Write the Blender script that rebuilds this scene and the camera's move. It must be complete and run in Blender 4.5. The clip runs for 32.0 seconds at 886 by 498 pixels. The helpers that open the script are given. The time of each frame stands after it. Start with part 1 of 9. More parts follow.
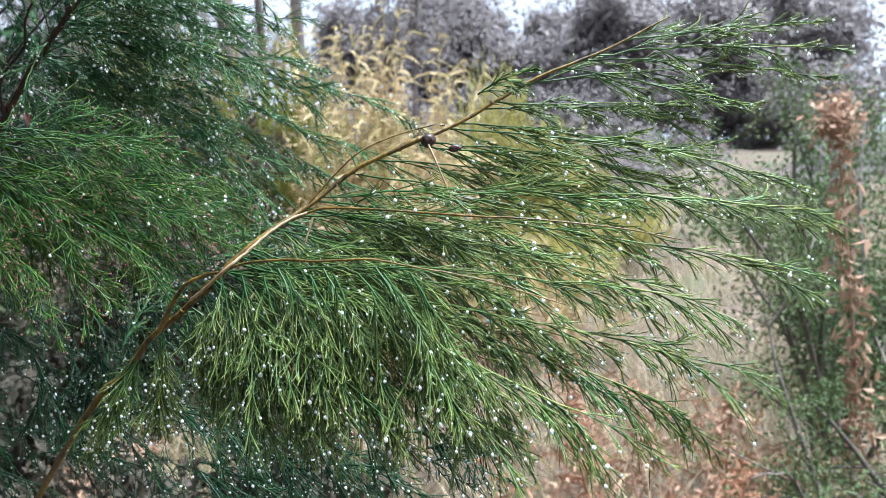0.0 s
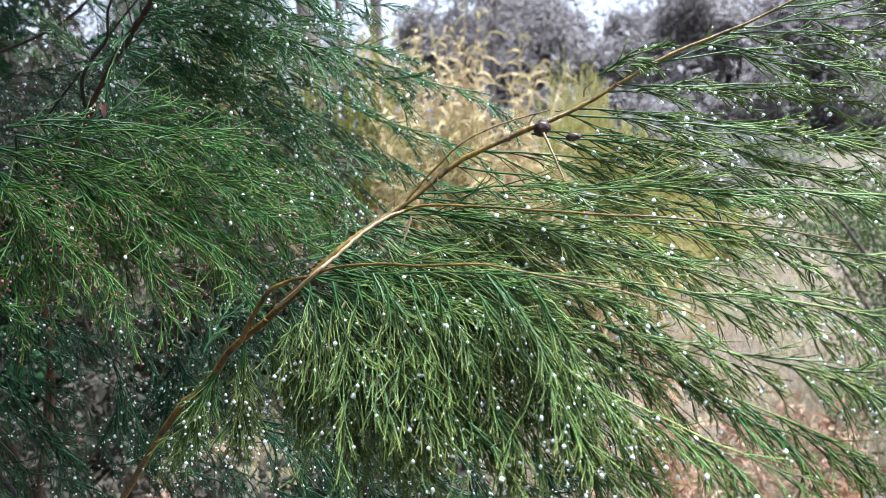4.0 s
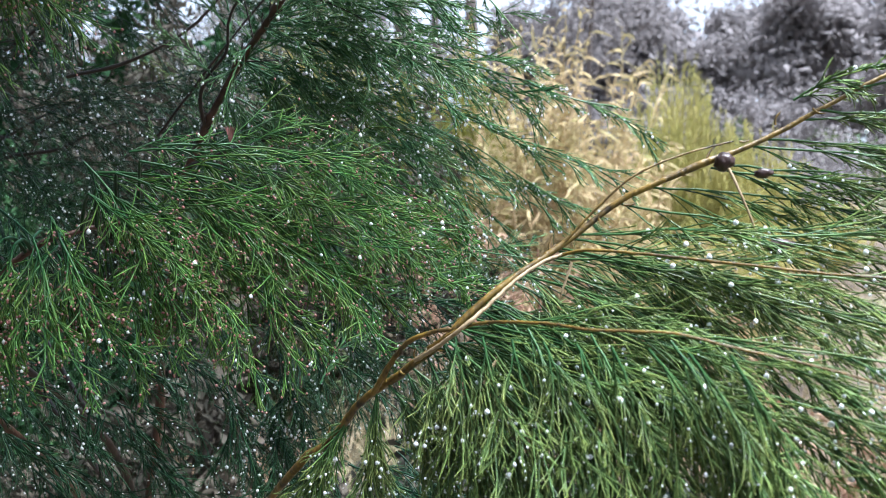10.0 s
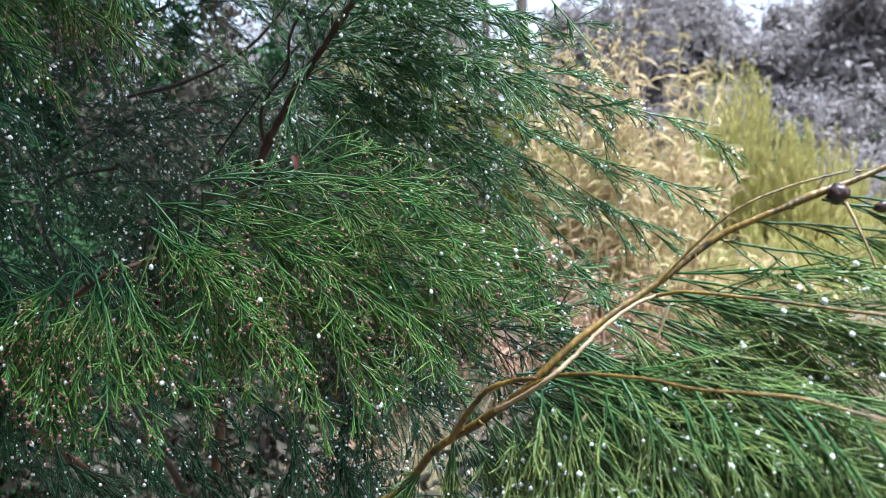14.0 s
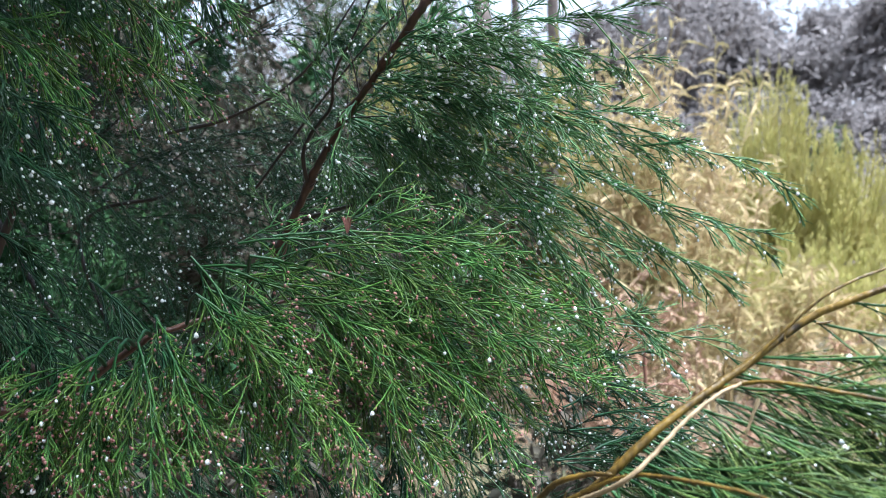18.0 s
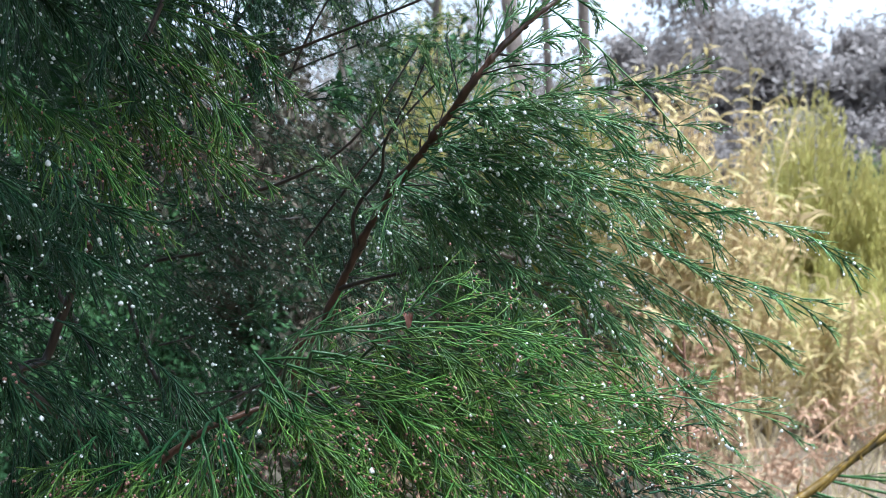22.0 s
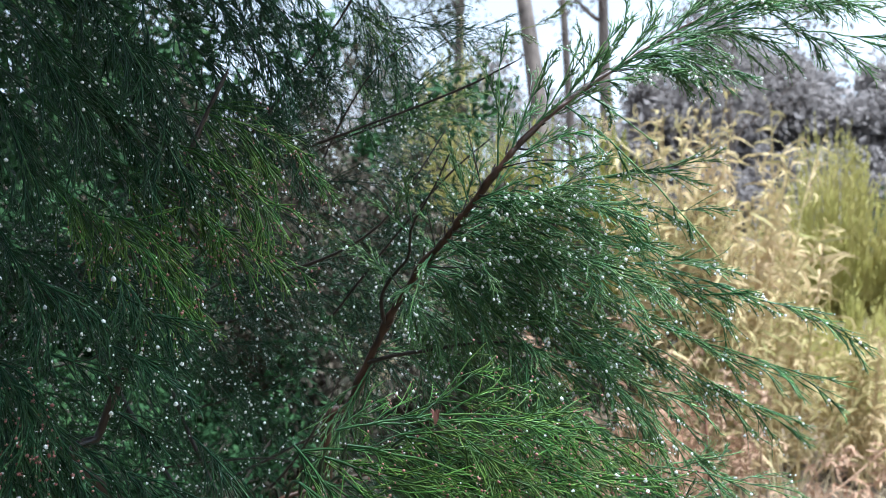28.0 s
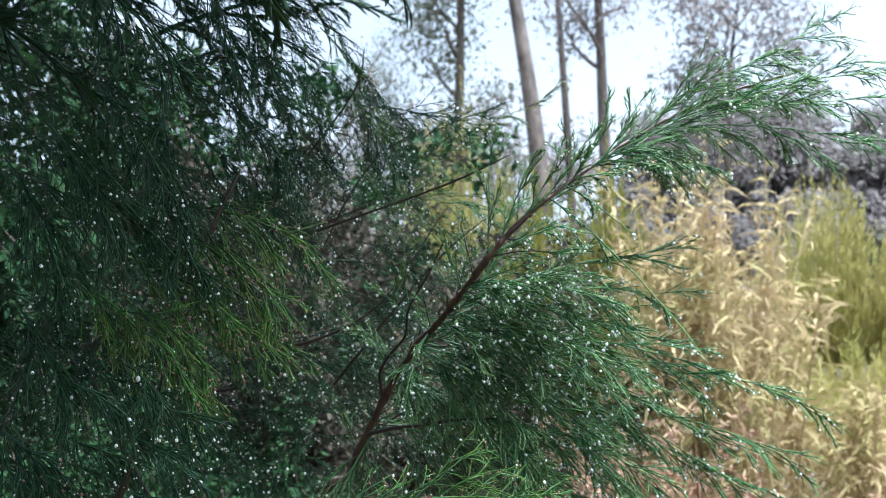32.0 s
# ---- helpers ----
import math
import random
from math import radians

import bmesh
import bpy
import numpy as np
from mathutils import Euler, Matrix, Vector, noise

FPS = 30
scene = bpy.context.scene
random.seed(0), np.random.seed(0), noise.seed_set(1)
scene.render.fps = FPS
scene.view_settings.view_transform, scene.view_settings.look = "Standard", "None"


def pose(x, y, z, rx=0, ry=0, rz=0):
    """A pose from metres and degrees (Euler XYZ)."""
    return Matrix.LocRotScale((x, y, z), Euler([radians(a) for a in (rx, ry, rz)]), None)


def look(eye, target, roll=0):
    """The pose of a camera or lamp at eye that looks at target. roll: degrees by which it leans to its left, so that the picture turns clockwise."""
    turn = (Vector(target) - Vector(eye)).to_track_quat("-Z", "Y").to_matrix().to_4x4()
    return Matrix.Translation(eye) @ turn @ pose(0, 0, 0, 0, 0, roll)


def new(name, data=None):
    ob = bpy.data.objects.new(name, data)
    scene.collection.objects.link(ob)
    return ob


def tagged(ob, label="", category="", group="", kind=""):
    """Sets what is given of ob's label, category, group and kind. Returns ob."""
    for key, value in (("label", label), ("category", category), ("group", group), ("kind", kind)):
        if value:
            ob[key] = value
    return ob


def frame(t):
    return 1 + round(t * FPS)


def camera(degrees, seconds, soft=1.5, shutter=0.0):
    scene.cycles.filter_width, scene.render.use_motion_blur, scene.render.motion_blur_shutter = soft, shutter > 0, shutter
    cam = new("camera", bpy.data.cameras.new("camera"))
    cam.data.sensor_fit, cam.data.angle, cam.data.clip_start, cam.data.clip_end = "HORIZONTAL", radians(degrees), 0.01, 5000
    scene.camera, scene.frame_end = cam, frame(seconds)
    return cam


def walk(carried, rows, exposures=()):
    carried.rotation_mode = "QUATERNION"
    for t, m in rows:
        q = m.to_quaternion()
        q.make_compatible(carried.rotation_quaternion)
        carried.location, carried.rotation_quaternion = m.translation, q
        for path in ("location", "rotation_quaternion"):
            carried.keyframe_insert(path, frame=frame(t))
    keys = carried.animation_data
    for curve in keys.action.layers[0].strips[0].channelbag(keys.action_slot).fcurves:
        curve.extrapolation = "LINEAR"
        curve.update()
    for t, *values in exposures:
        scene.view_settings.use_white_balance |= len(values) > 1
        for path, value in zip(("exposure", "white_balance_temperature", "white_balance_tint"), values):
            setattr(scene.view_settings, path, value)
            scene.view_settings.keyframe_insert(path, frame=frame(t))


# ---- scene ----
cam = camera(57.0, 32.0, soft=0.75)
PATH = [
    (0, (0.06, -0.178, 1.365), (-0.244, 1.799, 1.322), -2.5),
    (0.5, (0.053, -0.171, 1.364), (-0.267, 1.802, 1.318), -2.4),
    (1, (0.047, -0.163, 1.365), (-0.287, 1.809, 1.32), -2.2),
    (1.5, (0.045, -0.155, 1.365), (-0.307, 1.814, 1.324), -2.1),
    (2, (0.044, -0.147, 1.366), (-0.332, 1.817, 1.329), -2.1),
    (2.5, (0.042, -0.143, 1.365), (-0.351, 1.817, 1.332), -2.1),
    (3, (0.035, -0.126, 1.364), (-0.385, 1.829, 1.333), -1.6),
    (3.5, (0.033, -0.125, 1.364), (-0.423, 1.822, 1.336), -2.1),
    (5.5, (0.021, -0.111, 1.368), (-0.538, 1.809, 1.337), -1.0),
    (6, (0.017, -0.107, 1.367), (-0.567, 1.805, 1.338), -1.1),
    (6.5, (0.014, -0.107, 1.368), (-0.593, 1.799, 1.339), -1.1),
    (7, (0.012, -0.105, 1.371), (-0.608, 1.796, 1.343), -1.0),
    (7.5, (0.009, -0.103, 1.376), (-0.626, 1.793, 1.349), -0.9),
    (8, (0.005, -0.1, 1.381), (-0.64, 1.793, 1.354), -0.9),
    (8.5, (0.0, -0.095, 1.383), (-0.658, 1.794, 1.357), -1.0),
    (9, (-0.005, -0.091, 1.385), (-0.676, 1.793, 1.359), -1.0),
    (9.5, (-0.008, -0.088, 1.386), (-0.69, 1.792, 1.36), -1.0),
    (10, (-0.011, -0.085, 1.387), (-0.705, 1.791, 1.363), -1.0),
    (10.5, (-0.014, -0.082, 1.388), (-0.723, 1.788, 1.365), -0.9),
    (11, (-0.017, -0.081, 1.389), (-0.735, 1.786, 1.368), -0.9),
    (11.5, (-0.019, -0.08, 1.392), (-0.754, 1.78, 1.371), -0.9),
    (12, (-0.023, -0.078, 1.394), (-0.773, 1.775, 1.376), -0.9),
    (12.5, (-0.025, -0.077, 1.397), (-0.791, 1.771, 1.38), -0.9),
    (13, (-0.028, -0.073, 1.4), (-0.808, 1.768, 1.382), -0.9),
    (13.5, (-0.03, -0.069, 1.402), (-0.825, 1.766, 1.383), -1.1),
    (14, (-0.032, -0.065, 1.403), (-0.841, 1.764, 1.386), -1.2),
    (14.5, (-0.035, -0.062, 1.406), (-0.855, 1.762, 1.39), -1.2),
    (16.5, (-0.046, -0.052, 1.418), (-0.903, 1.755, 1.409), -1.3),
    (17, (-0.05, -0.051, 1.422), (-0.912, 1.753, 1.411), -1.1),
    (17.5, (-0.052, -0.05, 1.426), (-0.921, 1.751, 1.419), -1.0),
    (18, (-0.054, -0.049, 1.432), (-0.928, 1.75, 1.43), -1.0),
    (18.5, (-0.056, -0.049, 1.437), (-0.936, 1.746, 1.442), -1.1),
    (19, (-0.058, -0.05, 1.441), (-0.944, 1.743, 1.454), -1.0),
    (19.5, (-0.06, -0.05, 1.445), (-0.953, 1.74, 1.465), -0.9),
    (20, (-0.062, -0.05, 1.448), (-0.958, 1.738, 1.473), -0.9),
    (20.5, (-0.063, -0.049, 1.453), (-0.967, 1.734, 1.485), -0.9),
    (21, (-0.064, -0.051, 1.459), (-0.981, 1.726, 1.498), -0.9),
    (21.5, (-0.065, -0.053, 1.464), (-0.994, 1.717, 1.508), -0.9),
    (22, (-0.066, -0.056, 1.468), (-1.005, 1.709, 1.517), -0.9),
    (22.5, (-0.066, -0.059, 1.47), (-1.016, 1.701, 1.526), -1.0),
    (23, (-0.066, -0.062, 1.472), (-1.025, 1.691, 1.536), -0.9),
    (23.5, (-0.066, -0.066, 1.476), (-1.034, 1.682, 1.548), -1.0),
    (24, (-0.065, -0.069, 1.479), (-1.039, 1.677, 1.555), -1.0),
    (24.5, (-0.064, -0.074, 1.483), (-1.043, 1.668, 1.569), -1.1),
    (25, (-0.063, -0.076, 1.486), (-1.045, 1.663, 1.582), -1.3),
    (25.5, (-0.061, -0.079, 1.489), (-1.044, 1.66, 1.591), -1.3),
    (27.5, (-0.051, -0.088, 1.497), (-1.035, 1.648, 1.629), -1.2),
    (28, (-0.048, -0.09, 1.501), (-1.032, 1.645, 1.639), -1.0),
    (28.5, (-0.045, -0.091, 1.502), (-1.028, 1.644, 1.645), -0.9),
    (29, (-0.041, -0.093, 1.503), (-1.022, 1.643, 1.654), -0.9),
    (29.5, (-0.036, -0.097, 1.504), (-1.015, 1.64, 1.667), -0.9),
    (30, (-0.032, -0.101, 1.506), (-1.009, 1.635, 1.681), -0.9),
    (30.5, (-0.027, -0.105, 1.51), (-1.005, 1.629, 1.699), -0.9),
    (31, (-0.023, -0.111, 1.516), (-1.002, 1.621, 1.722), -1.0),
    (31.5, (-0.02, -0.12, 1.523), (-0.999, 1.61, 1.748), -1.1),
    (32, (-0.019, -0.13, 1.53), (-0.998, 1.597, 1.771), -1.0),
]
walk(cam, [(t, look(eye, target, roll)) for t, eye, target, roll in PATH], exposures=((0.0, 2.28, 5400, 7), (6.0, 2.41, 5400, 9), (18.0, 2.42, 5350, 7), (23.0, 2.38, 5400, 4), (32.0, 2.26, 5400, 4)))

# ---- light: an overcast, wet afternoon ----
cam.data.dof.use_dof = True
cam.data.dof.focus_distance = 0.47
cam.data.dof.aperture_fstop = 16.0
world = bpy.data.worlds.new("overcast_sky")
scene.world = world
world.use_nodes = True
wn, wl = world.node_tree.nodes, world.node_tree.links
wn.clear()
sky = wn.new("ShaderNodeTexSky")
sky.sky_type, sky.sun_disc = "NISHITA", False
sky.sun_elevation, sky.sun_rotation = radians(74), radians(96)
sky.dust_density, sky.air_density = 2.0, 1.0
pale = wn.new("ShaderNodeHueSaturation")
pale.inputs["Saturation"].default_value = 0.26
glow = wn.new("ShaderNodeBackground")
glow.inputs["Strength"].default_value = 0.068
wout = wn.new("ShaderNodeOutputWorld")
wl.new(sky.outputs[0], pale.inputs["Color"])
wl.new(pale.outputs[0], glow.inputs["Color"])
wl.new(glow.outputs[0], wout.inputs["Surface"])
lamp = bpy.data.lights.new("sun", "SUN")
lamp.energy, lamp.angle, lamp.color = 3.6, radians(30), (1.0, 0.97, 0.92)
sun = new("sun", lamp)
sun.matrix_world = look((0, 0, 0), (-0.27, 0.03, -0.96))

# ---- materials ----


def material(name):
    m = bpy.data.materials.new(name)
    m.use_nodes = True
    nt = m.node_tree
    b = nt.nodes["Principled BSDF"]
    return m, nt.nodes, nt.links, b


def ramp(nodes, stops):
    r = nodes.new("ShaderNodeValToRGB")
    el = r.color_ramp.elements
    while len(el) < len(stops):
        el.new(0.5)
    for e, (p, c) in zip(el, stops):
        e.position, e.color = p, (*c, 1)
    return r


def green_material(name, base, tip, rough=0.32, vary=0.35):
    """Thin living stems: colour runs from base to tip along each stem, and differs from stem to stem."""
    m, n, l, b = material(name)
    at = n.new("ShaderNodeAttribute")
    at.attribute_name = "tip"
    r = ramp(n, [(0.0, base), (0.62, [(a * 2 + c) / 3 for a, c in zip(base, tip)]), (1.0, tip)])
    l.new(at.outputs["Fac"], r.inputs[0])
    geo = n.new("ShaderNodeNewGeometry")
    tex = n.new("ShaderNodeTexNoise")
    tex.inputs["Scale"].default_value = 34
    co = n.new("ShaderNodeTexCoord")
    l.new(co.outputs["Object"], tex.inputs["Vector"])
    hs = n.new("ShaderNodeHueSaturation")
    mr = n.new("ShaderNodeMapRange")
    mr.inputs["To Min"].default_value, mr.inputs["To Max"].default_value = 1 - vary, 1 + vary
    l.new(geo.outputs["Random Per Island"], mr.inputs["Value"])
    mh = n.new("ShaderNodeMapRange")
    mh.inputs["From Min"].default_value, mh.inputs["From Max"].default_value = 0.3, 0.7
    mh.inputs["To Min"].default_value, mh.inputs["To Max"].default_value = 0.475, 0.53
    l.new(tex.outputs["Fac"], mh.inputs["Value"])
    l.new(mr.outputs[0], hs.inputs["Value"])
    l.new(mh.outputs[0], hs.inputs["Hue"])
    l.new(r.outputs[0], hs.inputs["Color"])
    l.new(hs.outputs[0], b.inputs["Base Color"])
    b.inputs["Roughness"].default_value = rough
    b.inputs["Specular IOR Level"].default_value = 0.16
    return m


def bark_material(name, dark, light, scale=220, rough=0.5, bump=0.5):
    m, n, l, b = material(name)
    co = n.new("ShaderNodeTexCoord")
    t1, t2 = n.new("ShaderNodeTexNoise"), n.new("ShaderNodeTexNoise")
    t1.inputs["Scale"].default_value, t2.inputs["Scale"].default_value = scale, scale * 0.14
    t1.inputs["Detail"].default_value = 6
    mp = n.new("ShaderNodeMapping")
    mp.inputs["Scale"].default_value = (1, 1, 0.35)
    l.new(co.outputs["Object"], mp.inputs["Vector"])
    l.new(mp.outputs[0], t1.inputs["Vector"])
    l.new(co.outputs["Object"], t2.inputs["Vector"])
    mx = n.new("ShaderNodeMath")
    mx.operation = "ADD"
    l.new(t1.outputs["Fac"], mx.inputs[0])
    l.new(t2.outputs["Fac"], mx.inputs[1])
    hf = n.new("ShaderNodeMath")
    hf.operation, hf.inputs[1].default_value = "MULTIPLY", 0.5
    l.new(mx.outputs[0], hf.inputs[0])
    r = ramp(n, [(0.36, dark), (0.62, light)])
    l.new(hf.outputs[0], r.inputs[0])
    l.new(r.outputs[0], b.inputs["Base Color"])
    bp = n.new("ShaderNodeBump")
    bp.inputs["Strength"].default_value, bp.inputs["Distance"].default_value = bump, 0.3 / scale
    l.new(t1.outputs["Fac"], bp.inputs["Height"])
    l.new(bp.outputs[0], b.inputs["Normal"])
    b.inputs["Roughness"].default_value = rough
    return m


def leaf_material(name, a, c, d, rough=0.6, through_light=0.25):
    """Flat leaves and blades: three colours shared out from piece to piece, some light coming through."""
    m, n, l, b = material(name)
    geo = n.new("ShaderNodeNewGeometry")
    r = ramp(n, [(0.0, a), (0.5, c), (1.0, d)])
    co = n.new("ShaderNodeTexCoord")
    tex = n.new("ShaderNodeTexNoise")
    tex.inputs["Scale"].default_value, tex.inputs["Detail"].default_value = 2.2, 3
    l.new(co.outputs["Object"], tex.inputs["Vector"])
    add = n.new("ShaderNodeMath")
    add.operation = "MULTIPLY_ADD"
    add.inputs[1].default_value = 0.5
    sub = n.new("ShaderNodeMapRange")
    sub.inputs["From Min"].default_value, sub.inputs["From Max"].default_value = 0.3, 0.7
    sub.inputs["To Min"].default_value, sub.inputs["To Max"].default_value = 0.0, 0.5
    l.new(tex.outputs["Fac"], sub.inputs["Value"])
    l.new(geo.outputs["Random Per Island"], add.inputs[0])
    l.new(sub.outputs[0], add.inputs[2])
    l.new(add.outputs[0], r.inputs[0])
    l.new(r.outputs[0], b.inputs["Base Color"])
    b.inputs["Roughness"].default_value = rough
    b.inputs["Specular IOR Level"].default_value = 0.15
    tr = n.new("ShaderNodeBsdfTranslucent")
    l.new(r.outputs[0], tr.inputs["Color"])
    ms = n.new("ShaderNodeMixShader")
    ms.inputs[0].default_value = through_light
    l.new(b.outputs[0], ms.inputs[1])
    l.new(tr.outputs[0], ms.inputs[2])
    l.new(ms.outputs[0], n["Material Output"].inputs["Surface"])
    return m


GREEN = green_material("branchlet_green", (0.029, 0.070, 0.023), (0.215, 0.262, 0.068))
# darker copy of the branchlet green, with the shrub's inner shade in it
GREEN_SHADED = green_material("branchlet_shaded_green", (0.008, 0.030, 0.014), (0.038, 0.082, 0.028))
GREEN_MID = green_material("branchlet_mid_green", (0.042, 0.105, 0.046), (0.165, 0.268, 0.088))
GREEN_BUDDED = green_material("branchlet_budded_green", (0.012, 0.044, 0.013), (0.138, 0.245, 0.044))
BUD = green_material("pale_bud", (0.16, 0.19, 0.08), (0.30, 0.33, 0.16))
TWIG = bark_material("wet_twig_bark", (0.022, 0.013, 0.004), (0.205, 0.122, 0.016), 420, 0.42, 1.0)
STEM = bark_material("red_brown_bark", (0.022, 0.010, 0.006), (0.085, 0.036, 0.020), 200, 0.42)
# red-brown bark darkened, so branches inside the shrub carry their shade in colour
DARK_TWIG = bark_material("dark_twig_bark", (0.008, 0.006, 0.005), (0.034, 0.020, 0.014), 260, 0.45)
DEAD = bark_material("pale_dead_fibre", (0.20, 0.13, 0.06), (0.44, 0.32, 0.18), 300, 0.6)
DEAD_STEM = bark_material("dead_stem_bark", (0.09, 0.04, 0.025), (0.22, 0.10, 0.06), 120, 0.7)
DARK_GALL = bark_material("dark_gall", (0.010, 0.006, 0.005), (0.055, 0.025, 0.018), 400, 0.4)
BUD = bark_material("pink_bud", (0.14, 0.035, 0.03), (0.38, 0.19, 0.16), 500, 0.45)
GUM_BARK = bark_material("gum_bark", (0.05, 0.038, 0.034), (0.17, 0.135, 0.115), 9, 0.85)
# leaves paled towards mauve-grey: distance haze is mixed into the colour
HAZY_GUM_LEAF = leaf_material("hazy_gum_leaf", (0.215, 0.195, 0.19), (0.255, 0.23, 0.225), (0.305, 0.275, 0.27), 0.7, 0.55)
GUM_LEAF_GREEN = leaf_material("olive_gum_leaf", (0.085, 0.10, 0.070), (0.135, 0.145, 0.105), (0.20, 0.19, 0.145), 0.7, 0.35)
GOLD_LEAF = leaf_material("golden_needle", (0.30, 0.295, 0.085), (0.41, 0.37, 0.125), (0.46, 0.385, 0.17), 0.6, 0.5)
OLIVE_LEAF = leaf_material("olive_needle", (0.14, 0.15, 0.03), (0.23, 0.225, 0.045), (0.31, 0.28, 0.075), 0.6, 0.45)
STRAW = leaf_material("straw_blade", (0.31, 0.31, 0.11), (0.48, 0.38, 0.195), (0.53, 0.375, 0.24), 0.6, 0.35)
GRASS_DRY = leaf_material("dry_grass_blade", (0.19, 0.18, 0.08), (0.38, 0.31, 0.19), (0.52, 0.42, 0.29), 0.7, 0.25)
BRACKEN = leaf_material("rust_frond", (0.30, 0.16, 0.10), (0.37, 0.24, 0.16), (0.42, 0.31, 0.22), 0.7, 0.25)
RUST = leaf_material("orange_frond", (0.22, 0.105, 0.06), (0.33, 0.17, 0.10), (0.42, 0.26, 0.16), 0.7, 0.3)
DARK_LEAF = leaf_material("dark_green_leaf", (0.012, 0.035, 0.014), (0.022, 0.055, 0.020), (0.04, 0.08, 0.025), 0.85, 0.15)
BROWN_LEAF = leaf_material("brown_grey_leaf", (0.03, 0.03, 0.022), (0.058, 0.05, 0.036), (0.105, 0.083, 0.062), 0.75, 0.25)
GREY_GREEN = leaf_material("grey_green_leaf", (0.045, 0.08, 0.03), (0.09, 0.125, 0.05), (0.15, 0.155, 0.075), 0.6, 0.25)


def water_material():
    m, n, l, b = material("water")
    b.inputs["Base Color"].default_value = (1, 1, 1, 1)
    b.inputs["Roughness"].default_value = 0.0
    b.inputs["IOR"].default_value = 1.333
    # mostly white body: the sky's glint in the drops is put into colour
    b.inputs["Transmission Weight"].default_value = 0.36
    return m


GLINT_WATER = water_material()


def ground_material():
    m, n, l, b = material("leaf_litter_ground")
    co = n.new("ShaderNodeTexCoord")
    t1, t2 = n.new("ShaderNodeTexNoise"), n.new("ShaderNodeTexNoise")
    t1.inputs["Scale"].default_value, t1.inputs["Detail"].default_value = 0.8, 4
    t2.inputs["Scale"].default_value, t2.inputs["Detail"].default_value = 26, 6
    for t in (t1, t2):
        l.new(co.outputs["Object"], t.inputs["Vector"])
    r1 = ramp(n, [(0.35, (0.06, 0.046, 0.032)), (0.5, (0.11, 0.083, 0.058)), (0.68, (0.075, 0.082, 0.038))])
    r2 = ramp(n, [(0.3, (0.45, 0.42, 0.40)), (0.7, (1.25, 1.15, 1.05))])
    l.new(t1.outputs["Fac"], r1.inputs[0])
    l.new(t2.outputs["Fac"], r2.inputs[0])
    mul = n.new("ShaderNodeMix")
    mul.data_type, mul.blend_type = "RGBA", "MULTIPLY"
    mul.inputs["Factor"].default_value = 1
    l.new(r1.outputs[0], mul.inputs["A"])
    l.new(r2.outputs[0], mul.inputs["B"])
    l.new(mul.outputs["Result"], b.inputs["Base Color"])
    bp = n.new("ShaderNodeBump")
    bp.inputs["Distance"].default_value = 0.03
    l.new(t2.outputs["Fac"], bp.inputs["Height"])
    l.new(bp.outputs[0], b.inputs["Normal"])
    b.inputs["Roughness"].default_value = 0.9
    return m


GROUND = ground_material()

# ---- mesh tools ----
rng = np.random.default_rng(7)
ORIGIN = {}


def unit(v):
    return v / np.maximum(np.linalg.norm(v, axis=-1, keepdims=True), 1e-9)


def build_mesh(name, verts, faces, mats, index=None, tip=None, smooth=True):
    """A mesh from arrays; faces is a list of (n, 3) or (n, 4) arrays, index one material number for each of them."""
    me = bpy.data.meshes.new(name)
    me.vertices.add(len(verts))
    me.vertices.foreach_set("co", np.ascontiguousarray(verts, np.float32).ravel())
    loops = np.concatenate([f.ravel() for f in faces]).astype(np.int32)
    sizes = np.concatenate([np.full(len(f), f.shape[1], np.int32) for f in faces])
    me.loops.add(len(loops))
    me.loops.foreach_set("vertex_index", loops)
    me.polygons.add(len(sizes))
    me.polygons.foreach_set("loop_start", np.r_[0, np.cumsum(sizes)[:-1]].astype(np.int32))
    me.polygons.foreach_set("use_smooth", np.full(len(sizes), smooth))
    for m in mats:
        me.materials.append(m)
    if index is not None:
        me.polygons.foreach_set("material_index", np.concatenate([np.full(len(f), i, np.int32) for f, i in zip(faces, index)]))
    if tip is not None:
        a = me.attributes.new("tip", "FLOAT", "POINT")
        a.data.foreach_set("value", np.ascontiguousarray(tip, np.float32))
    me.update(calc_edges=True)
    return me


def thing(name, at, label, category, group="", kind=""):
    ob = new(name)
    ob.empty_display_size = 0.05
    ob.location = at
    ORIGIN[ob.name] = np.array(at, float)
    return tagged(ob, label, category, group, kind)


def part(name, mesh_args, parent, label="", at=None):
    """Links a mesh given in world places as one object under a thing or a part."""
    verts, faces, mats, *rest = mesh_args
    o = ORIGIN[parent.name] if at is None else np.array(at, float)
    ob = new(name, build_mesh(name, np.asarray(verts) - o, faces, mats, *rest))
    ob.parent = parent
    ob.location = o - ORIGIN[parent.name]
    ORIGIN[ob.name] = o
    return tagged(ob, label)


def whole(name, mesh_args, at, label, category, group="", kind=""):
    verts, faces, mats, *rest = mesh_args
    o = np.array(at, float)
    ob = new(name, build_mesh(name, np.asarray(verts) - o, faces, mats, *rest))
    ob.location = o
    ORIGIN[ob.name] = o
    return tagged(ob, label, category, group, kind)


def smooth_line(points, steps):
    """A Catmull-Rom line through points, with steps + 1 places."""
    p = np.array(points, float)
    p = np.vstack([2 * p[0] - p[1], p, 2 * p[-1] - p[-2]])
    n = len(p) - 3
    out = []
    for s in np.linspace(0, n, steps + 1):
        i = min(int(s), n - 1)
        u = s - i
        a, b, c, d = p[i : i + 4]
        out.append(0.5 * (2 * b + (c - a) * u + (2 * a - 5 * b + 4 * c - d) * u**2 + (3 * b - a - 3 * c + d) * u**3))
    return np.array(out)


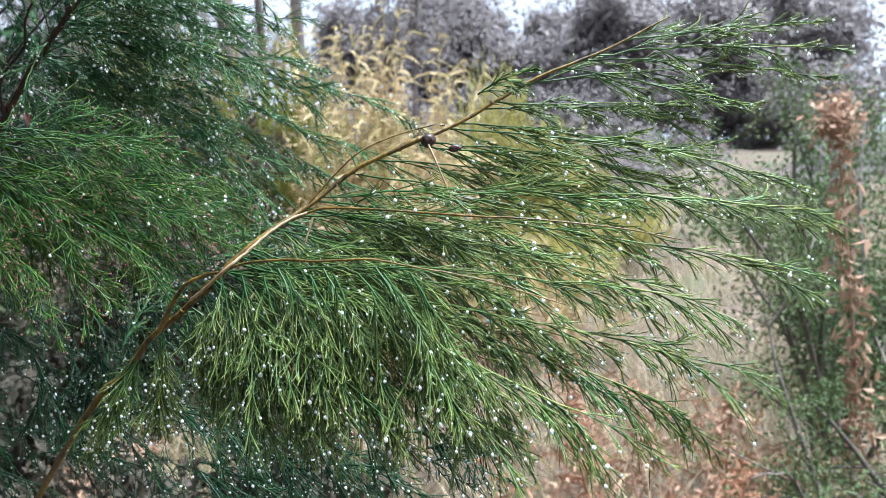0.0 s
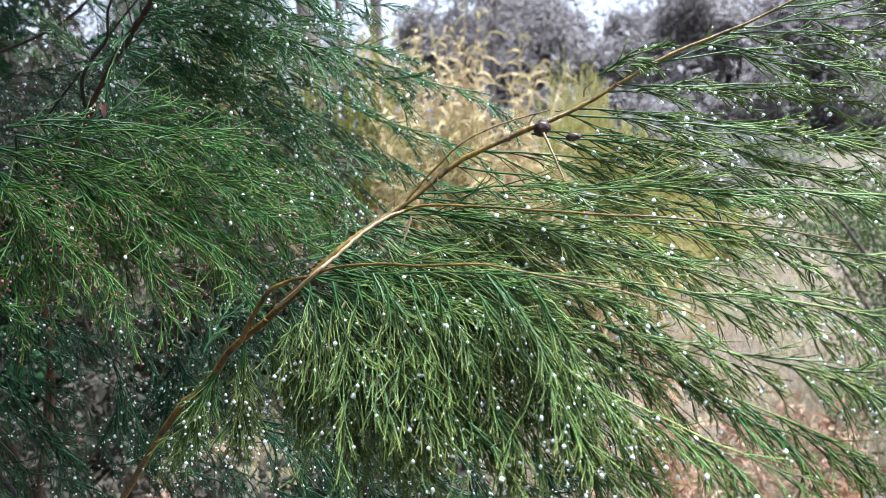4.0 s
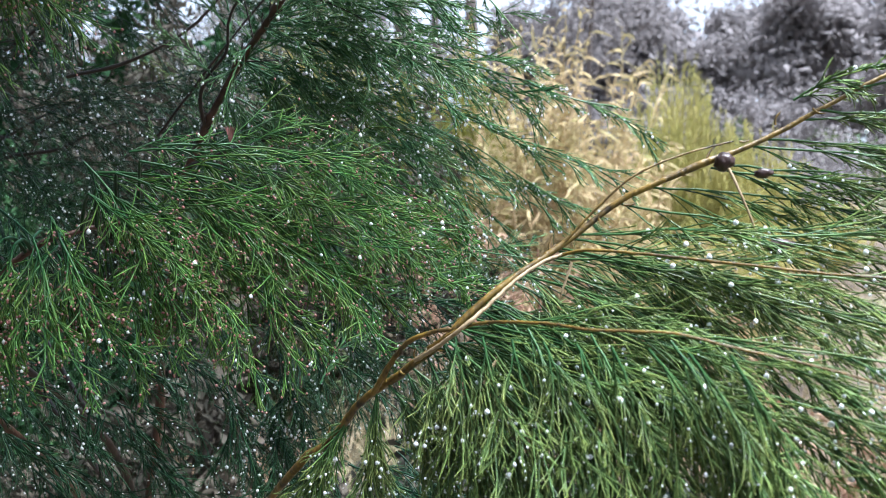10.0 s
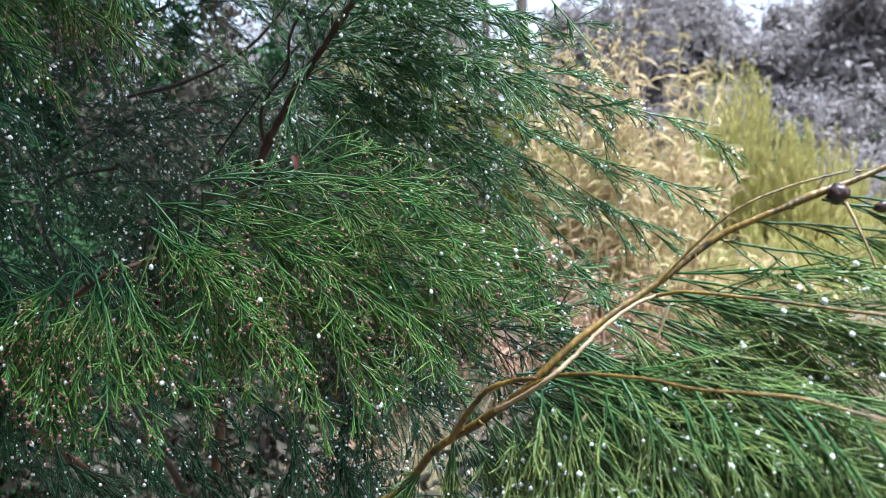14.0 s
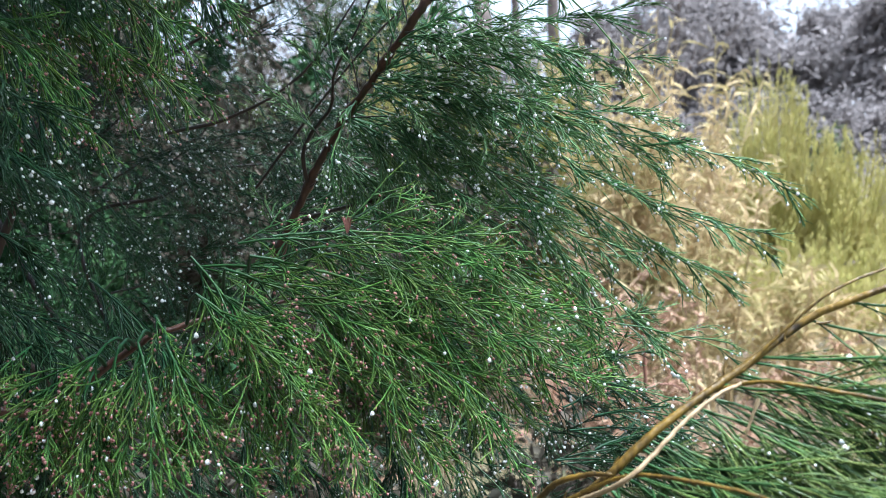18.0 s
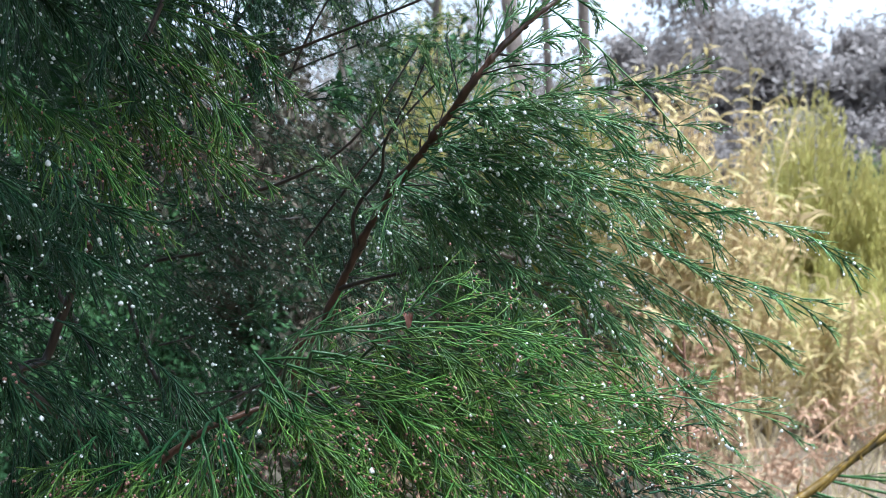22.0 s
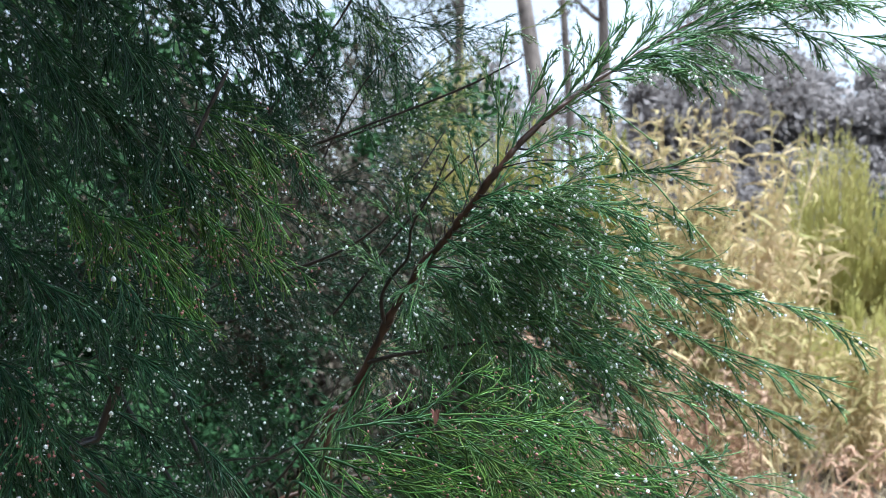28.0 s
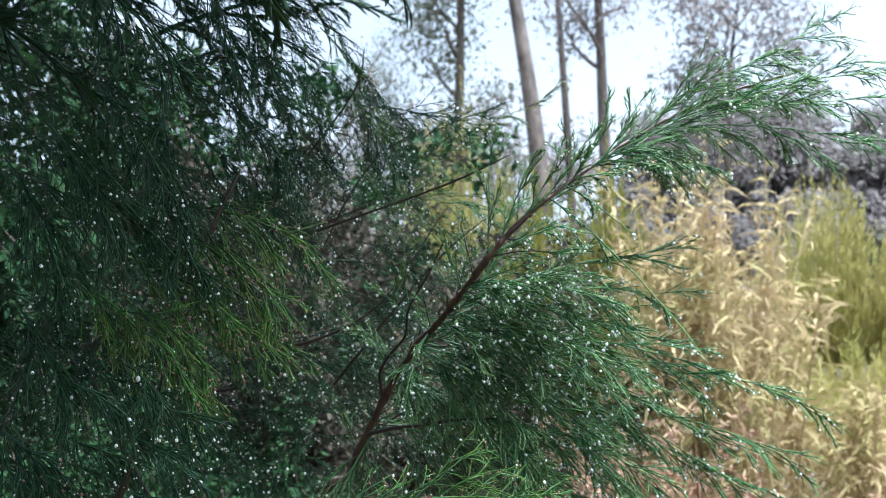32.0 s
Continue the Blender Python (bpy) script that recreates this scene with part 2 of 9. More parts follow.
def tubes(lines, r0, r1, sides=4, bulge=None):
    """Round stems: lines (n, k, 3), radii at start and end (n,). Returns places, quads and 0..1 along each."""
    n, k, _ = lines.shape
    d = unit(np.gradient(lines, axis=1))
    ref = unit(rng.normal(size=(n, 1, 3)))
    e1 = unit(np.cross(d, ref))
    e2 = np.cross(d, e1)
    u = np.linspace(0, 1, k)
    r = (np.asarray(r0).reshape(-1, 1) * (1 - u) + np.asarray(r1).reshape(-1, 1) * u)
    if bulge is not None:
        r = r * bulge
    r[:, -1] *= 0.45
    th = np.arange(sides) * 2 * np.pi / sides
    ring = np.cos(th)[:, None] * e1[:, :, None] + np.sin(th)[:, None] * e2[:, :, None]
    v = lines[:, :, None] + r[:, :, None, None] * ring
    base = (np.arange(n) * k * sides)[:, None, None]
    a = base + (np.arange(k - 1) * sides)[None, :, None] + np.arange(sides)
    b = base + (np.arange(k - 1) * sides)[None, :, None] + (np.arange(sides) + 1) % sides
    q = np.stack([a, b, b + sides, a + sides], -1).reshape(-1, 4)
    along = np.repeat(np.tile(u, n), sides)
    return v.reshape(-1, 3), q, along


def stem_mesh(points, r0, r1, mat, steps=40, sides=10, knots=0.12, lumps=()):
    """One bark-covered branch with swollen nodes, tapering along a line of places."""
    line = smooth_line(points, steps)
    u = np.linspace(0, 1, steps + 1)
    bulge = 1 + knots * (np.sin(u * 37.0) ** 8 + 0.5 * rng.random(steps + 1))
    for where, size, width in lumps:
        bulge += size * np.exp(-(((u - where) / width) ** 2))
    line = line + rng.normal(size=line.shape) * r0 * 0.08
    v, q, al = tubes(line[None], [r0], [r1], sides, bulge[None])
    return v, [q], [mat]


def merge(pieces):
    """Joins (places, faces, along) pieces."""
    vs, fs, al, off = [], [], [], 0
    for v, f, a in pieces:
        vs.append(v), fs.append(f + off), al.append(a)
        off += len(v)
    return np.concatenate(vs), fs, np.concatenate(al)


def grow(p, d, length, k, droop, wob):
    """Lines of k + 1 places from p along d, bending down and wandering a little."""
    out = [p]
    step = (length / k)[:, None]
    d = unit(d)
    drift = rng.normal(size=d.shape) * wob
    for i in range(k):
        d = unit(d + np.array([0, 0, -1.0]) * np.asarray(droop).reshape(-1, 1) / k + drift / k + rng.normal(size=d.shape) * wob * 0.36)
        p = p + d * step
        out.append(p)
    return np.stack(out, 1)


def offshoots(lines, many, t0, t1, angle0, angle1, sink=0.0):
    """Starts and directions of side shoots on lines: many each, between t0 and t1 along them, leaning off by angle0..angle1 degrees."""
    n, k, _ = lines.shape
    t = (t0 + (t1 - t0) * (np.arange(many) + rng.random((n, many))) / many).ravel()
    idx = np.repeat(np.arange(n), many)
    f = t * (k - 1)
    i = np.minimum(f.astype(int), k - 2)
    u = (f - i)[:, None]
    p = lines[idx, i] * (1 - u) + lines[idx, i + 1] * u
    d = unit(lines[idx, i + 1] - lines[idx, i])
    side = rng.normal(size=d.shape)
    side[:, 2] -= sink
    side = unit(side - (side * d).sum(-1, keepdims=True) * d)
    a = np.radians(angle0 + (angle1 - angle0) * rng.random((len(d), 1)))
    return p, unit(d * np.cos(a) + side * np.sin(a)), t, idx


DROPS = []


def spray(parent, start, end, shoots=16, reach=0.085, green=GREEN, arch=0.10, droop=0.35, angle=(14, 38), thick=1.0,
          sides=3, buds=False, wet=0.10, forks=2, bare=0.0, sink=0.25, per=6, bead=1.0, tight=1.0, name="spray", twig=None):
    """A feathery spray: a leader from start to end, shoots off it, branchlets off those, and forked tips, with drops caught on them."""
    a, b = np.array(start, float), np.array(end, float)
    size = np.linalg.norm(b - a)
    u = np.linspace(0, 1, 15)[:, None]
    top = (a + b) / 2 + np.array([0, 0, arch * size]) + rng.normal(size=3) * 0.02 * size
    leader = ((1 - u) ** 2 * a + 2 * u * (1 - u) * top + u**2 * b)[None]
    leader[0, 1:-1] += rng.normal(size=(13, 3)) * 0.003 * size
    tufts = max(3, int(shoots * (0.68 if forks < 2 else 0.8)))
    p, d, t, _ = offshoots(leader, tufts, bare, 0.98, *angle, sink)
    reach *= min(1.0, max(0.6, size / reach / 1.25))
    l1 = reach * (0.66 if forks < 2 else 0.78) * (1.12 - 0.5 * t) * rng.uniform(0.55, 1.25, len(t))
    deep = forks < 2
    droop *= 1.0 if deep else 1.6
    s1 = grow(p, d, l1, 4 if deep else 6, droop * rng.uniform(0.2, 1.5, len(t)), 0.2)
    p2, d2, t2, i2 = offshoots(s1, per + (1 if deep else 3), 0.08, 0.98, 8 * tight, 24 * tight)
    l2 = l1[i2] * (0.66 - 0.40 * t2) * rng.uniform(0.5, 1.3, len(t2))
    s2 = grow(p2, d2, l2, 2 if deep else 3, droop * 0.6 * rng.uniform(0.0, 1.3, len(t2)), 0.2)
    p3, d3, t3, i3 = offshoots(s2, max(forks, 1), 0.25, 0.92, 12 * tight, 32 * tight)
    l3 = l2[i3] * (0.85 - 0.45 * t3) * rng.uniform(0.4, 1.1, len(t3))
    s3 = grow(p3, d3, l3, 1 if deep else 2, droop * 0.3 * rng.uniform(0.0, 1.3, len(t3)), 0.14)
    w = thick * (0.00042 if deep and thick == 1.0 else 0.00050)
    jl = rng.uniform(0.78, 1.2, len(s2))
    lead = tubes(leader, [w * 1.6], [w * 0.95], 5)
    pieces = [tubes(s1, np.full(len(s1), w * 1.1), np.full(len(s1), w * 0.85), sides),
              tubes(s2, w * jl, w * 0.82 * jl, sides),
              tubes(s3, np.full(len(s3), w * 0.88), np.full(len(s3), w * 0.72), sides)]
    pieces = pieces if forks else pieces[:2]
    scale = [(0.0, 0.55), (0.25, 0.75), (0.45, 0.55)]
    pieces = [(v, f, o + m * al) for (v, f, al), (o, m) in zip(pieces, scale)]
    if buds:
        ends = s3[rng.random(len(s3)) < 0.55, -1]
        pieces.append(blobs(ends + rng.normal(size=ends.shape) * 0.0005, rng.uniform(0.00055, 0.00095, len(ends)) * thick, 1.0))
    v, fs, al = merge([lead] + pieces)
    slots = [0] + [1] * (len(fs) - 1)
    if buds:
        slots[-1] = 2
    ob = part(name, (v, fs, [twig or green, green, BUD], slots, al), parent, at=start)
    if wet > 0:
        for s, chance in ((s3, wet), (s2, wet * 0.8)):
            got = rng.random(len(s)) < chance * 1.15
            spot = s[got, -1 if rng.random() < 0.6 else -2]
            DROPS.append(np.c_[spot, bead * (0.0006 + 0.0012 * rng.random(len(spot)) ** 2.2)])
            got = rng.random(len(s)) < chance * 0.6
            spot = s[got, s.shape[1] // 2]
            DROPS.append(np.c_[spot, bead * (0.0005 + 0.0006 * rng.random(len(spot)) ** 1.8)])
    return ob


def ball(rings=1):
    bm = bmesh.new()
    bmesh.ops.create_icosphere(bm, subdivisions=rings, radius=1)
    v = np.array([x.co[:] for x in bm.verts])
    f = np.array([[y.index for y in x.verts] for x in bm.faces])
    bm.free()
    return v, f


def blobs(places, radii, tip):
    v, f = ball(1)
    n = len(places)
    turn = rng.uniform(0.7, 1.3, (n, 1, 3))
    out = places[:, None] + v[None] * turn * np.asarray(radii)[:, None, None]
    faces = (f[None] + (np.arange(n) * len(v))[:, None, None]).reshape(-1, 3)
    return out.reshape(-1, 3), faces, np.full(n * len(v), tip)


def drop_shape(rings=2):
    """A hanging drop: round below, drawn up to a point where it clings."""
    v, f = ball(rings)
    v = v.copy()
    up = np.clip(v[:, 2], 0, 1)
    v[:, :2] *= (1 - 0.45 * up**2)[:, None]
    v[:, 2] = np.where(v[:, 2] > 0, v[:, 2] * 1.25, v[:, 2] * 0.95)
    v[:, 2] -= 0.95
    return v, f


# ---- the ground and what lies behind ----


def ground_z(x, y):
    rise = np.clip(y - 0.6, 0, 28) * 0.145 + np.clip(y - 28.6, 0, 4000) * 0.01
    far = np.clip((np.asarray(y) - 1) / 6, 0, 1)
    return rise + far * 0.08 * (np.sin(np.asarray(x) * 1.3 + np.asarray(y) * 0.7) + 0.6 * np.sin(np.asarray(x) * 0.37 - np.asarray(y) * 1.9))


def make_ground():
    xs = np.concatenate([-np.geomspace(1500, 8, 24), np.linspace(-7.6, 7.6, 70), np.geomspace(8, 1500, 24)])
    ys = np.concatenate([-np.geomspace(1500, 4, 18), np.linspace(-3.6, 14, 84), np.geomspace(14.5, 1500, 34)])
    gx, gy = np.meshgrid(xs, ys, indexing="ij")
    v = np.stack([gx, gy, ground_z(gx, gy)], -1).reshape(-1, 3)
    i, j = np.meshgrid(np.arange(len(xs) - 1), np.arange(len(ys) - 1), indexing="ij")
    a = (i * len(ys) + j).ravel()
    q = np.stack([a, a + len(ys), a + len(ys) + 1, a + 1], -1)
    whole("ground", (v, [q], [GROUND]), (0, 0, 0), "sloping ground of brown leaf litter and thin dry grass", "ground", kind="structure")


make_ground()


def ribbons(lines, width, fold=0.0):
    """Flat tapering blades along lines (n, k, 3)."""
    n, k, _ = lines.shape
    d = unit(np.gradient(lines, axis=1))
    s = unit(np.cross(d, unit(rng.normal(size=(n, 1, 3)) * [1, 1, 0.4])))
    u = np.linspace(0, 1, k)
    w = np.asarray(width).reshape(-1, 1) * np.minimum(1, 0.35 + 2.4 * u) * np.clip(1.02 - u, 0, 1) ** 0.55 * 0.5
    v = np.stack([lines - s * w[:, :, None], lines + s * w[:, :, None]], 2)
    base = (np.arange(n) * k * 2)[:, None]
    a = base + np.arange(k - 1) * 2
    q = np.stack([a, a + 1, a + 3, a + 2], -1).reshape(-1, 4)
    return v.reshape(-1, 3), q, np.repeat(np.tile(u, n), 2)


def leaves(places, size, shape=0.45, hang=0.5):
    """Small pointed leaves as folded pairs of triangles."""
    n = len(places)
    d = rng.normal(size=(n, 3))
    d[:, 2] -= hang
    d = unit(d)
    s = unit(np.cross(d, rng.normal(size=(n, 3))))
    up = np.cross(d, s) * 0.12
    L = np.asarray(size).reshape(-1, 1) * rng.uniform(0.6, 1.4, (n, 1))
    v = np.stack([places, places + d * L * 0.5 + s * L * shape * 0.5 + up * L, places + d * L, places + d * L * 0.5 - s * L * shape * 0.5 + up * L], 1)
    a = np.arange(n) * 4
    q = np.concatenate([np.stack([a, a + 1, a + 2], -1), np.stack([a, a + 2, a + 3], -1)])
    return v.reshape(-1, 3), q


def dry_grass():
    n = 26000
    y = 1.1 + 11 * rng.random(n) ** 1.6
    x = (rng.random(n) * 2 - 1) * (1.2 + 0.62 * y) - 0.28 * y
    clump = np.sin(x * 5 + 2 * np.sin(y * 3)) + np.sin(y * 6 + x * 3)
    ok = clump > -0.9
    x, y = x[ok], y[ok]
    p = np.stack([x, y, ground_z(x, y) - 0.01], -1)
    d = rng.normal(size=p.shape) * 0.35 + [0, 0, 1]
    s = grow(p, d, rng.uniform(0.15, 0.55, len(p)), 3, 0.7 * rng.random(len(p)), 0.3)
    v, q, _ = ribbons(s, rng.uniform(0.004, 0.009, len(p)))
    whole("dry_grass", (v, [q], [GRASS_DRY]), (0, 3, 0.3), "straw-coloured dry grass standing over brown litter", "grass", kind="stuff")


dry_grass()


def plume_shrub(x, y, height, width, mat, label, plumes=70, needles=36, name="golden_shrub"):
    """An upright shrub of many spiky plumes, each a thin stem clothed in short needles."""
    z = float(ground_z(x, y))
    ob = thing(name, (x, y, z), label, "shrub", "golden shrubs on the slope")
    r = width * 0.5 * np.sqrt(rng.random(plumes))
    th = rng.random(plumes) * 2 * np.pi
    dx, dy = r * np.cos(th), r * np.sin(th)
    h = height * (1 - 0.5 * (r / (width * 0.5)) ** 2.2) * rng.uniform(0.74, 1.0, plumes)
    foot = np.stack([x + dx * 0.35, y + dy * 0.35, np.full(plumes, z + height * 0.12)], -1)
    head = np.stack([x + dx, y + dy, z + np.maximum(h, height * 0.22)], -1)
    u = np.linspace(0, 1, 7)[:, None]
    lines = foot[:, None] * (1 - u) + head[:, None] * u
    lines[:, :, :2] += ((u * (1 - u)) * 0.35)[None] * np.stack([dx, dy], -1)[:, None]
    trunk = smooth_line([(x, y, z - 0.05), (x + 0.01, y, z + height * 0.1), (x, y + 0.02, z + height * 0.3)], 8)[None]
    v, q, _ = tubes(trunk, [0.03], [0.015], 8)
    part("trunk", (v, [q], [GUM_BARK]), ob)
    v, q, al = tubes(lines, np.full(plumes, 0.008), np.full(plumes, 0.003), 5)
    p, d, t, i = offshoots(lines, needles, 0.1, 1.0, 18, 42)
    s = grow(p, d, 0.16 * (1.15 - 0.75 * t) * rng.uniform(0.6, 1.2, len(t)), 2, np.full(len(t), -0.2), 0.1)
    nv, nq, _ = ribbons(s, np.full(len(t), 0.015))
    mv, mf, _ = merge([(v, q, al), (nv, nq, np.zeros(len(nv)))])
    part("crown", (mv, mf, [mat]), ob)
    return ob


plume_shrub(-0.66, 8.15, 2.25, 1.35, GOLD_LEAF, "yellow-green spiky shrub with upright plumes on the slope", 210)
plume_shrub(-0.02, 8.3, 1.45, 1.4, GOLD_LEAF, "low yellow-green feathery shrub beside a taller one", 150)
plume_shrub(-1.62, 4.75, 2.2, 0.85, OLIVE_LEAF, "narrow olive-yellow columnar shrub with dense soft needles", 140, 50)
plume_shrub(-3.4, 6.1, 3.3, 1.3, GOLD_LEAF, "tall yellow shrub half hidden by dark foliage", 170)
plume_shrub(-2.5, 5.7, 2.3, 1.2, OLIVE_LEAF, "rounded olive shrub growing among straw-coloured reeds", 150)
for gx, gy, gh, gw in ((-0.95, 7.0, 0.75, 1.1), (-0.45, 7.2, 0.85, 1.2), (0.05, 6.9, 0.7, 1.1), (0.6, 7.6, 0.8, 1.2), (-0.7, 6.1, 0.55, 0.9), (-0.1, 6.0, 0.5, 0.9)):
    plume_shrub(gx, gy, gh, gw, GOLD_LEAF, "low yellow-green tufted shrub at the foot of the golden shrub", 60, 26)


def reed_clump(x, y, height, spread, many, label):
    """Reeds: upright stalks with long arching dry leaves."""
    z = float(ground_z(x, y))
    ob = thing("reed_clump", (x, y, z), label, "reeds", "reed clumps on the slope")
    p = np.stack([x + rng.normal(size=many) * spread * 0.5, y + rng.normal(size=many) * spread * 0.5, np.full(many, z - 0.02)], -1)
    d = rng.normal(size=p.shape) * 0.09 + [0, 0, 1]
    h = height * rng.uniform(0.6, 1.0, many)
    stalks = grow(p, d, h, 8, np.full(many, 0.05), 0.12)
    for line in stalks:
        v, q, al = tubes(line[None], [0.007], [0.003], 5)
        stalk = part("stalk", (v, [q], [STRAW]), ob)
        p, d, t, i = offshoots(line[None], 60, 0.10, 1.0, 12, 75)
        s = grow(p, d, rng.uniform(0.05, 0.17, len(t)), 4, rng.uniform(0.2, 3.0, len(t)), 0.6)
        v, q, al = ribbons(s, rng.uniform(0.008, 0.022, len(t)))
        part("foliage", (v, [q], [STRAW]), stalk, "long arching dry blades")
    return ob


reed_clump(-0.92, 4.3, 2.1, 0.42, 70, "tall straw-yellow reeds with curling dry leaves")
reed_clump(-1.08, 4.2, 1.6, 0.26, 40, "yellow reeds with arching leaves beside an olive shrub")
reed_clump(-0.80, 4.45, 1.55, 0.22, 26, "straw reeds thinning towards a golden shrub")
reed_clump(-0.25, 4.7, 0.8, 0.4, 34, "low tuft of pale yellow blades in front of a golden shrub")
reed_clump(-2.2, 5.6, 1.3, 0.5, 40, "pale tall reeds below bare gum trunks")


def frond_plant(x, y, height, many, label, mat=BRACKEN, name="dry_bracken"):
    """A dead bracken plant: arching fronds, each with side leaflets."""
    z = float(ground_z(x, y))
    ob = thing(name, (x, y, z), label, "fern", "dry bracken on the slope")
    p = np.stack([x + rng.normal(size=many) * 0.09, y + rng.normal(size=many) * 0.09, np.full(many, z - 0.02)], -1)
    d = rng.normal(size=p.shape) * 0.22 + [0, 0, 1]
    s = grow(p, d, height * rng.uniform(0.6, 1.1, many), 9, rng.uniform(0.2, 1.1, many), 0.25)
    for line in s:
        stem = tubes(line[None], [0.005], [0.002], 5)
        p, d, t, i = offshoots(line[None], 30, 0.3, 1.0, 45, 80)
        s2 = grow(p, d, 0.16 * (1.15 - 0.8 * t) * rng.uniform(0.6, 1.3, len(t)), 4, rng.uniform(0.3, 1.6, len(t)), 0.4)
        p3, d3, t3, i3 = offshoots(s2, 6, 0.1, 0.95, 50, 80)
        s3 = grow(p3, d3, np.full(len(t3), 0.03), 2, np.full(len(t3), 0.5), 0.3)
        mv, mf, _ = merge([stem, ribbons(s2, np.full(len(t), 0.010)), ribbons(s3, np.full(len(t3), 0.011))])
        part("frond", (mv, mf, [mat]), ob)
    return ob


for bx, by, bh, bn in ((-0.70, 2.95, 1.15, 12), (-0.95, 3.1, 1.0, 10), (0.14, 2.7, 0.75, 8), (0.42, 2.45, 0.62, 8),
                       (-1.3, 2.2, 0.55, 8), (-1.75, 2.5, 0.6, 7), (0.05, 2.1, 0.5, 7)):
    frond_plant(bx, by, bh, bn, "rust-pink dead bracken with drooping crumpled fronds")
frond_plant(0.17, 1.62, 0.92, 5, "tall rust-orange dead bracken below the arching branch", RUST)


def leafy_bush(x, y, height, width, mat, label, many=5200, leaf=0.045, name="bush", base=0.0):
    """A twiggy bush: several limbs that fork, with small leaves round the ends."""
    z = float(ground_z(x, y))
    ob = thing(name, (x, y, z), label, "bush", "bushes on the slope")
    n = 11 if 0 < y < 9 else 6
    p = np.tile([x, y, z + base], (n, 1)) + rng.normal(size=(n, 3)) * [0.04, 0.04, 0]
    d = np.clip(rng.normal(size=(n, 3)), -1.3, 1.3) * [width * 0.5 / height, width * 0.5 / height, 0] + [0, 0, 1]
    s = grow(p, d, height * rng.uniform(0.6, 1.0, n), 8, np.full(n, 0.1), 0.3)
    p2, d2, t2, i2 = offshoots(s, 12 if 0 < y < 9 else 7, 0.15, 1.0, 25, 60)
    s2 = grow(p2, d2, width * 0.45 * rng.uniform(0.4, 1.0, len(t2)), 4, np.full(len(t2), 0.2), 0.5)
    for j in range(n):
        own = s2[i2 == j]
        mv, mf, _ = merge([tubes(s[j][None], [0.014], [0.004], 6), tubes(own, np.full(len(own), 0.004), np.full(len(own), 0.0015), 3)])
        part("limb", (mv, mf, [GUM_BARK]), ob)
    f = s2.reshape(-1, 3)
    at = f[rng.integers(0, len(f), many)] + rng.normal(size=(many, 3)) * width * 0.05
    lv, lq = leaves(at, leaf)
    part("foliage", (lv, [lq], [mat]), ob)
    return ob


leafy_bush(1.02, 3.0, 1.75, 0.75, GREY_GREEN, "loose green bush standing over dry grass", 16000, 0.021)
leafy_bush(0.86, 2.0, 0.95, 0.55, GREY_GREEN, "fine twiggy grey-green bush beside a rust seed head", 16000, 0.014)
leafy_bush(1.5, 4.2, 1.5, 1.1, GREY_GREEN, "rounded green bush further up the slope", 12000, 0.026)
leafy_bush(-2.2, 3.2, 1.0, 1.0, GREY_GREEN, "green bush behind the dark feathery shrub", 6500, 0.03)
leafy_bush(-4.4, 5.6, 2.2, 2.0, GREY_GREEN, "broad green bush up the slope", 5000, 0.075)
leafy_bush(-6.2, 8.0, 2.6, 2.6, GREY_GREEN, "broad green bush below the gum trees", 5000, 0.1)
leafy_bush(-3.4, 4.0, 1.5, 1.2, GREY_GREEN, "green bush in the shade of taller shrubs", 5000)


def seed_stalk(x, y, height):
    """A tall dead flower stalk with a fluffy rust head and withered leaves."""
    z = float(ground_z(x, y))
    ob = thing("seed_stalk", (x, y, z), "tall dead flower stalk with a fluffy orange-brown head", "dead plant")
    line = smooth_line([(x, y, z - 0.03), (x + 0.015, y, z + height * 0.5), (x - 0.01, y, z + height)], 12)
    v, q, al = tubes(line[None], [0.006], [0.003], 6)
    part("stalk", (v, [q], [BRACKEN]), ob)
    at = line[-1] + rng.normal(size=(500, 3)) * [0.028, 0.028, 0.035]
    lv, lq = leaves(at, 0.022, 0.5)
    head = part("seed_head", (lv, [lq], [BRACKEN]), ob)
    tagged(head, "fluffy orange-brown seed head", kind="stuff")
    at = line[rng.integers(2, 12, 420)] + rng.normal(size=(420, 3)) * [0.022, 0.022, 0.05]
    lv, lq = leaves(at, 0.04, 0.35, 1.0)
    part("withered_leaves", (lv, [lq], [BRACKEN]), ob, "withered rust leaves hanging along the stalk")


seed_stalk(0.80, 2.17, 1.38)


def bare_stalk(x, y, height):
    """A dead upright stem with the stubs of its side shoots."""
    z = float(ground_z(x, y))
    ob = thing("dead_stem", (x, y, z), "bare upright red-brown dead stem standing in dry grass", "dead plant")
    line = smooth_line([(x, y, z - 0.03), (x + 0.012, y, z + height * 0.45), (x - 0.004, y, z + height)], 20)
    v, q, _ = tubes(line[None], [0.0055], [0.0026], 7)
    part("stem", (v, [q], [DEAD_STEM]), ob)
    p, d, t, _ = offshoots(line[None], 9, 0.45, 1.0, 25, 55)
    for shoot in grow(p, d, rng.uniform(0.03, 0.10, len(t)), 4, np.full(len(t), 0.3), 0.4):
        v, q, _ = tubes(shoot[None], [0.002], [0.0009], 5)
        part("side_shoot", (v, [q], [DEAD_STEM]), ob)


bare_stalk(-0.337, 1.269, 1.27)


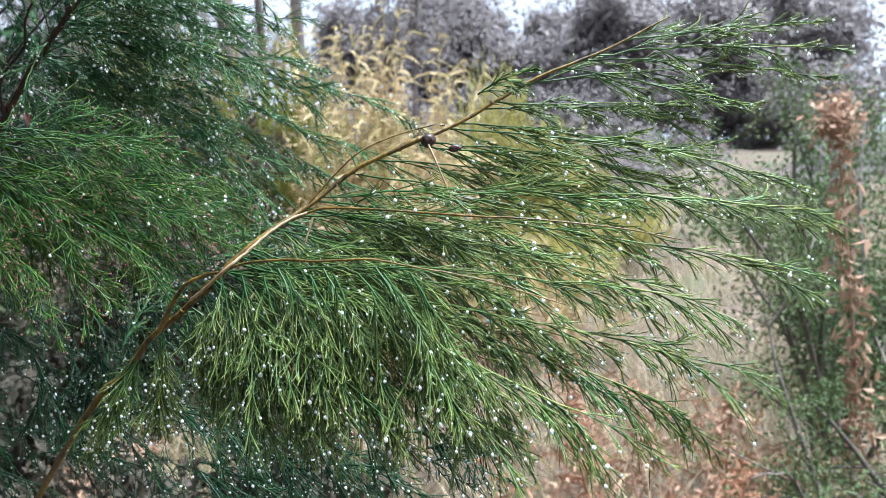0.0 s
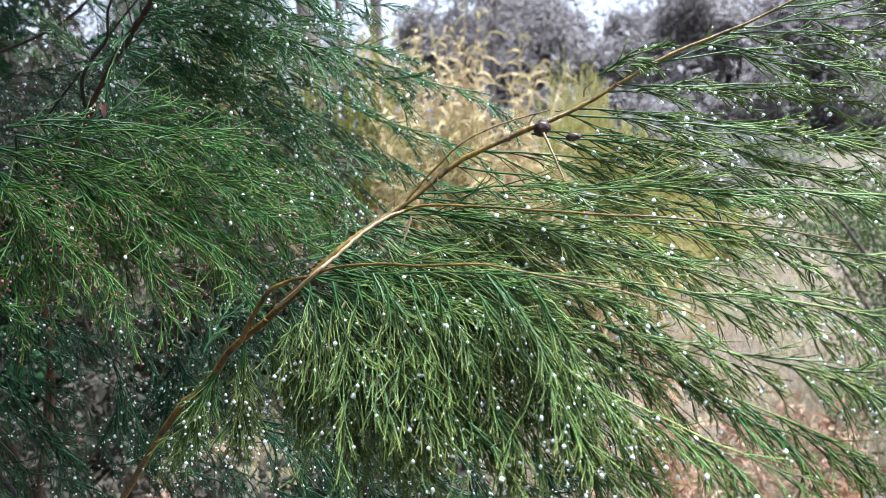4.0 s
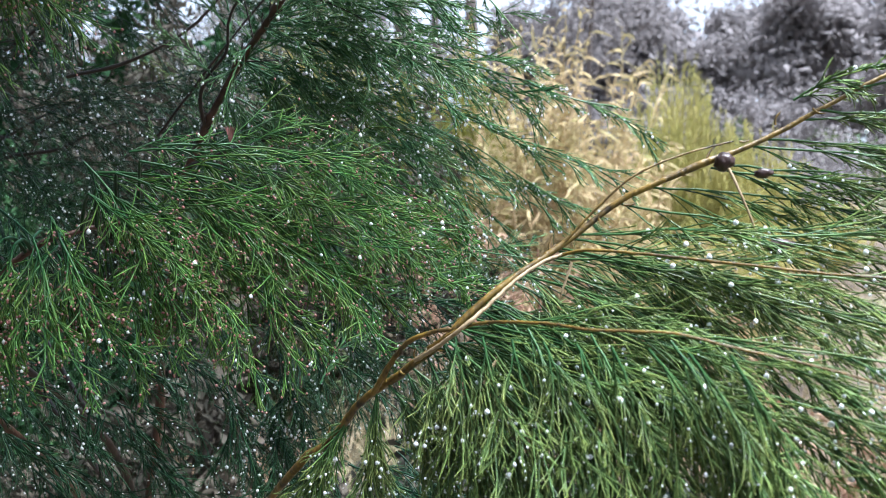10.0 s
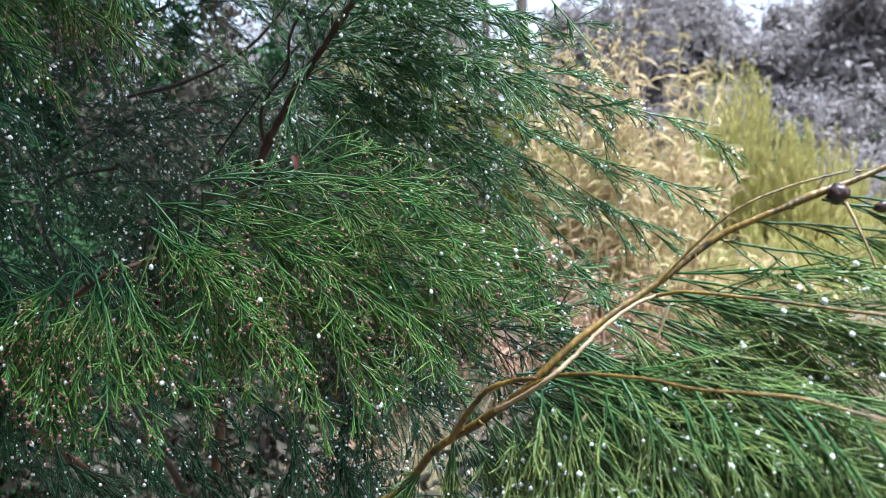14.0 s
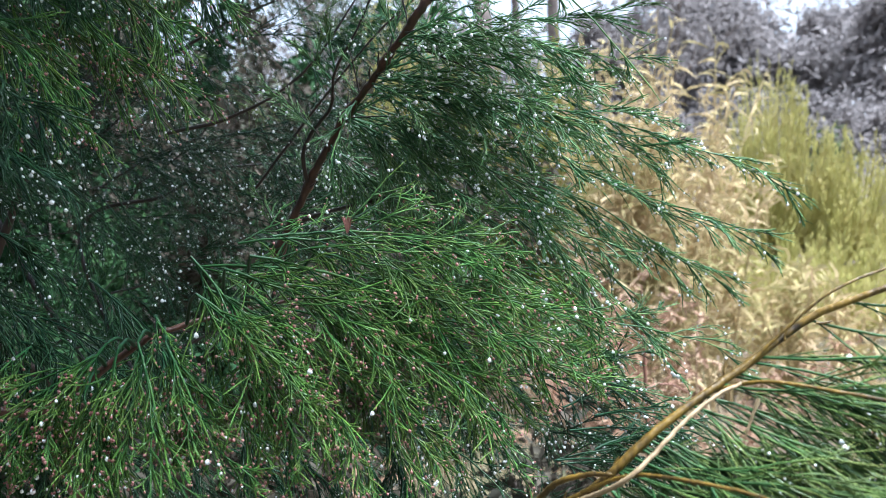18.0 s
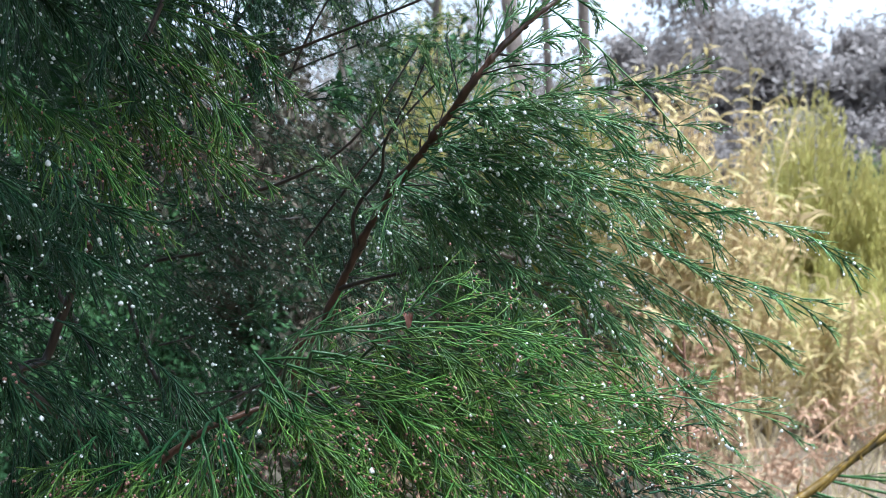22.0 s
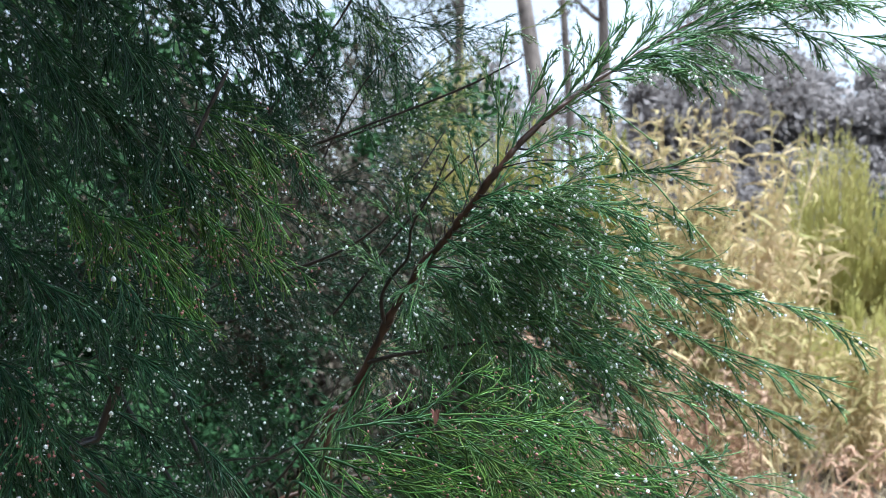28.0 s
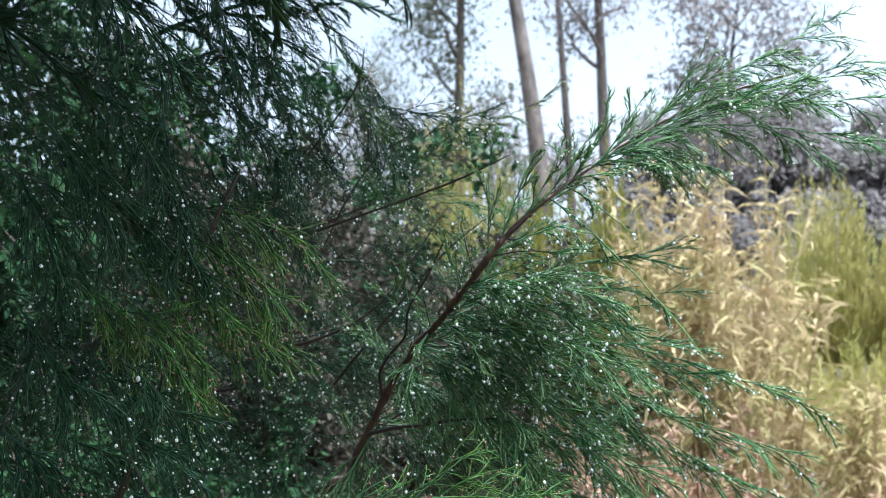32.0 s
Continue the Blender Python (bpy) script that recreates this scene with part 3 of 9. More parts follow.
def gum_tree(x, y, height, crown, label, lean=0.0, radius=0.16, many=2600, leaf=0.17, crown_from=0.35, group="trees along the ridge", leaf_mat=HAZY_GUM_LEAF):
    """A tree: tapered trunk, forking limbs, and loose hanging clumps of narrow leaves with gaps between."""
    z = float(ground_z(x, y))
    ob = thing("tree", (x, y, z), label, "tree", group)
    line = smooth_line([(x, y, z - 0.2), (x + lean * 0.3 + rng.normal() * 0.1, y, z + height * 0.35),
                        (x + lean * 0.7 + rng.normal() * 0.15, y, z + height * 0.7), (x + lean, y, z + height * 0.95)], 16)
    v, q, al = tubes(line[None], [radius], [radius * 0.3], 10)
    part("trunk", (v, [q], [GUM_BARK]), ob)
    far = y > 20
    p, d, t, _ = offshoots(line[None], 10 if far else 15, crown_from, 1.0, 28, 62)
    s = grow(p, d, crown * rng.uniform(0.45, 1.0, len(t)), 7, np.full(len(t), -0.35), 0.5)
    p2, d2, t2, i2 = offshoots(s, 5, 0.3, 1.0, 25, 60)
    s2 = grow(p2, d2, crown * 0.4 * rng.uniform(0.4, 1.0, len(t2)), 3 if far else 4, np.full(len(t2), 0.2), 0.5)
    for j in range(len(t)):
        own = s2[i2 == j]
        mv, mf, _ = merge([tubes(s[j][None], [radius * 0.32], [radius * 0.08], 5), tubes(own, np.full(len(own), radius * 0.09), np.full(len(own), radius * 0.03), 3)])
        part("limb", (mv, mf, [GUM_BARK]), ob)
    f = s2[:, 2:].reshape(-1, 3)
    at = f[rng.integers(0, len(f), many)] + rng.normal(size=(many, 3)) * crown * (0.19 if far else 0.11)
    lv, lq = leaves(at, leaf * np.where(np.arange(many) % 3 == 0, 1.9, 1.0) if far else leaf, 0.4, 0.6)
    part("crown", (lv, [lq], [leaf_mat]), ob)
    return ob


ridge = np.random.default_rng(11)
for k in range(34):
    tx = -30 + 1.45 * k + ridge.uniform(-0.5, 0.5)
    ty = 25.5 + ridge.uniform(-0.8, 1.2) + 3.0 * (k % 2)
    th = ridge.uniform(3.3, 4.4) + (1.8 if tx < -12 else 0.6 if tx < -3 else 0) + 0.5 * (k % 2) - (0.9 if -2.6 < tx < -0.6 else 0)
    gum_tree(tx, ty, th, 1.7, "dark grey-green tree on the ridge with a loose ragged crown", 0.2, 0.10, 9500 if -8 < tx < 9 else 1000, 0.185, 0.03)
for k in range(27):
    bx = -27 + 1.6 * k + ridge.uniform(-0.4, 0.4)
    leafy_bush(bx, 23.6 + ridge.uniform(-0.4, 0.6), ridge.uniform(1.6, 2.7), 2.4, HAZY_GUM_LEAF, "dark scrubby bush at the foot of the ridge trees", 2600 if -8 < bx < 9 else 900, 0.2)
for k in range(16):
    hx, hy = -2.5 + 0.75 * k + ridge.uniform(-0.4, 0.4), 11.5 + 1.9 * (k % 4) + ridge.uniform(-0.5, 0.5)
    leafy_bush(hx, hy, ridge.uniform(0.7, 1.2), 1.5, HAZY_GUM_LEAF if k % 3 else GREY_GREEN, "low brownish heath bush on the slope", 2200, 0.08)
gum_tree(-6.2, 11.5, 7.5, 1.9, "gum tree with tan-brown hanging leaves and bark", 0.1, 0.12, 7000, 0.095, 0.25, "tall gum trees", GUM_LEAF_GREEN)
gum_tree(-7.0, 10.0, 4.6, 1.6, "small green gum tree with a ragged crown", 0.1, 0.08, 8000, 0.045, 0.25, "tall gum trees", GUM_LEAF_GREEN)
gum_tree(-6.6, 16.2, 11.5, 2.6, "tall gum tree with a bare grey-brown trunk leaning a little", -1.2, 0.25, 2600, 0.16, 0.72, "tall gum trees", GUM_LEAF_GREEN)
gum_tree(-7.55, 20.3, 13.0, 2.6, "tall slender gum tree with a pale bare trunk", -0.4, 0.14, 2600, 0.16, 0.75, "tall gum trees", GUM_LEAF_GREEN)
gum_tree(-6.05, 18.9, 10.5, 2.6, "tall gum tree with brown hanging bark and leaves", -0.3, 0.20, 3000, 0.16, 0.5, "tall gum trees")
gum_tree(-2.9, 16.2, 6.6, 2.3, "spreading gum tree with grey-green foliage against the sky", 0.5, 0.07, 4500, 0.15, 0.25, "tall gum trees")
gum_tree(-9.6, 15.0, 3.4, 1.8, "gum tree with a ragged crown behind the dark shrub", 0.3, 0.13, 3200, 0.15, 0.4, "tall gum trees")

# dense shrubs added out of view, beside and behind the path, to shade it
for bx, by, bh in ((-2.6, -0.6, 3.4), (-1.8, -1.5, 2.9), (-0.95, -2.4, 2.9), (-3.2, 0.3, 3.8), (0.25, -2.9, 3.1), (-0.35, -2.6, 3.1), (1.0, -2.6, 3.0), (1.8, -2.0, 2.8)):
    leafy_bush(bx, by, bh, 1.15, DARK_LEAF, "tall dense dark-green bush added out of view for shade", 3200, 0.125)
# dark bushes added as backing, to block sky through the shrub's gaps
for bx, by, bh, bw in ((-3.05, 2.9, 1.7, 0.9), (-2.5, 2.0, 1.25, 0.8), (-3.75, 3.1, 3.5, 1.2), (-4.4, 2.6, 4.0, 1.6), (-5.0, 4.2, 3.8, 1.8), (-2.9, 2.0, 1.7, 0.8)):
    leafy_bush(bx, by, bh, bw, DARK_LEAF, "tall dense dark-green bush added as dark backing behind the feathery shrub", 13000, 0.09 if bw > 1.1 else 0.034)

# brown-grey bushes added as dim backing behind gaps and over shaded ground
for bx, by, bh, bw in ((-1.8, 1.95, 0.85, 0.7), (-0.85, 1.9, 0.72, 0.6), (-2.35, 3.1, 2.0, 0.9), (-2.85, 3.0, 2.75, 0.9), (-2.0, 3.7, 1.7, 0.8), (-3.3, 3.6, 2.9, 1.0)):
    leafy_bush(bx, by, bh, bw, BROWN_LEAF, "brown-grey bush added as dim backing seen through the feathery shrub", 11000, 0.048)


def added_shade_tree():
    """An added, unseen small dense tree; its crown shades the darkest part of the foliage."""
    x, y = -1.7, -0.1
    ob = thing("unseen_shade_tree", (x, y, 0), "unseen dense dark-leaved tree added to shade the feathery shrub", "tree")
    line = smooth_line([(x, y, -0.1), (x - 0.05, y, 0.9), (x + 0.15, y, 1.8), (x + 0.5, y + 0.1, 2.4), (x + 1.1, y + 0.2, 2.65)], 16)
    v, q, _ = tubes(line[None], [0.05], [0.012], 10)
    part("trunk", (v, [q], [GUM_BARK]), ob)
    p, d, t, _ = offshoots(line[None], 20, 0.5, 1.0, 35, 80, -0.5)
    s = grow(p, d, rng.uniform(0.25, 0.6, len(t)), 6, np.full(len(t), 0.1), 0.4)
    for limb in s:
        v, q, _ = tubes(limb[None], [0.009], [0.003], 5)
        part("limb", (v, [q], [GUM_BARK]), ob)
    at = rng.normal(size=(36000, 3))
    at = unit(at) * rng.random((len(at), 1)) ** 0.4 * [0.80, 0.85, 0.3] + [-0.66, -0.08, 2.66]
    side = rng.normal(size=(16000, 3))
    side = unit(side) * rng.random((len(side), 1)) ** 0.4 * [0.60, 0.60, 0.24] + [-1.05, 0.38, 2.6]
    at = np.concatenate([at, side])
    lv, lq = leaves(at, 0.075)
    part("crown", (lv, [lq], [DARK_LEAF]), ob)


added_shade_tree()

# ---- the feathery shrub, with all its branches ----
shrub = thing("feathery_shrub", (-0.62, 0.62, 0.0), "wet dark-green shrub with drooping thread-like branchlets hung with drops", "shrub")


def branch(points, r0, r1, mat, label, lumps=(), steps=44, parent=None, name="branch", knots=0.12):
    return part(name, stem_mesh(points, r0, r1, mat, steps, 10, knots, lumps), parent or shrub, label, at=points[0])


trunk = branch([(-0.62, 0.62, -0.05), (-0.60, 0.64, 0.35), (-0.63, 0.61, 0.75), (-0.60, 0.60, 1.12)], 0.013, 0.009, DARK_TWIG, "dark brown main stem", name="trunk")


# the long arching branch with yellow-brown bark
arching = branch([(-0.560, 0.570, 0.920), (-0.420, 0.440, 1.100), (-0.238, 0.286, 1.263), (-0.208, 0.277, 1.286), (-0.186, 0.270, 1.309), (-0.163, 0.263, 1.324), (-0.137, 0.252, 1.342), (-0.115, 0.263, 1.364), (-0.088, 0.283, 1.384), (-0.066, 0.292, 1.402), (-0.047, 0.295, 1.411), (-0.029, 0.299, 1.4185), (-0.002, 0.307, 1.429), (0.024, 0.311, 1.443), (0.048, 0.314, 1.455), (0.072, 0.317, 1.463), (0.096, 0.318, 1.472), (0.124, 0.319, 1.485)],
    0.0022, 0.0006, TWIG, "arching branch with wet yellow-brown bark and swollen nodes", lumps=((0.63, 0.7, 0.008), (0.66, 0.45, 0.01), (0.35, 0.3, 0.01)))
spray(arching, (0.096, 0.318, 1.472), (0.218, 0.374, 1.487), shoots=11, reach=0.056, wet=0.11, bead=0.95, per=7, angle=(6, 21), tight=0.7, sink=0.75, arch=0.04, thick=0.74, droop=0.12)
spray(arching, (0.072, 0.317, 1.463), (0.209, 0.359, 1.452), shoots=11, reach=0.048, wet=0.11, bead=0.95, per=7, angle=(6, 21), tight=0.7, sink=0.75, arch=0.04, thick=0.74, droop=0.12)
spray(arching, (0.060, 0.316, 1.459), (0.173, 0.339, 1.433), shoots=11, reach=0.048, wet=0.11, bead=0.95, per=7, angle=(6, 21), tight=0.7, sink=0.75, arch=0.04, thick=0.74, droop=0.12)
spray(arching, (0.079, 0.318, 1.466), (0.229, 0.364, 1.467), shoots=11, reach=0.048, wet=0.11, bead=0.95, per=7, angle=(6, 21), tight=0.7, sink=0.75, arch=0.04, thick=0.74, droop=0.12)
spray(arching, (0.038, 0.312, 1.450), (0.174, 0.352, 1.456), shoots=11, reach=0.048, wet=0.11, bead=0.95, per=7, angle=(6, 21), tight=0.7, sink=0.75, arch=0.04, thick=0.74, droop=0.12)
spray(arching, (0.021, 0.310, 1.441), (0.145, 0.345, 1.425), shoots=16, reach=0.048, wet=0.11, bead=0.95, per=7, angle=(6, 21), tight=0.7, sink=0.75, arch=0.04, thick=0.74, droop=0.12)
spray(arching, (0.013, 0.309, 1.437), (0.138, 0.355, 1.438), shoots=14, reach=0.040, wet=0.11, bead=0.95, per=7, angle=(6, 21), tight=0.7, sink=0.75, arch=0.04, thick=0.74, droop=0.12)
spray(arching, (-0.002, 0.307, 1.429), (0.129, 0.328, 1.406), shoots=16, reach=0.056, wet=0.11, bead=0.95, per=7, angle=(6, 21), tight=0.7, sink=0.75, arch=0.04, thick=0.74, droop=0.12)
spray(arching, (-0.007, 0.306, 1.426), (0.177, 0.314, 1.390), shoots=16, reach=0.060, wet=0.11, bead=0.95, per=7, angle=(6, 21), tight=0.7, sink=0.75, arch=0.04, thick=0.74, droop=0.12)
spray(arching, (-0.020, 0.303, 1.418), (0.125, 0.328, 1.390), shoots=19, reach=0.060, wet=0.11, bead=0.95, per=7, angle=(6, 21), tight=0.7, sink=0.75, arch=0.04, thick=0.74, droop=0.12)
spray(arching, (-0.025, 0.301, 1.417), (0.158, 0.299, 1.370), shoots=21, reach=0.064, wet=0.11, bead=0.95, per=7, angle=(6, 21), tight=0.7, sink=0.75, arch=0.04, thick=0.74, droop=0.12)
spray(arching, (-0.052, 0.294, 1.409), (0.093, 0.321, 1.382), shoots=19, reach=0.064, wet=0.11, bead=0.95, per=7, angle=(6, 21), tight=0.7, sink=0.75, arch=0.04, thick=0.74, droop=0.12)
spray(arching, (-0.065, 0.293, 1.402), (0.102, 0.298, 1.362), shoots=21, reach=0.068, wet=0.11, bead=0.95, per=7, angle=(6, 21), tight=0.7, sink=0.75, arch=0.04, thick=0.74, droop=0.12)
spray(arching, (-0.083, 0.286, 1.388), (0.194, 0.294, 1.368), shoots=26, reach=0.064, wet=0.11, bead=0.95, per=7, angle=(6, 21), tight=0.7, sink=0.75, arch=0.04, thick=0.74, droop=0.12)
spray(arching, (-0.085, 0.285, 1.386), (0.175, 0.266, 1.339), shoots=26, reach=0.068, wet=0.11, bead=0.95, per=7, angle=(6, 21), tight=0.7, sink=0.75, arch=0.04, thick=0.74, droop=0.12)
spray(arching, (-0.090, 0.282, 1.382), (0.121, 0.255, 1.326), shoots=24, reach=0.072, wet=0.11, bead=0.95, per=7, angle=(6, 21), tight=0.7, sink=0.75, arch=0.04, thick=0.74, droop=0.12)
spray(arching, (-0.096, 0.278, 1.378), (0.043, 0.280, 1.355), shoots=32, reach=0.068, wet=0.11, bead=0.95, per=7, angle=(6, 21), tight=1.1, sink=0.75, arch=0.04, thick=0.74)
spray(arching, (-0.106, 0.270, 1.371), (0.030, 0.245, 1.326), shoots=36, reach=0.072, wet=0.11, bead=0.95, per=7, angle=(6, 21), tight=1.1, sink=0.75, arch=0.04, thick=0.74)
spray(arching, (-0.131, 0.254, 1.348), (0.124, 0.235, 1.326), shoots=28, reach=0.072, wet=0.11, bead=0.95, per=7, angle=(6, 21), tight=1.1, sink=0.75, arch=0.04, thick=0.74)
spray(arching, (-0.131, 0.254, 1.348), (0.127, 0.225, 1.296), shoots=42, reach=0.072, wet=0.11, bead=0.95, per=7, angle=(6, 21), tight=1.1, sink=0.75, arch=0.04, thick=0.74)
spray(arching, (-0.126, 0.256, 1.353), (0.111, 0.221, 1.274), shoots=42, reach=0.076, wet=0.11, bead=0.95, per=7, angle=(6, 21), tight=1.1, sink=0.75, arch=0.04, thick=0.74)
spray(arching, (-0.123, 0.258, 1.356), (0.066, 0.201, 1.278), shoots=39, reach=0.076, wet=0.11, bead=0.95, per=7, angle=(6, 21), tight=1.1, sink=0.75, arch=0.04, thick=0.74)
spray(arching, (-0.131, 0.254, 1.348), (0.018, 0.201, 1.272), shoots=39, reach=0.076, wet=0.11, bead=0.95, per=7, angle=(6, 21), tight=1.1, sink=0.75, arch=0.04, thick=0.74)
spray(arching, (-0.120, 0.260, 1.359), (-0.007, 0.227, 1.308), shoots=36, reach=0.072, wet=0.11, bead=0.95, per=7, angle=(6, 21), tight=1.1, sink=0.75, arch=0.04, thick=0.74)
spray(arching, (-0.136, 0.252, 1.344), (-0.024, 0.203, 1.275), shoots=36, reach=0.072, wet=0.11, bead=0.95, per=7, angle=(6, 21), tight=1.1, sink=0.75, arch=0.04, thick=0.74)
spray(arching, (-0.137, 0.252, 1.342), (-0.070, 0.213, 1.273), shoots=36, reach=0.068, wet=0.11, bead=0.95, per=7, angle=(6, 21), tight=1.1, sink=0.75, arch=0.04, thick=0.74)
spray(arching, (-0.146, 0.255, 1.336), (-0.101, 0.227, 1.277), shoots=32, reach=0.064, wet=0.11, bead=0.95, per=7, angle=(6, 21), tight=1.1, sink=0.75, arch=0.04, thick=0.74)
spray(arching, (-0.159, 0.262, 1.327), (-0.134, 0.251, 1.282), shoots=29, reach=0.056, wet=0.11, bead=0.95, per=7, angle=(6, 21), tight=1.1, sink=0.75, arch=0.04, thick=0.74)
spray(arching, (-0.176, 0.267, 1.316), (-0.180, 0.261, 1.267), shoots=29, reach=0.052, wet=0.11, bead=0.95, per=7, angle=(6, 21), tight=1.1, sink=0.75, arch=0.04, thick=0.74)
spray(arching, (-0.192, 0.272, 1.303), (-0.217, 0.273, 1.260), shoots=29, reach=0.048, wet=0.11, bead=0.95, per=7, angle=(6, 21), tight=1.1, sink=0.75, arch=0.04, thick=0.74)
spray(arching, (-0.208, 0.277, 1.286), (-0.237, 0.289, 1.246), shoots=26, reach=0.044, wet=0.11, bead=0.95, per=7, angle=(6, 21), tight=1.1, sink=0.75, arch=0.04, thick=0.74)
spray(arching, (-0.069, 0.240, 1.348), (-0.030, 0.208, 1.288), shoots=26, reach=0.064, wet=0.11, bead=0.95, per=7, angle=(6, 21), tight=1.0, sink=0.75, arch=0.04, thick=0.74)
spray(arching, (-0.037, 0.226, 1.348), (0.004, 0.202, 1.284), shoots=29, reach=0.064, wet=0.11, bead=0.95, per=7, angle=(6, 21), tight=1.0, sink=0.75, arch=0.04, thick=0.74)
spray(arching, (-0.096, 0.245, 1.349), (-0.062, 0.215, 1.290), shoots=29, reach=0.060, wet=0.11, bead=0.95, per=7, angle=(6, 21), tight=1.0, sink=0.75, arch=0.04, thick=0.74)
spray(arching, (0.010, 0.310, 1.446), (0.042, 0.306, 1.457), shoots=11, reach=0.024, wet=0.05, thick=0.74)
spray(arching, (-0.141, 0.253, 1.340), (-0.079, 0.252, 1.312), shoots=28, reach=0.068, wet=0.09, bead=0.95, per=7, angle=(6, 21), tight=1.1, sink=0.75, arch=0.04, thick=0.74)
spray(arching, (-0.119, 0.261, 1.361), (-0.048, 0.265, 1.329), shoots=28, reach=0.068, wet=0.09, bead=0.95, per=7, angle=(6, 21), tight=1.1, sink=0.75, arch=0.04, thick=0.74)
spray(arching, (-0.102, 0.274, 1.374), (-0.023, 0.287, 1.349), shoots=28, reach=0.068, wet=0.09, bead=0.95, per=7, angle=(6, 21), tight=1.1, sink=0.75, arch=0.04, thick=0.74)
spray(arching, (-0.092, 0.281, 1.381), (-0.006, 0.305, 1.366), shoots=28, reach=0.068, wet=0.09, bead=0.95, per=7, angle=(6, 21), tight=1.1, sink=0.75, arch=0.04, thick=0.74)
spray(arching, (-0.131, 0.254, 1.348), (-0.063, 0.270, 1.336), shoots=28, reach=0.068, wet=0.09, bead=0.95, per=7, angle=(6, 21), tight=1.1, sink=0.75, arch=0.04, thick=0.74)
spray(arching, (-0.156, 0.260, 1.329), (-0.112, 0.259, 1.297), shoots=28, reach=0.068, wet=0.09, bead=0.95, per=7, angle=(6, 21), tight=1.1, sink=0.75, arch=0.04, thick=0.74)
spray(arching, (-0.110, 0.267, 1.368), (-0.032, 0.272, 1.324), shoots=28, reach=0.068, wet=0.09, bead=0.95, per=7, angle=(6, 21), tight=1.1, sink=0.75, arch=0.04, thick=0.74)
spray(arching, (-0.170, 0.265, 1.320), (-0.136, 0.249, 1.293), shoots=28, reach=0.068, wet=0.09, bead=0.95, per=7, angle=(6, 21), tight=1.1, sink=0.75, arch=0.04, thick=0.74)
spray(arching, (-0.136, 0.252, 1.344), (-0.101, 0.264, 1.321), shoots=28, reach=0.068, wet=0.09, bead=0.95, per=7, angle=(6, 21), tight=1.1, sink=0.75, arch=0.04, thick=0.74)
spray(arching, (-0.123, 0.258, 1.356), (-0.075, 0.276, 1.344), shoots=28, reach=0.068, wet=0.09, bead=0.95, per=7, angle=(6, 21), tight=1.1, sink=0.75, arch=0.04, thick=0.74)
branch([(-0.143, 0.250, 1.339), (-0.124, 0.242, 1.349), (-0.107, 0.232, 1.353), (-0.082, 0.221, 1.354), (-0.063, 0.212, 1.353), (-0.035, 0.207, 1.353), (-0.015, 0.205, 1.349), (0.020, 0.206, 1.341), (0.060, 0.212, 1.327)], 0.0008, 0.0003, TWIG, "side twig with orange-brown bark", parent=arching, name="twig")
branch([(-0.099, 0.279, 1.375), (-0.084, 0.274, 1.380), (-0.070, 0.269, 1.381), (-0.037, 0.261, 1.378), (0.014, 0.249, 1.372), (0.037, 0.247, 1.370), (0.085, 0.255, 1.363), (0.12, 0.265, 1.355)], 0.0008, 0.0003, TWIG, "side twig with orange-brown bark", parent=arching, name="twig")
branch([(-0.176, 0.263, 1.315), (-0.165, 0.257, 1.329), (-0.153, 0.251, 1.341), (-0.141, 0.249, 1.346), (-0.130, 0.246, 1.348)], 0.0014, 0.0008, TWIG, "dark twig curling over the branch", parent=arching, name="twig")
for k in range(9):
    u = k / 8
    spray(arching, (-0.128 + 0.112 * u, 0.243 - 0.036 * u, 1.346), (-0.112 + 0.138 * u, 0.228 - 0.022 * u, 1.292 - 0.012 * (k % 3)), shoots=16, reach=0.050, wet=0.09, bead=0.75, per=4, angle=(8, 30), tight=1.1, sink=0.5, droop=0.3, arch=0.06, thick=0.74)
branch([(-0.087, 0.275, 1.384), (-0.072, 0.279, 1.400), (-0.056, 0.284, 1.414), (-0.035, 0.292, 1.423), (-0.015, 0.298, 1.428)], 0.0006, 0.0004, TWIG, "thin twig running along the branch", parent=arching, name="twig")
branch([(-0.150, 0.252, 1.333), (-0.137, 0.244, 1.340), (-0.122, 0.237, 1.350), (-0.113, 0.247, 1.359), (-0.104, 0.258, 1.369), (-0.095, 0.268, 1.376), (-0.086, 0.277, 1.380)], 0.0010, 0.0007, DEAD, "pale strip of dead bark peeling away", parent=arching, name="bark_strip", knots=0.05)
branch([(-0.109, 0.242, 1.336), (-0.118, 0.238, 1.319)], 0.0006, 0.0004, DEAD, "pale dead stalk caught in the foliage", parent=arching, name="dead_stalk", steps=8)
branch([(-0.081, 0.264, 1.376), (-0.086, 0.262, 1.361)], 0.0006, 0.0004, DEAD, "pale dead stalk caught in the foliage", parent=arching, name="dead_stalk", steps=8)
branch([(-0.017, 0.285, 1.415), (-0.010, 0.283, 1.398), (-0.004, 0.285, 1.380)], 0.0006, 0.0004, DEAD, "pale dead stalk caught in the foliage", parent=arching, name="dead_stalk", steps=8)
KNOB, POD, SCALE = (-0.019, 0.298, 1.419), (0.003, 0.292, 1.382), (-0.003, 0.294, 1.413)

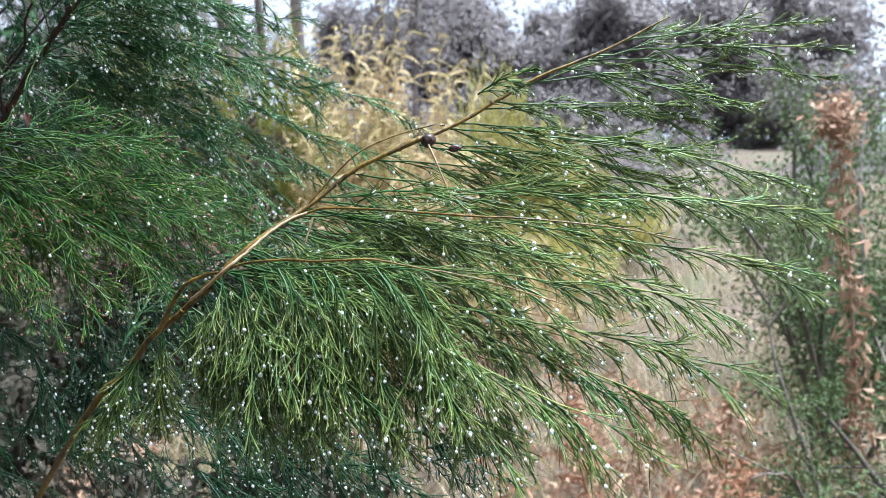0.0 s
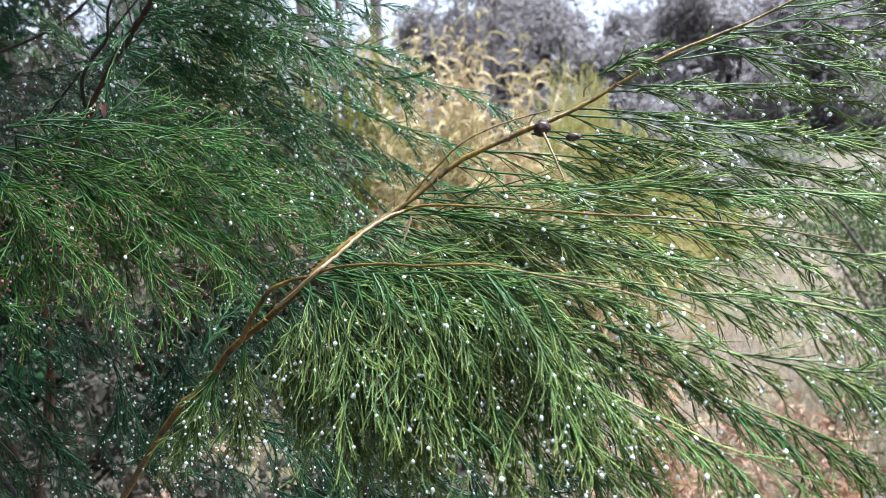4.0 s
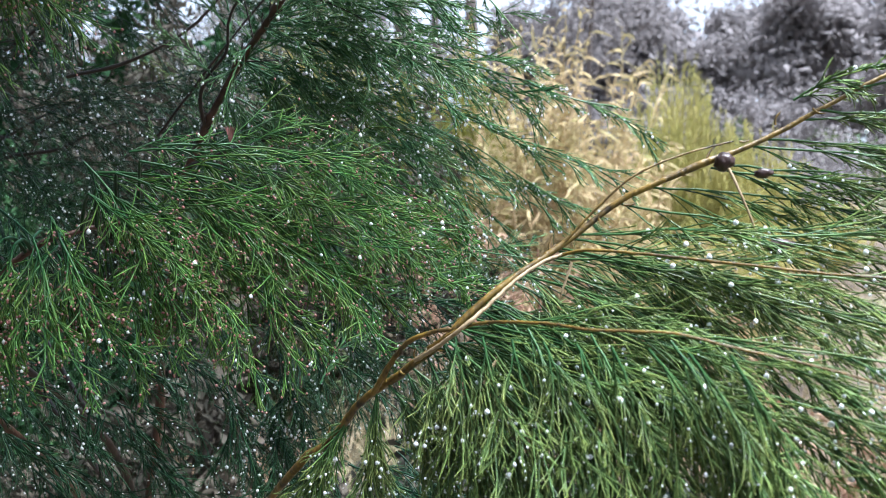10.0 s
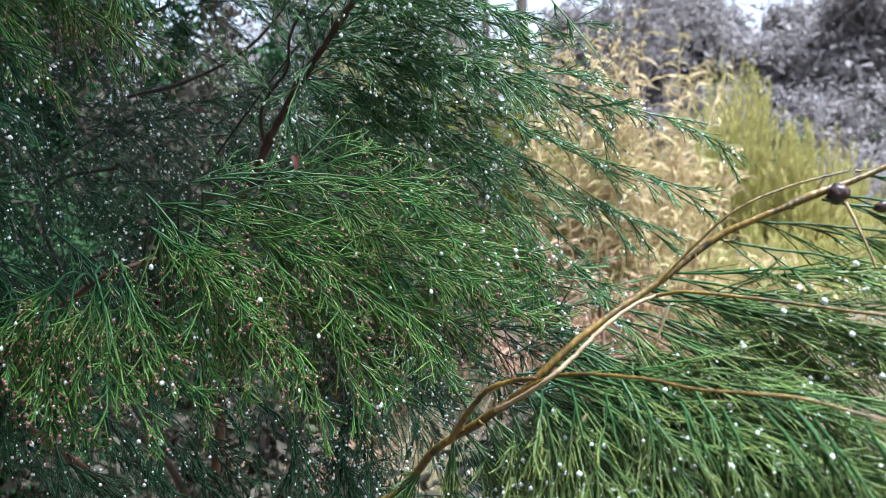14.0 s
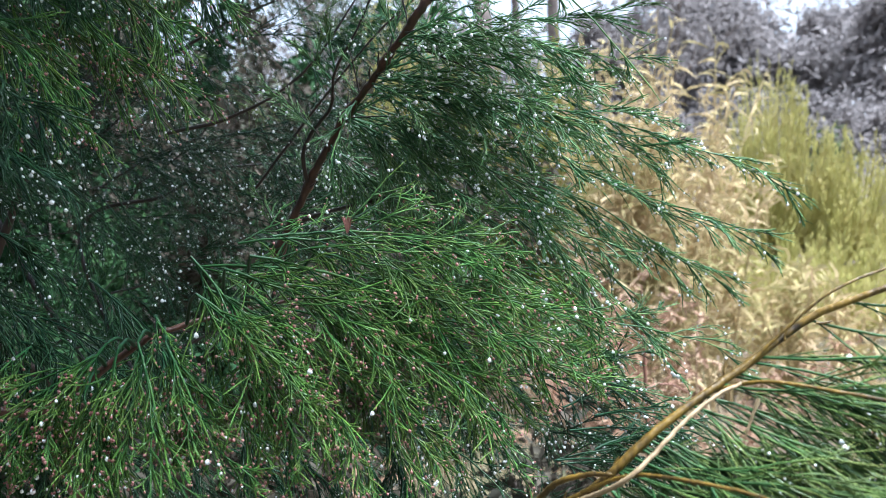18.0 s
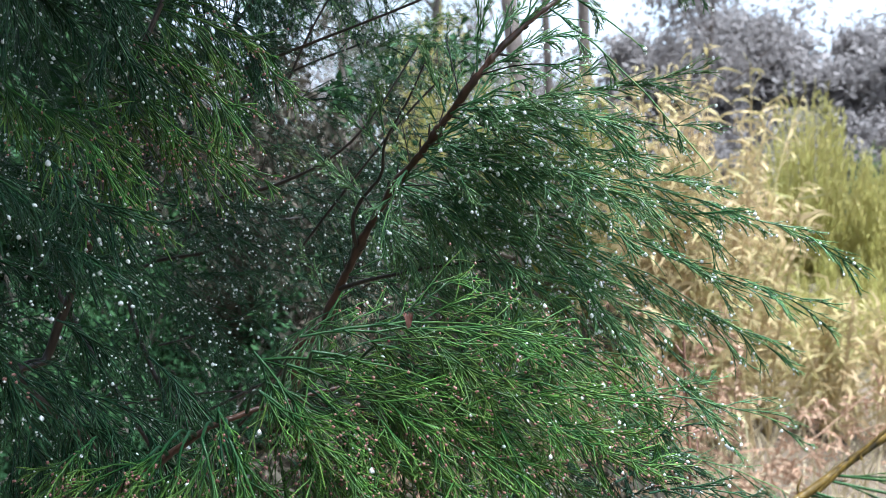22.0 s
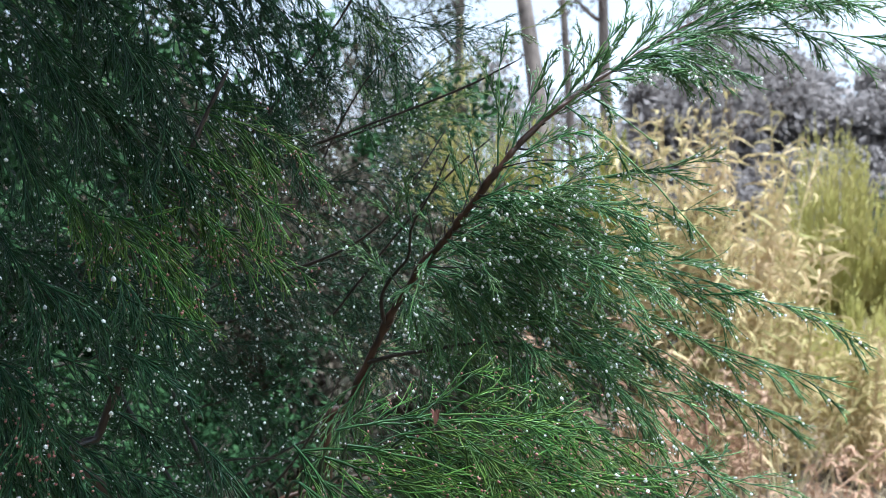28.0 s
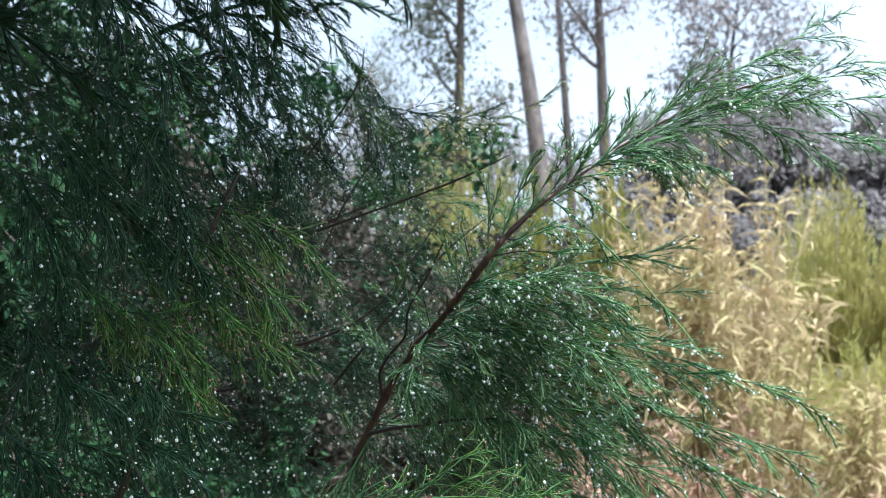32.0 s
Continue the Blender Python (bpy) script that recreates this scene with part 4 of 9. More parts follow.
# the bright, budded branch beside it
budded = branch([(-0.580, 0.570, 1.000), (-0.530, 0.440, 1.180), (-0.430, 0.215, 1.343), (-0.416, 0.233, 1.354), (-0.388, 0.247, 1.375), (-0.367, 0.257, 1.390), (-0.351, 0.276, 1.397), (-0.321, 0.313, 1.406)],
    0.003, 0.001, STEM, "branch with dark red-brown bark inside bright foliage")
spray(budded, (-0.334, 0.253, 1.425), (-0.180, 0.406, 1.385), shoots=23, reach=0.085, green=GREEN_BUDDED, buds=True, wet=0.03, droop=0.4, thick=0.9, tight=1.55, per=4, forks=3)
spray(budded, (-0.315, 0.262, 1.436), (-0.192, 0.400, 1.409), shoots=20, reach=0.08, green=GREEN_BUDDED, buds=True, wet=0.03, droop=0.4, thick=0.9, tight=1.55, per=4, forks=3)
spray(budded, (-0.299, 0.268, 1.439), (-0.222, 0.366, 1.429), shoots=19, reach=0.075, green=GREEN_BUDDED, buds=True, wet=0.03, droop=0.4, thick=0.9, tight=1.55, per=4, forks=3)
spray(budded, (-0.303, 0.256, 1.430), (-0.189, 0.369, 1.363), shoots=23, reach=0.085, green=GREEN_BUDDED, buds=True, wet=0.03, droop=0.4, thick=0.9, tight=1.55, per=4, forks=3)
spray(budded, (-0.314, 0.251, 1.424), (-0.207, 0.329, 1.351), shoots=20, reach=0.08, green=GREEN_BUDDED, buds=True, wet=0.03, droop=0.4, thick=0.9, tight=1.55, per=4, forks=3)
spray(budded, (-0.324, 0.247, 1.416), (-0.231, 0.296, 1.336), shoots=19, reach=0.075, green=GREEN_BUDDED, buds=True, wet=0.03, droop=0.4, thick=0.9, tight=1.55, per=4, forks=3)
spray(budded, (-0.320, 0.238, 1.413), (-0.247, 0.268, 1.342), shoots=19, reach=0.07, green=GREEN_BUDDED, buds=True, wet=0.03, droop=0.4, thick=0.9, tight=1.55, per=4, forks=3)
spray(budded, (-0.329, 0.245, 1.430), (-0.277, 0.255, 1.365), shoots=15, reach=0.07, green=GREEN_BUDDED, buds=True, wet=0.03, droop=0.4, thick=0.9, tight=1.55, per=4, forks=3)
spray(budded, (-0.333, 0.232, 1.391), (-0.294, 0.226, 1.336), shoots=14, reach=0.06, green=GREEN_BUDDED, buds=True, wet=0.03, droop=0.4, thick=0.9, tight=1.55, per=4, forks=3)
spray(budded, (-0.345, 0.227, 1.391), (-0.308, 0.209, 1.335), shoots=12, reach=0.055, green=GREEN_BUDDED, buds=True, wet=0.03, droop=0.4, thick=0.9, tight=1.55, per=4, forks=3)
spray(budded, (-0.353, 0.223, 1.388), (-0.352, 0.202, 1.331), shoots=14, reach=0.06, green=GREEN_BUDDED, buds=True, wet=0.03, droop=0.4, thick=0.9, tight=1.55, per=4, forks=3)
spray(budded, (-0.358, 0.221, 1.391), (-0.369, 0.195, 1.353), shoots=14, reach=0.06, green=GREEN_BUDDED, buds=True, wet=0.03, droop=0.4, thick=0.9, tight=1.55, per=4, forks=3)
spray(budded, (-0.369, 0.217, 1.367), (-0.340, 0.207, 1.326), shoots=12, reach=0.05, green=GREEN_BUDDED, buds=True, wet=0.03, droop=0.4, thick=0.9, tight=1.55, per=4, forks=3)
spray(budded, (-0.368, 0.217, 1.383), (-0.393, 0.195, 1.341), shoots=14, reach=0.06, green=GREEN_BUDDED, buds=True, wet=0.03, droop=0.4, thick=0.9, tight=1.55, per=4, forks=3)
spray(budded, (-0.294, 0.270, 1.416), (-0.232, 0.340, 1.384), shoots=19, reach=0.08, green=GREEN_BUDDED, buds=True, wet=0.03, droop=0.4, thick=0.9, tight=1.55, per=4, forks=3)
spray(budded, (-0.286, 0.285, 1.431), (-0.204, 0.373, 1.386), shoots=19, reach=0.08, green=GREEN_BUDDED, buds=True, wet=0.03, droop=0.4, thick=0.9, tight=1.55, per=4, forks=3)
spray(budded, (-0.345, 0.238, 1.402), (-0.318, 0.238, 1.366), shoots=12, reach=0.05, green=GREEN_BUDDED, buds=True, wet=0.03, droop=0.4, thick=0.9, tight=1.55, per=4, forks=3)
spray(budded, (-0.301, 0.257, 1.410), (-0.273, 0.279, 1.363), shoots=15, reach=0.065, green=GREEN_BUDDED, buds=True, wet=0.03, droop=0.4, thick=0.9, tight=1.55, per=4, forks=3)
spray(budded, (-0.412, 0.223, 1.387), (-0.400, 0.185, 1.366), shoots=13, reach=0.065, green=GREEN_BUDDED, buds=True, wet=0.03, droop=0.4, thick=0.9, tight=1.55, per=4, forks=3)
spray(budded, (-0.387, 0.236, 1.373), (-0.380, 0.206, 1.343), shoots=13, reach=0.065, green=GREEN_BUDDED, buds=True, wet=0.03, droop=0.4, thick=0.9, tight=1.55, per=4, forks=3)
spray(budded, (-0.362, 0.259, 1.387), (-0.357, 0.218, 1.347), shoots=13, reach=0.065, green=GREEN_BUDDED, buds=True, wet=0.03, droop=0.4, thick=0.9, tight=1.55, per=4, forks=3)
spray(budded, (-0.362, 0.259, 1.382), (-0.329, 0.243, 1.344), shoots=13, reach=0.065, green=GREEN_BUDDED, buds=True, wet=0.03, droop=0.4, thick=0.9, tight=1.55, per=4, forks=3)
spray(budded, (-0.344, 0.280, 1.382), (-0.278, 0.269, 1.343), shoots=13, reach=0.065, green=GREEN_BUDDED, buds=True, wet=0.03, droop=0.4, thick=0.9, tight=1.55, per=4, forks=3)
spray(budded, (-0.326, 0.300, 1.395), (-0.235, 0.313, 1.342), shoots=13, reach=0.065, green=GREEN_BUDDED, buds=True, wet=0.03, droop=0.4, thick=0.9, tight=1.55, per=4, forks=3)
spray(budded, (-0.321, 0.313, 1.400), (-0.210, 0.358, 1.352), shoots=13, reach=0.065, green=GREEN_BUDDED, buds=True, wet=0.03, droop=0.4, thick=0.9, tight=1.55, per=4, forks=3)
limb_line = smooth_line([(-0.430, 0.215, 1.343), (-0.416, 0.233, 1.354), (-0.388, 0.247, 1.375), (-0.367, 0.257, 1.390), (-0.351, 0.276, 1.397), (-0.321, 0.313, 1.406)], 40)
for sprig in [ob for ob in budded.children if ob.name.startswith("spray")]:
    end = ORIGIN[sprig.name]
    foot = limb_line[np.argmin(np.linalg.norm(limb_line - end, axis=1) + 0.6 * np.maximum(0, limb_line[:, 0] - end[0] + 0.02))]
    if abs(foot[2] - end[2]) > 0.5 * np.linalg.norm(foot - end):
        continue
    branch([foot, foot * 0.5 + end * 0.5 + (0, 0, 0.004), end], 0.0010, 0.0007, GREEN_BUDDED, "", parent=budded, name="twig", steps=10)
branch([(-0.434, 0.213, 1.329), (-0.430, 0.214, 1.351), (-0.426, 0.216, 1.375)], 0.0011, 0.0006, DEAD, "pale dead stalk caught in the foliage", parent=budded, name="dead_stalk", steps=8)
BUD_AT = (-0.263, 0.278, 1.445)

# the red-brown branch behind, with its long fan of branchlets
fan_branch = branch([(-0.600, 0.600, 1.100), (-0.560, 0.580, 1.250), (-0.498, 0.490, 1.396), (-0.479, 0.498, 1.416), (-0.452, 0.496, 1.462), (-0.431, 0.493, 1.493), (-0.391, 0.476, 1.531), (-0.353, 0.460, 1.557), (-0.331, 0.453, 1.576), (-0.307, 0.452, 1.601), (-0.291, 0.459, 1.621), (-0.264, 0.476, 1.649), (-0.238, 0.510, 1.678), (-0.219, 0.542, 1.701), (-0.179, 0.573, 1.729), (-0.137, 0.605, 1.751), (-0.086, 0.632, 1.767)],
    0.0036, 0.0008, STEM, "red-brown branch rising through dark foliage", lumps=((0.22, 0.25, 0.01), (0.31, 0.3, 0.006), (0.38, 0.35, 0.008), (0.46, 0.4, 0.006), (0.53, 0.45, 0.007), (0.60, 0.4, 0.006), (0.68, 0.4, 0.006)), knots=0.45, steps=150)
spray(fan_branch, (-0.346, 0.457, 1.563), (-0.201, 0.570, 1.606), tight=0.8, shoots=14, reach=0.08, green=GREEN_MID, wet=0.22, bead=1.15, droop=0.16, angle=(8, 27), per=7, sink=0.5)
spray(fan_branch, (-0.349, 0.458, 1.560), (-0.197, 0.572, 1.572), tight=0.8, shoots=16, reach=0.08, green=GREEN_MID, wet=0.22, bead=1.15, droop=0.16, angle=(8, 27), per=7, sink=0.5)
spray(fan_branch, (-0.356, 0.461, 1.556), (-0.181, 0.569, 1.527), tight=0.8, shoots=17, reach=0.085, green=GREEN_MID, wet=0.22, bead=1.15, droop=0.16, angle=(8, 27), per=7, sink=0.5)
spray(fan_branch, (-0.363, 0.464, 1.551), (-0.178, 0.571, 1.498), tight=0.8, shoots=20, reach=0.085, green=GREEN_MID, wet=0.22, bead=1.15, droop=0.16, angle=(8, 27), per=7, sink=0.5)
spray(fan_branch, (-0.371, 0.467, 1.546), (-0.087, 0.605, 1.476), tight=0.8, shoots=23, reach=0.085, green=GREEN_MID, wet=0.22, bead=1.15, droop=0.16, angle=(8, 27), per=7, sink=0.5)
spray(fan_branch, (-0.377, 0.470, 1.542), (-0.111, 0.605, 1.435), tight=0.8, shoots=23, reach=0.085, green=GREEN_MID, wet=0.22, bead=1.15, droop=0.16, angle=(8, 27), per=7, sink=0.5)
spray(fan_branch, (-0.385, 0.474, 1.536), (-0.131, 0.606, 1.399), tight=0.8, shoots=23, reach=0.085, green=GREEN_MID, wet=0.22, bead=1.15, droop=0.16, angle=(8, 27), per=7, sink=0.5)
spray(fan_branch, (-0.388, 0.475, 1.533), (-0.167, 0.599, 1.416), tight=0.8, shoots=20, reach=0.085, green=GREEN_MID, wet=0.22, bead=1.15, droop=0.16, angle=(8, 27), per=7, sink=0.5)
spray(fan_branch, (-0.394, 0.477, 1.529), (-0.214, 0.576, 1.413), tight=0.8, shoots=20, reach=0.085, green=GREEN_MID, wet=0.22, bead=1.15, droop=0.16, angle=(8, 27), per=7, sink=0.5)
spray(fan_branch, (-0.403, 0.481, 1.521), (-0.245, 0.572, 1.404), tight=0.8, shoots=20, reach=0.08, green=GREEN_MID, wet=0.22, bead=1.15, droop=0.16, angle=(8, 27), per=7, sink=0.5)
spray(fan_branch, (-0.412, 0.485, 1.512), (-0.296, 0.546, 1.418), tight=0.8, shoots=16, reach=0.08, green=GREEN_MID, wet=0.22, bead=1.15, droop=0.16, angle=(8, 27), per=7, sink=0.5)
spray(fan_branch, (-0.418, 0.488, 1.506), (-0.340, 0.536, 1.446), tight=0.8, shoots=14, reach=0.075, green=GREEN_MID, wet=0.22, bead=1.15, droop=0.16, angle=(8, 27), per=7, sink=0.5)
spray(fan_branch, (-0.336, 0.454, 1.572), (-0.232, 0.499, 1.546), tight=0.8, shoots=16, reach=0.08, green=GREEN_MID, wet=0.22, bead=1.15, droop=0.16, angle=(8, 27), per=7, sink=0.5)
spray(fan_branch, (-0.348, 0.457, 1.562), (-0.213, 0.498, 1.486), tight=0.8, shoots=17, reach=0.08, green=GREEN_MID, wet=0.22, bead=1.15, droop=0.16, angle=(8, 27), per=7, sink=0.5)
spray(fan_branch, (-0.360, 0.463, 1.553), (-0.241, 0.495, 1.452), tight=0.8, shoots=17, reach=0.08, green=GREEN_MID, wet=0.22, bead=1.15, droop=0.16, angle=(8, 27), per=7, sink=0.5)
spray(fan_branch, (-0.388, 0.475, 1.533), (-0.291, 0.493, 1.478), tight=0.8, shoots=12, reach=0.06, green=GREEN_MID, wet=0.22, bead=1.15, droop=0.16, angle=(8, 27), per=7, sink=0.5)
spray(fan_branch, (-0.288, 0.528, 1.462), (-0.178, 0.561, 1.360), tight=0.8, shoots=16, reach=0.08, green=GREEN_MID, wet=0.22, bead=1.15, droop=0.16, angle=(8, 27), per=7, sink=0.5)
spray(fan_branch, (-0.331, 0.518, 1.454), (-0.245, 0.527, 1.361), tight=0.8, shoots=16, reach=0.08, green=GREEN_MID, wet=0.22, bead=1.15, droop=0.16, angle=(8, 27), per=7, sink=0.5)
spray(fan_branch, (-0.351, 0.519, 1.455), (-0.201, 0.550, 1.344), tight=0.8, shoots=17, reach=0.08, green=GREEN_MID, wet=0.22, bead=1.15, droop=0.16, angle=(8, 27), per=7, sink=0.5)
spray(fan_branch, (-0.238, 0.510, 1.678), (-0.083, 0.591, 1.743), shoots=15, reach=0.075, green=GREEN_MID, wet=0.22, bead=1.15)
spray(fan_branch, (-0.219, 0.542, 1.701), (-0.099, 0.600, 1.778), shoots=14, reach=0.07, green=GREEN_MID, wet=0.22, bead=1.15)
spray(fan_branch, (-0.200, 0.557, 1.715), (-0.030, 0.626, 1.692), shoots=17, reach=0.08, green=GREEN_MID, wet=0.22, bead=1.15)
spray(fan_branch, (-0.219, 0.542, 1.701), (-0.036, 0.630, 1.732), shoots=17, reach=0.08, green=GREEN_MID, wet=0.22, bead=1.15)
spray(fan_branch, (-0.179, 0.573, 1.729), (-0.066, 0.639, 1.805), shoots=14, reach=0.07, green=GREEN_MID, wet=0.22, bead=1.15)
spray(fan_branch, (-0.159, 0.589, 1.741), (-0.010, 0.653, 1.758), shoots=15, reach=0.08, green=GREEN_MID, wet=0.22, bead=1.15)
spray(fan_branch, (-0.264, 0.476, 1.649), (-0.159, 0.504, 1.526), shoots=6, reach=0.03, green=GREEN_MID, wet=0.22, bead=1.15)
spray(fan_branch, (-0.254, 0.487, 1.660), (-0.205, 0.502, 1.618), shoots=4, reach=0.03, green=GREEN_MID, wet=0.22, bead=1.15)
spray(fan_branch, (-0.226, 0.533, 1.694), (-0.145, 0.552, 1.669), shoots=5, reach=0.05, green=GREEN_MID, wet=0.22, bead=1.15)
spray(fan_branch, (-0.251, 0.492, 1.664), (-0.209, 0.505, 1.668), shoots=7, reach=0.04, green=GREEN_MID, wet=0.22, bead=1.15)
spray(fan_branch, (-0.328, 0.452, 1.579), (-0.217, 0.490, 1.565), shoots=19, reach=0.075, green=GREEN_MID, wet=0.22, bead=1.15)
spray(fan_branch, (-0.356, 0.461, 1.556), (-0.203, 0.481, 1.510), shoots=19, reach=0.08, green=GREEN_MID, wet=0.22, bead=1.15)
spray(fan_branch, (-0.307, 0.451, 1.603), (-0.299, 0.441, 1.676), shoots=6, reach=0.045, green=GREEN_MID, droop=-0.2, angle=(8, 22), arch=-0.05, wet=0.03)
spray(fan_branch, (-0.299, 0.455, 1.611), (-0.267, 0.459, 1.684), shoots=6, reach=0.045, green=GREEN_MID, droop=-0.2, angle=(8, 22), arch=-0.05, wet=0.03)
spray(fan_branch, (-0.287, 0.461, 1.624), (-0.248, 0.469, 1.688), shoots=7, reach=0.045, green=GREEN_MID, droop=-0.2, angle=(8, 22), arch=-0.05, wet=0.03)
spray(fan_branch, (-0.276, 0.471, 1.638), (-0.234, 0.488, 1.695), shoots=7, reach=0.045, green=GREEN_MID, droop=-0.2, angle=(8, 22), arch=-0.05, wet=0.03)
spray(fan_branch, (-0.330, 0.447, 1.578), (-0.334, 0.429, 1.616), shoots=4, reach=0.045, green=GREEN_MID, droop=-0.2, angle=(8, 22), arch=-0.05, wet=0.03)
spray(fan_branch, (-0.234, 0.513, 1.680), (-0.199, 0.526, 1.732), shoots=7, reach=0.045, green=GREEN_MID, droop=-0.2, angle=(8, 22), arch=-0.05, wet=0.03)
spray(fan_branch, (-0.251, 0.493, 1.663), (-0.221, 0.504, 1.716), shoots=7, reach=0.045, green=GREEN_MID, droop=-0.2, angle=(8, 22), arch=-0.05, wet=0.03)
side_shoot = branch([(-0.436, 0.491, 1.487), (-0.431, 0.479, 1.508), (-0.417, 0.474, 1.525), (-0.399, 0.471, 1.541), (-0.389, 0.462, 1.564), (-0.368, 0.459, 1.591), (-0.349, 0.455, 1.619)], 0.0018, 0.0007, DARK_TWIG, "thin dark side shoot", parent=fan_branch, name="twig")
branch([(-0.456, 0.495, 1.453), (-0.424, 0.489, 1.460), (-0.386, 0.475, 1.465), (-0.347, 0.474, 1.471), (-0.310, 0.471, 1.473)], 0.0020, 0.0008, DARK_TWIG, "dark side twig running level", parent=fan_branch, name="twig")
spray(fan_branch, (-0.392, 0.461, 1.559), (-0.409, 0.437, 1.582), shoots=5, reach=0.03, green=GREEN_MID, droop=-0.1, wet=0.08)
spray(fan_branch, (-0.389, 0.461, 1.569), (-0.388, 0.446, 1.605), shoots=5, reach=0.03, green=GREEN_MID, droop=-0.1, wet=0.08)
spray(fan_branch, (-0.417, 0.474, 1.525), (-0.436, 0.449, 1.551), shoots=5, reach=0.03, green=GREEN_MID, droop=-0.1, wet=0.08)
spray(fan_branch, (-0.386, 0.475, 1.465), (-0.272, 0.477, 1.408), shoots=17, reach=0.075, green=GREEN_MID, wet=0.12)
spray(fan_branch, (-0.347, 0.474, 1.471), (-0.194, 0.495, 1.431), shoots=17, reach=0.075, green=GREEN_MID, wet=0.12)
spray(fan_branch, (-0.409, 0.486, 1.462), (-0.344, 0.484, 1.394), shoots=17, reach=0.075, green=GREEN_MID, wet=0.12)
spray(fan_branch, (-0.314, 0.469, 1.472), (-0.250, 0.467, 1.399), shoots=17, reach=0.075, green=GREEN_MID, wet=0.12)
spray(fan_branch, (-0.453, 0.497, 1.452), (-0.474, 0.459, 1.379), shoots=17, reach=0.075, green=GREEN_MID, wet=0.12)
spray(fan_branch, (-0.401, 0.473, 1.512), (-0.364, 0.466, 1.458), shoots=17, reach=0.075, green=GREEN_MID, wet=0.12)
spray(fan_branch, (-0.386, 0.468, 1.531), (-0.295, 0.468, 1.472), shoots=17, reach=0.075, green=GREEN_MID, wet=0.12)

# the inner branches and mass of foliage, darkened in colour for shade
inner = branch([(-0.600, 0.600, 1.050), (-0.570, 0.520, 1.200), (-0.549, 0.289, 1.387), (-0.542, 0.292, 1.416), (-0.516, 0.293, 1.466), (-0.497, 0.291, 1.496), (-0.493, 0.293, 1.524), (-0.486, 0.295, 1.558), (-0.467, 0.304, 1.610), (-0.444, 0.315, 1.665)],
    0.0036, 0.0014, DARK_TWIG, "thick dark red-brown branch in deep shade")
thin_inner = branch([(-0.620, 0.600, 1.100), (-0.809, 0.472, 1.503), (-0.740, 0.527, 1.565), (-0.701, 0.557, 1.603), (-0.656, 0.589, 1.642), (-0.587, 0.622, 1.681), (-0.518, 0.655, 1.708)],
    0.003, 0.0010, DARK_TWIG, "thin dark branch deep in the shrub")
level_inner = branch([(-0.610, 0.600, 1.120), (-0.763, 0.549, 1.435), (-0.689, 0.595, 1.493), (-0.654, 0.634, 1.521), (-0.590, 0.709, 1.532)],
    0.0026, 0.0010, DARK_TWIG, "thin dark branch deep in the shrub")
spray(inner, (-0.507, 0.262, 1.604), (-0.417, 0.296, 1.544), shoots=17, reach=0.075, green=GREEN_BUDDED, per=5, wet=0.06, droop=0.6, buds=True)
spray(inner, (-0.474, 0.278, 1.617), (-0.404, 0.314, 1.566), shoots=17, reach=0.075, green=GREEN_BUDDED, per=5, wet=0.06, droop=0.6, buds=True)
spray(inner, (-0.491, 0.237, 1.576), (-0.417, 0.264, 1.514), shoots=17, reach=0.075, green=GREEN_BUDDED, per=5, wet=0.06, droop=0.6, buds=True)
spray(inner, (-0.490, 0.271, 1.571), (-0.418, 0.319, 1.538), shoots=17, reach=0.075, green=GREEN_BUDDED, per=5, wet=0.06, droop=0.6, buds=True)
spray(inner, (-0.479, 0.298, 1.638), (-0.409, 0.356, 1.608), shoots=17, reach=0.075, green=GREEN_BUDDED, per=5, wet=0.1, droop=0.6, buds=True)
spray(inner, (-0.509, 0.217, 1.588), (-0.396, 0.230, 1.504), shoots=17, reach=0.075, green=GREEN_BUDDED, per=5, wet=0.1, droop=0.6, buds=True)
spray(inner, (-0.515, 0.193, 1.559), (-0.441, 0.183, 1.487), shoots=17, reach=0.075, green=GREEN_SHADED, per=5, wet=0.06, droop=0.6, buds=False)
spray(inner, (-0.470, 0.155, 1.488), (-0.397, 0.153, 1.447), shoots=17, reach=0.075, green=GREEN_SHADED, per=5, wet=0.06, droop=0.6, buds=True)
spray(inner, (-0.475, 0.153, 1.477), (-0.405, 0.151, 1.426), shoots=17, reach=0.075, green=GREEN_SHADED, per=5, wet=0.06, droop=0.6, buds=True)
spray(inner, (-0.476, 0.166, 1.458), (-0.400, 0.177, 1.416), shoots=17, reach=0.075, green=GREEN_SHADED, per=5, wet=0.06, droop=0.6, buds=False)
spray(inner, (-0.527, 0.224, 1.664), (-0.437, 0.258, 1.587), shoots=17, reach=0.075, green=GREEN_SHADED, per=5, wet=0.1, droop=0.6, buds=False)
spray(inner, (-0.496, 0.263, 1.676), (-0.428, 0.264, 1.576), shoots=17, reach=0.075, green=GREEN_SHADED, per=5, wet=0.1, droop=0.6, buds=False)
spray(inner, (-0.495, 0.285, 1.714), (-0.452, 0.271, 1.605), shoots=17, reach=0.075, green=GREEN_SHADED, per=5, wet=0.1, droop=0.6, buds=False)
spray(inner, (-0.502, 0.234, 1.721), (-0.446, 0.249, 1.642), shoots=17, reach=0.075, green=GREEN_SHADED, per=5, wet=0.1, droop=0.6, buds=False)
spray(inner, (-0.503, 0.190, 1.685), (-0.440, 0.197, 1.610), shoots=17, reach=0.075, green=GREEN_SHADED, per=5, wet=0.06, droop=0.6, buds=False)
spray(inner, (-0.512, 0.176, 1.655), (-0.454, 0.181, 1.569), shoots=17, reach=0.075, green=GREEN_SHADED, per=5, wet=0.06, droop=0.6, buds=False)
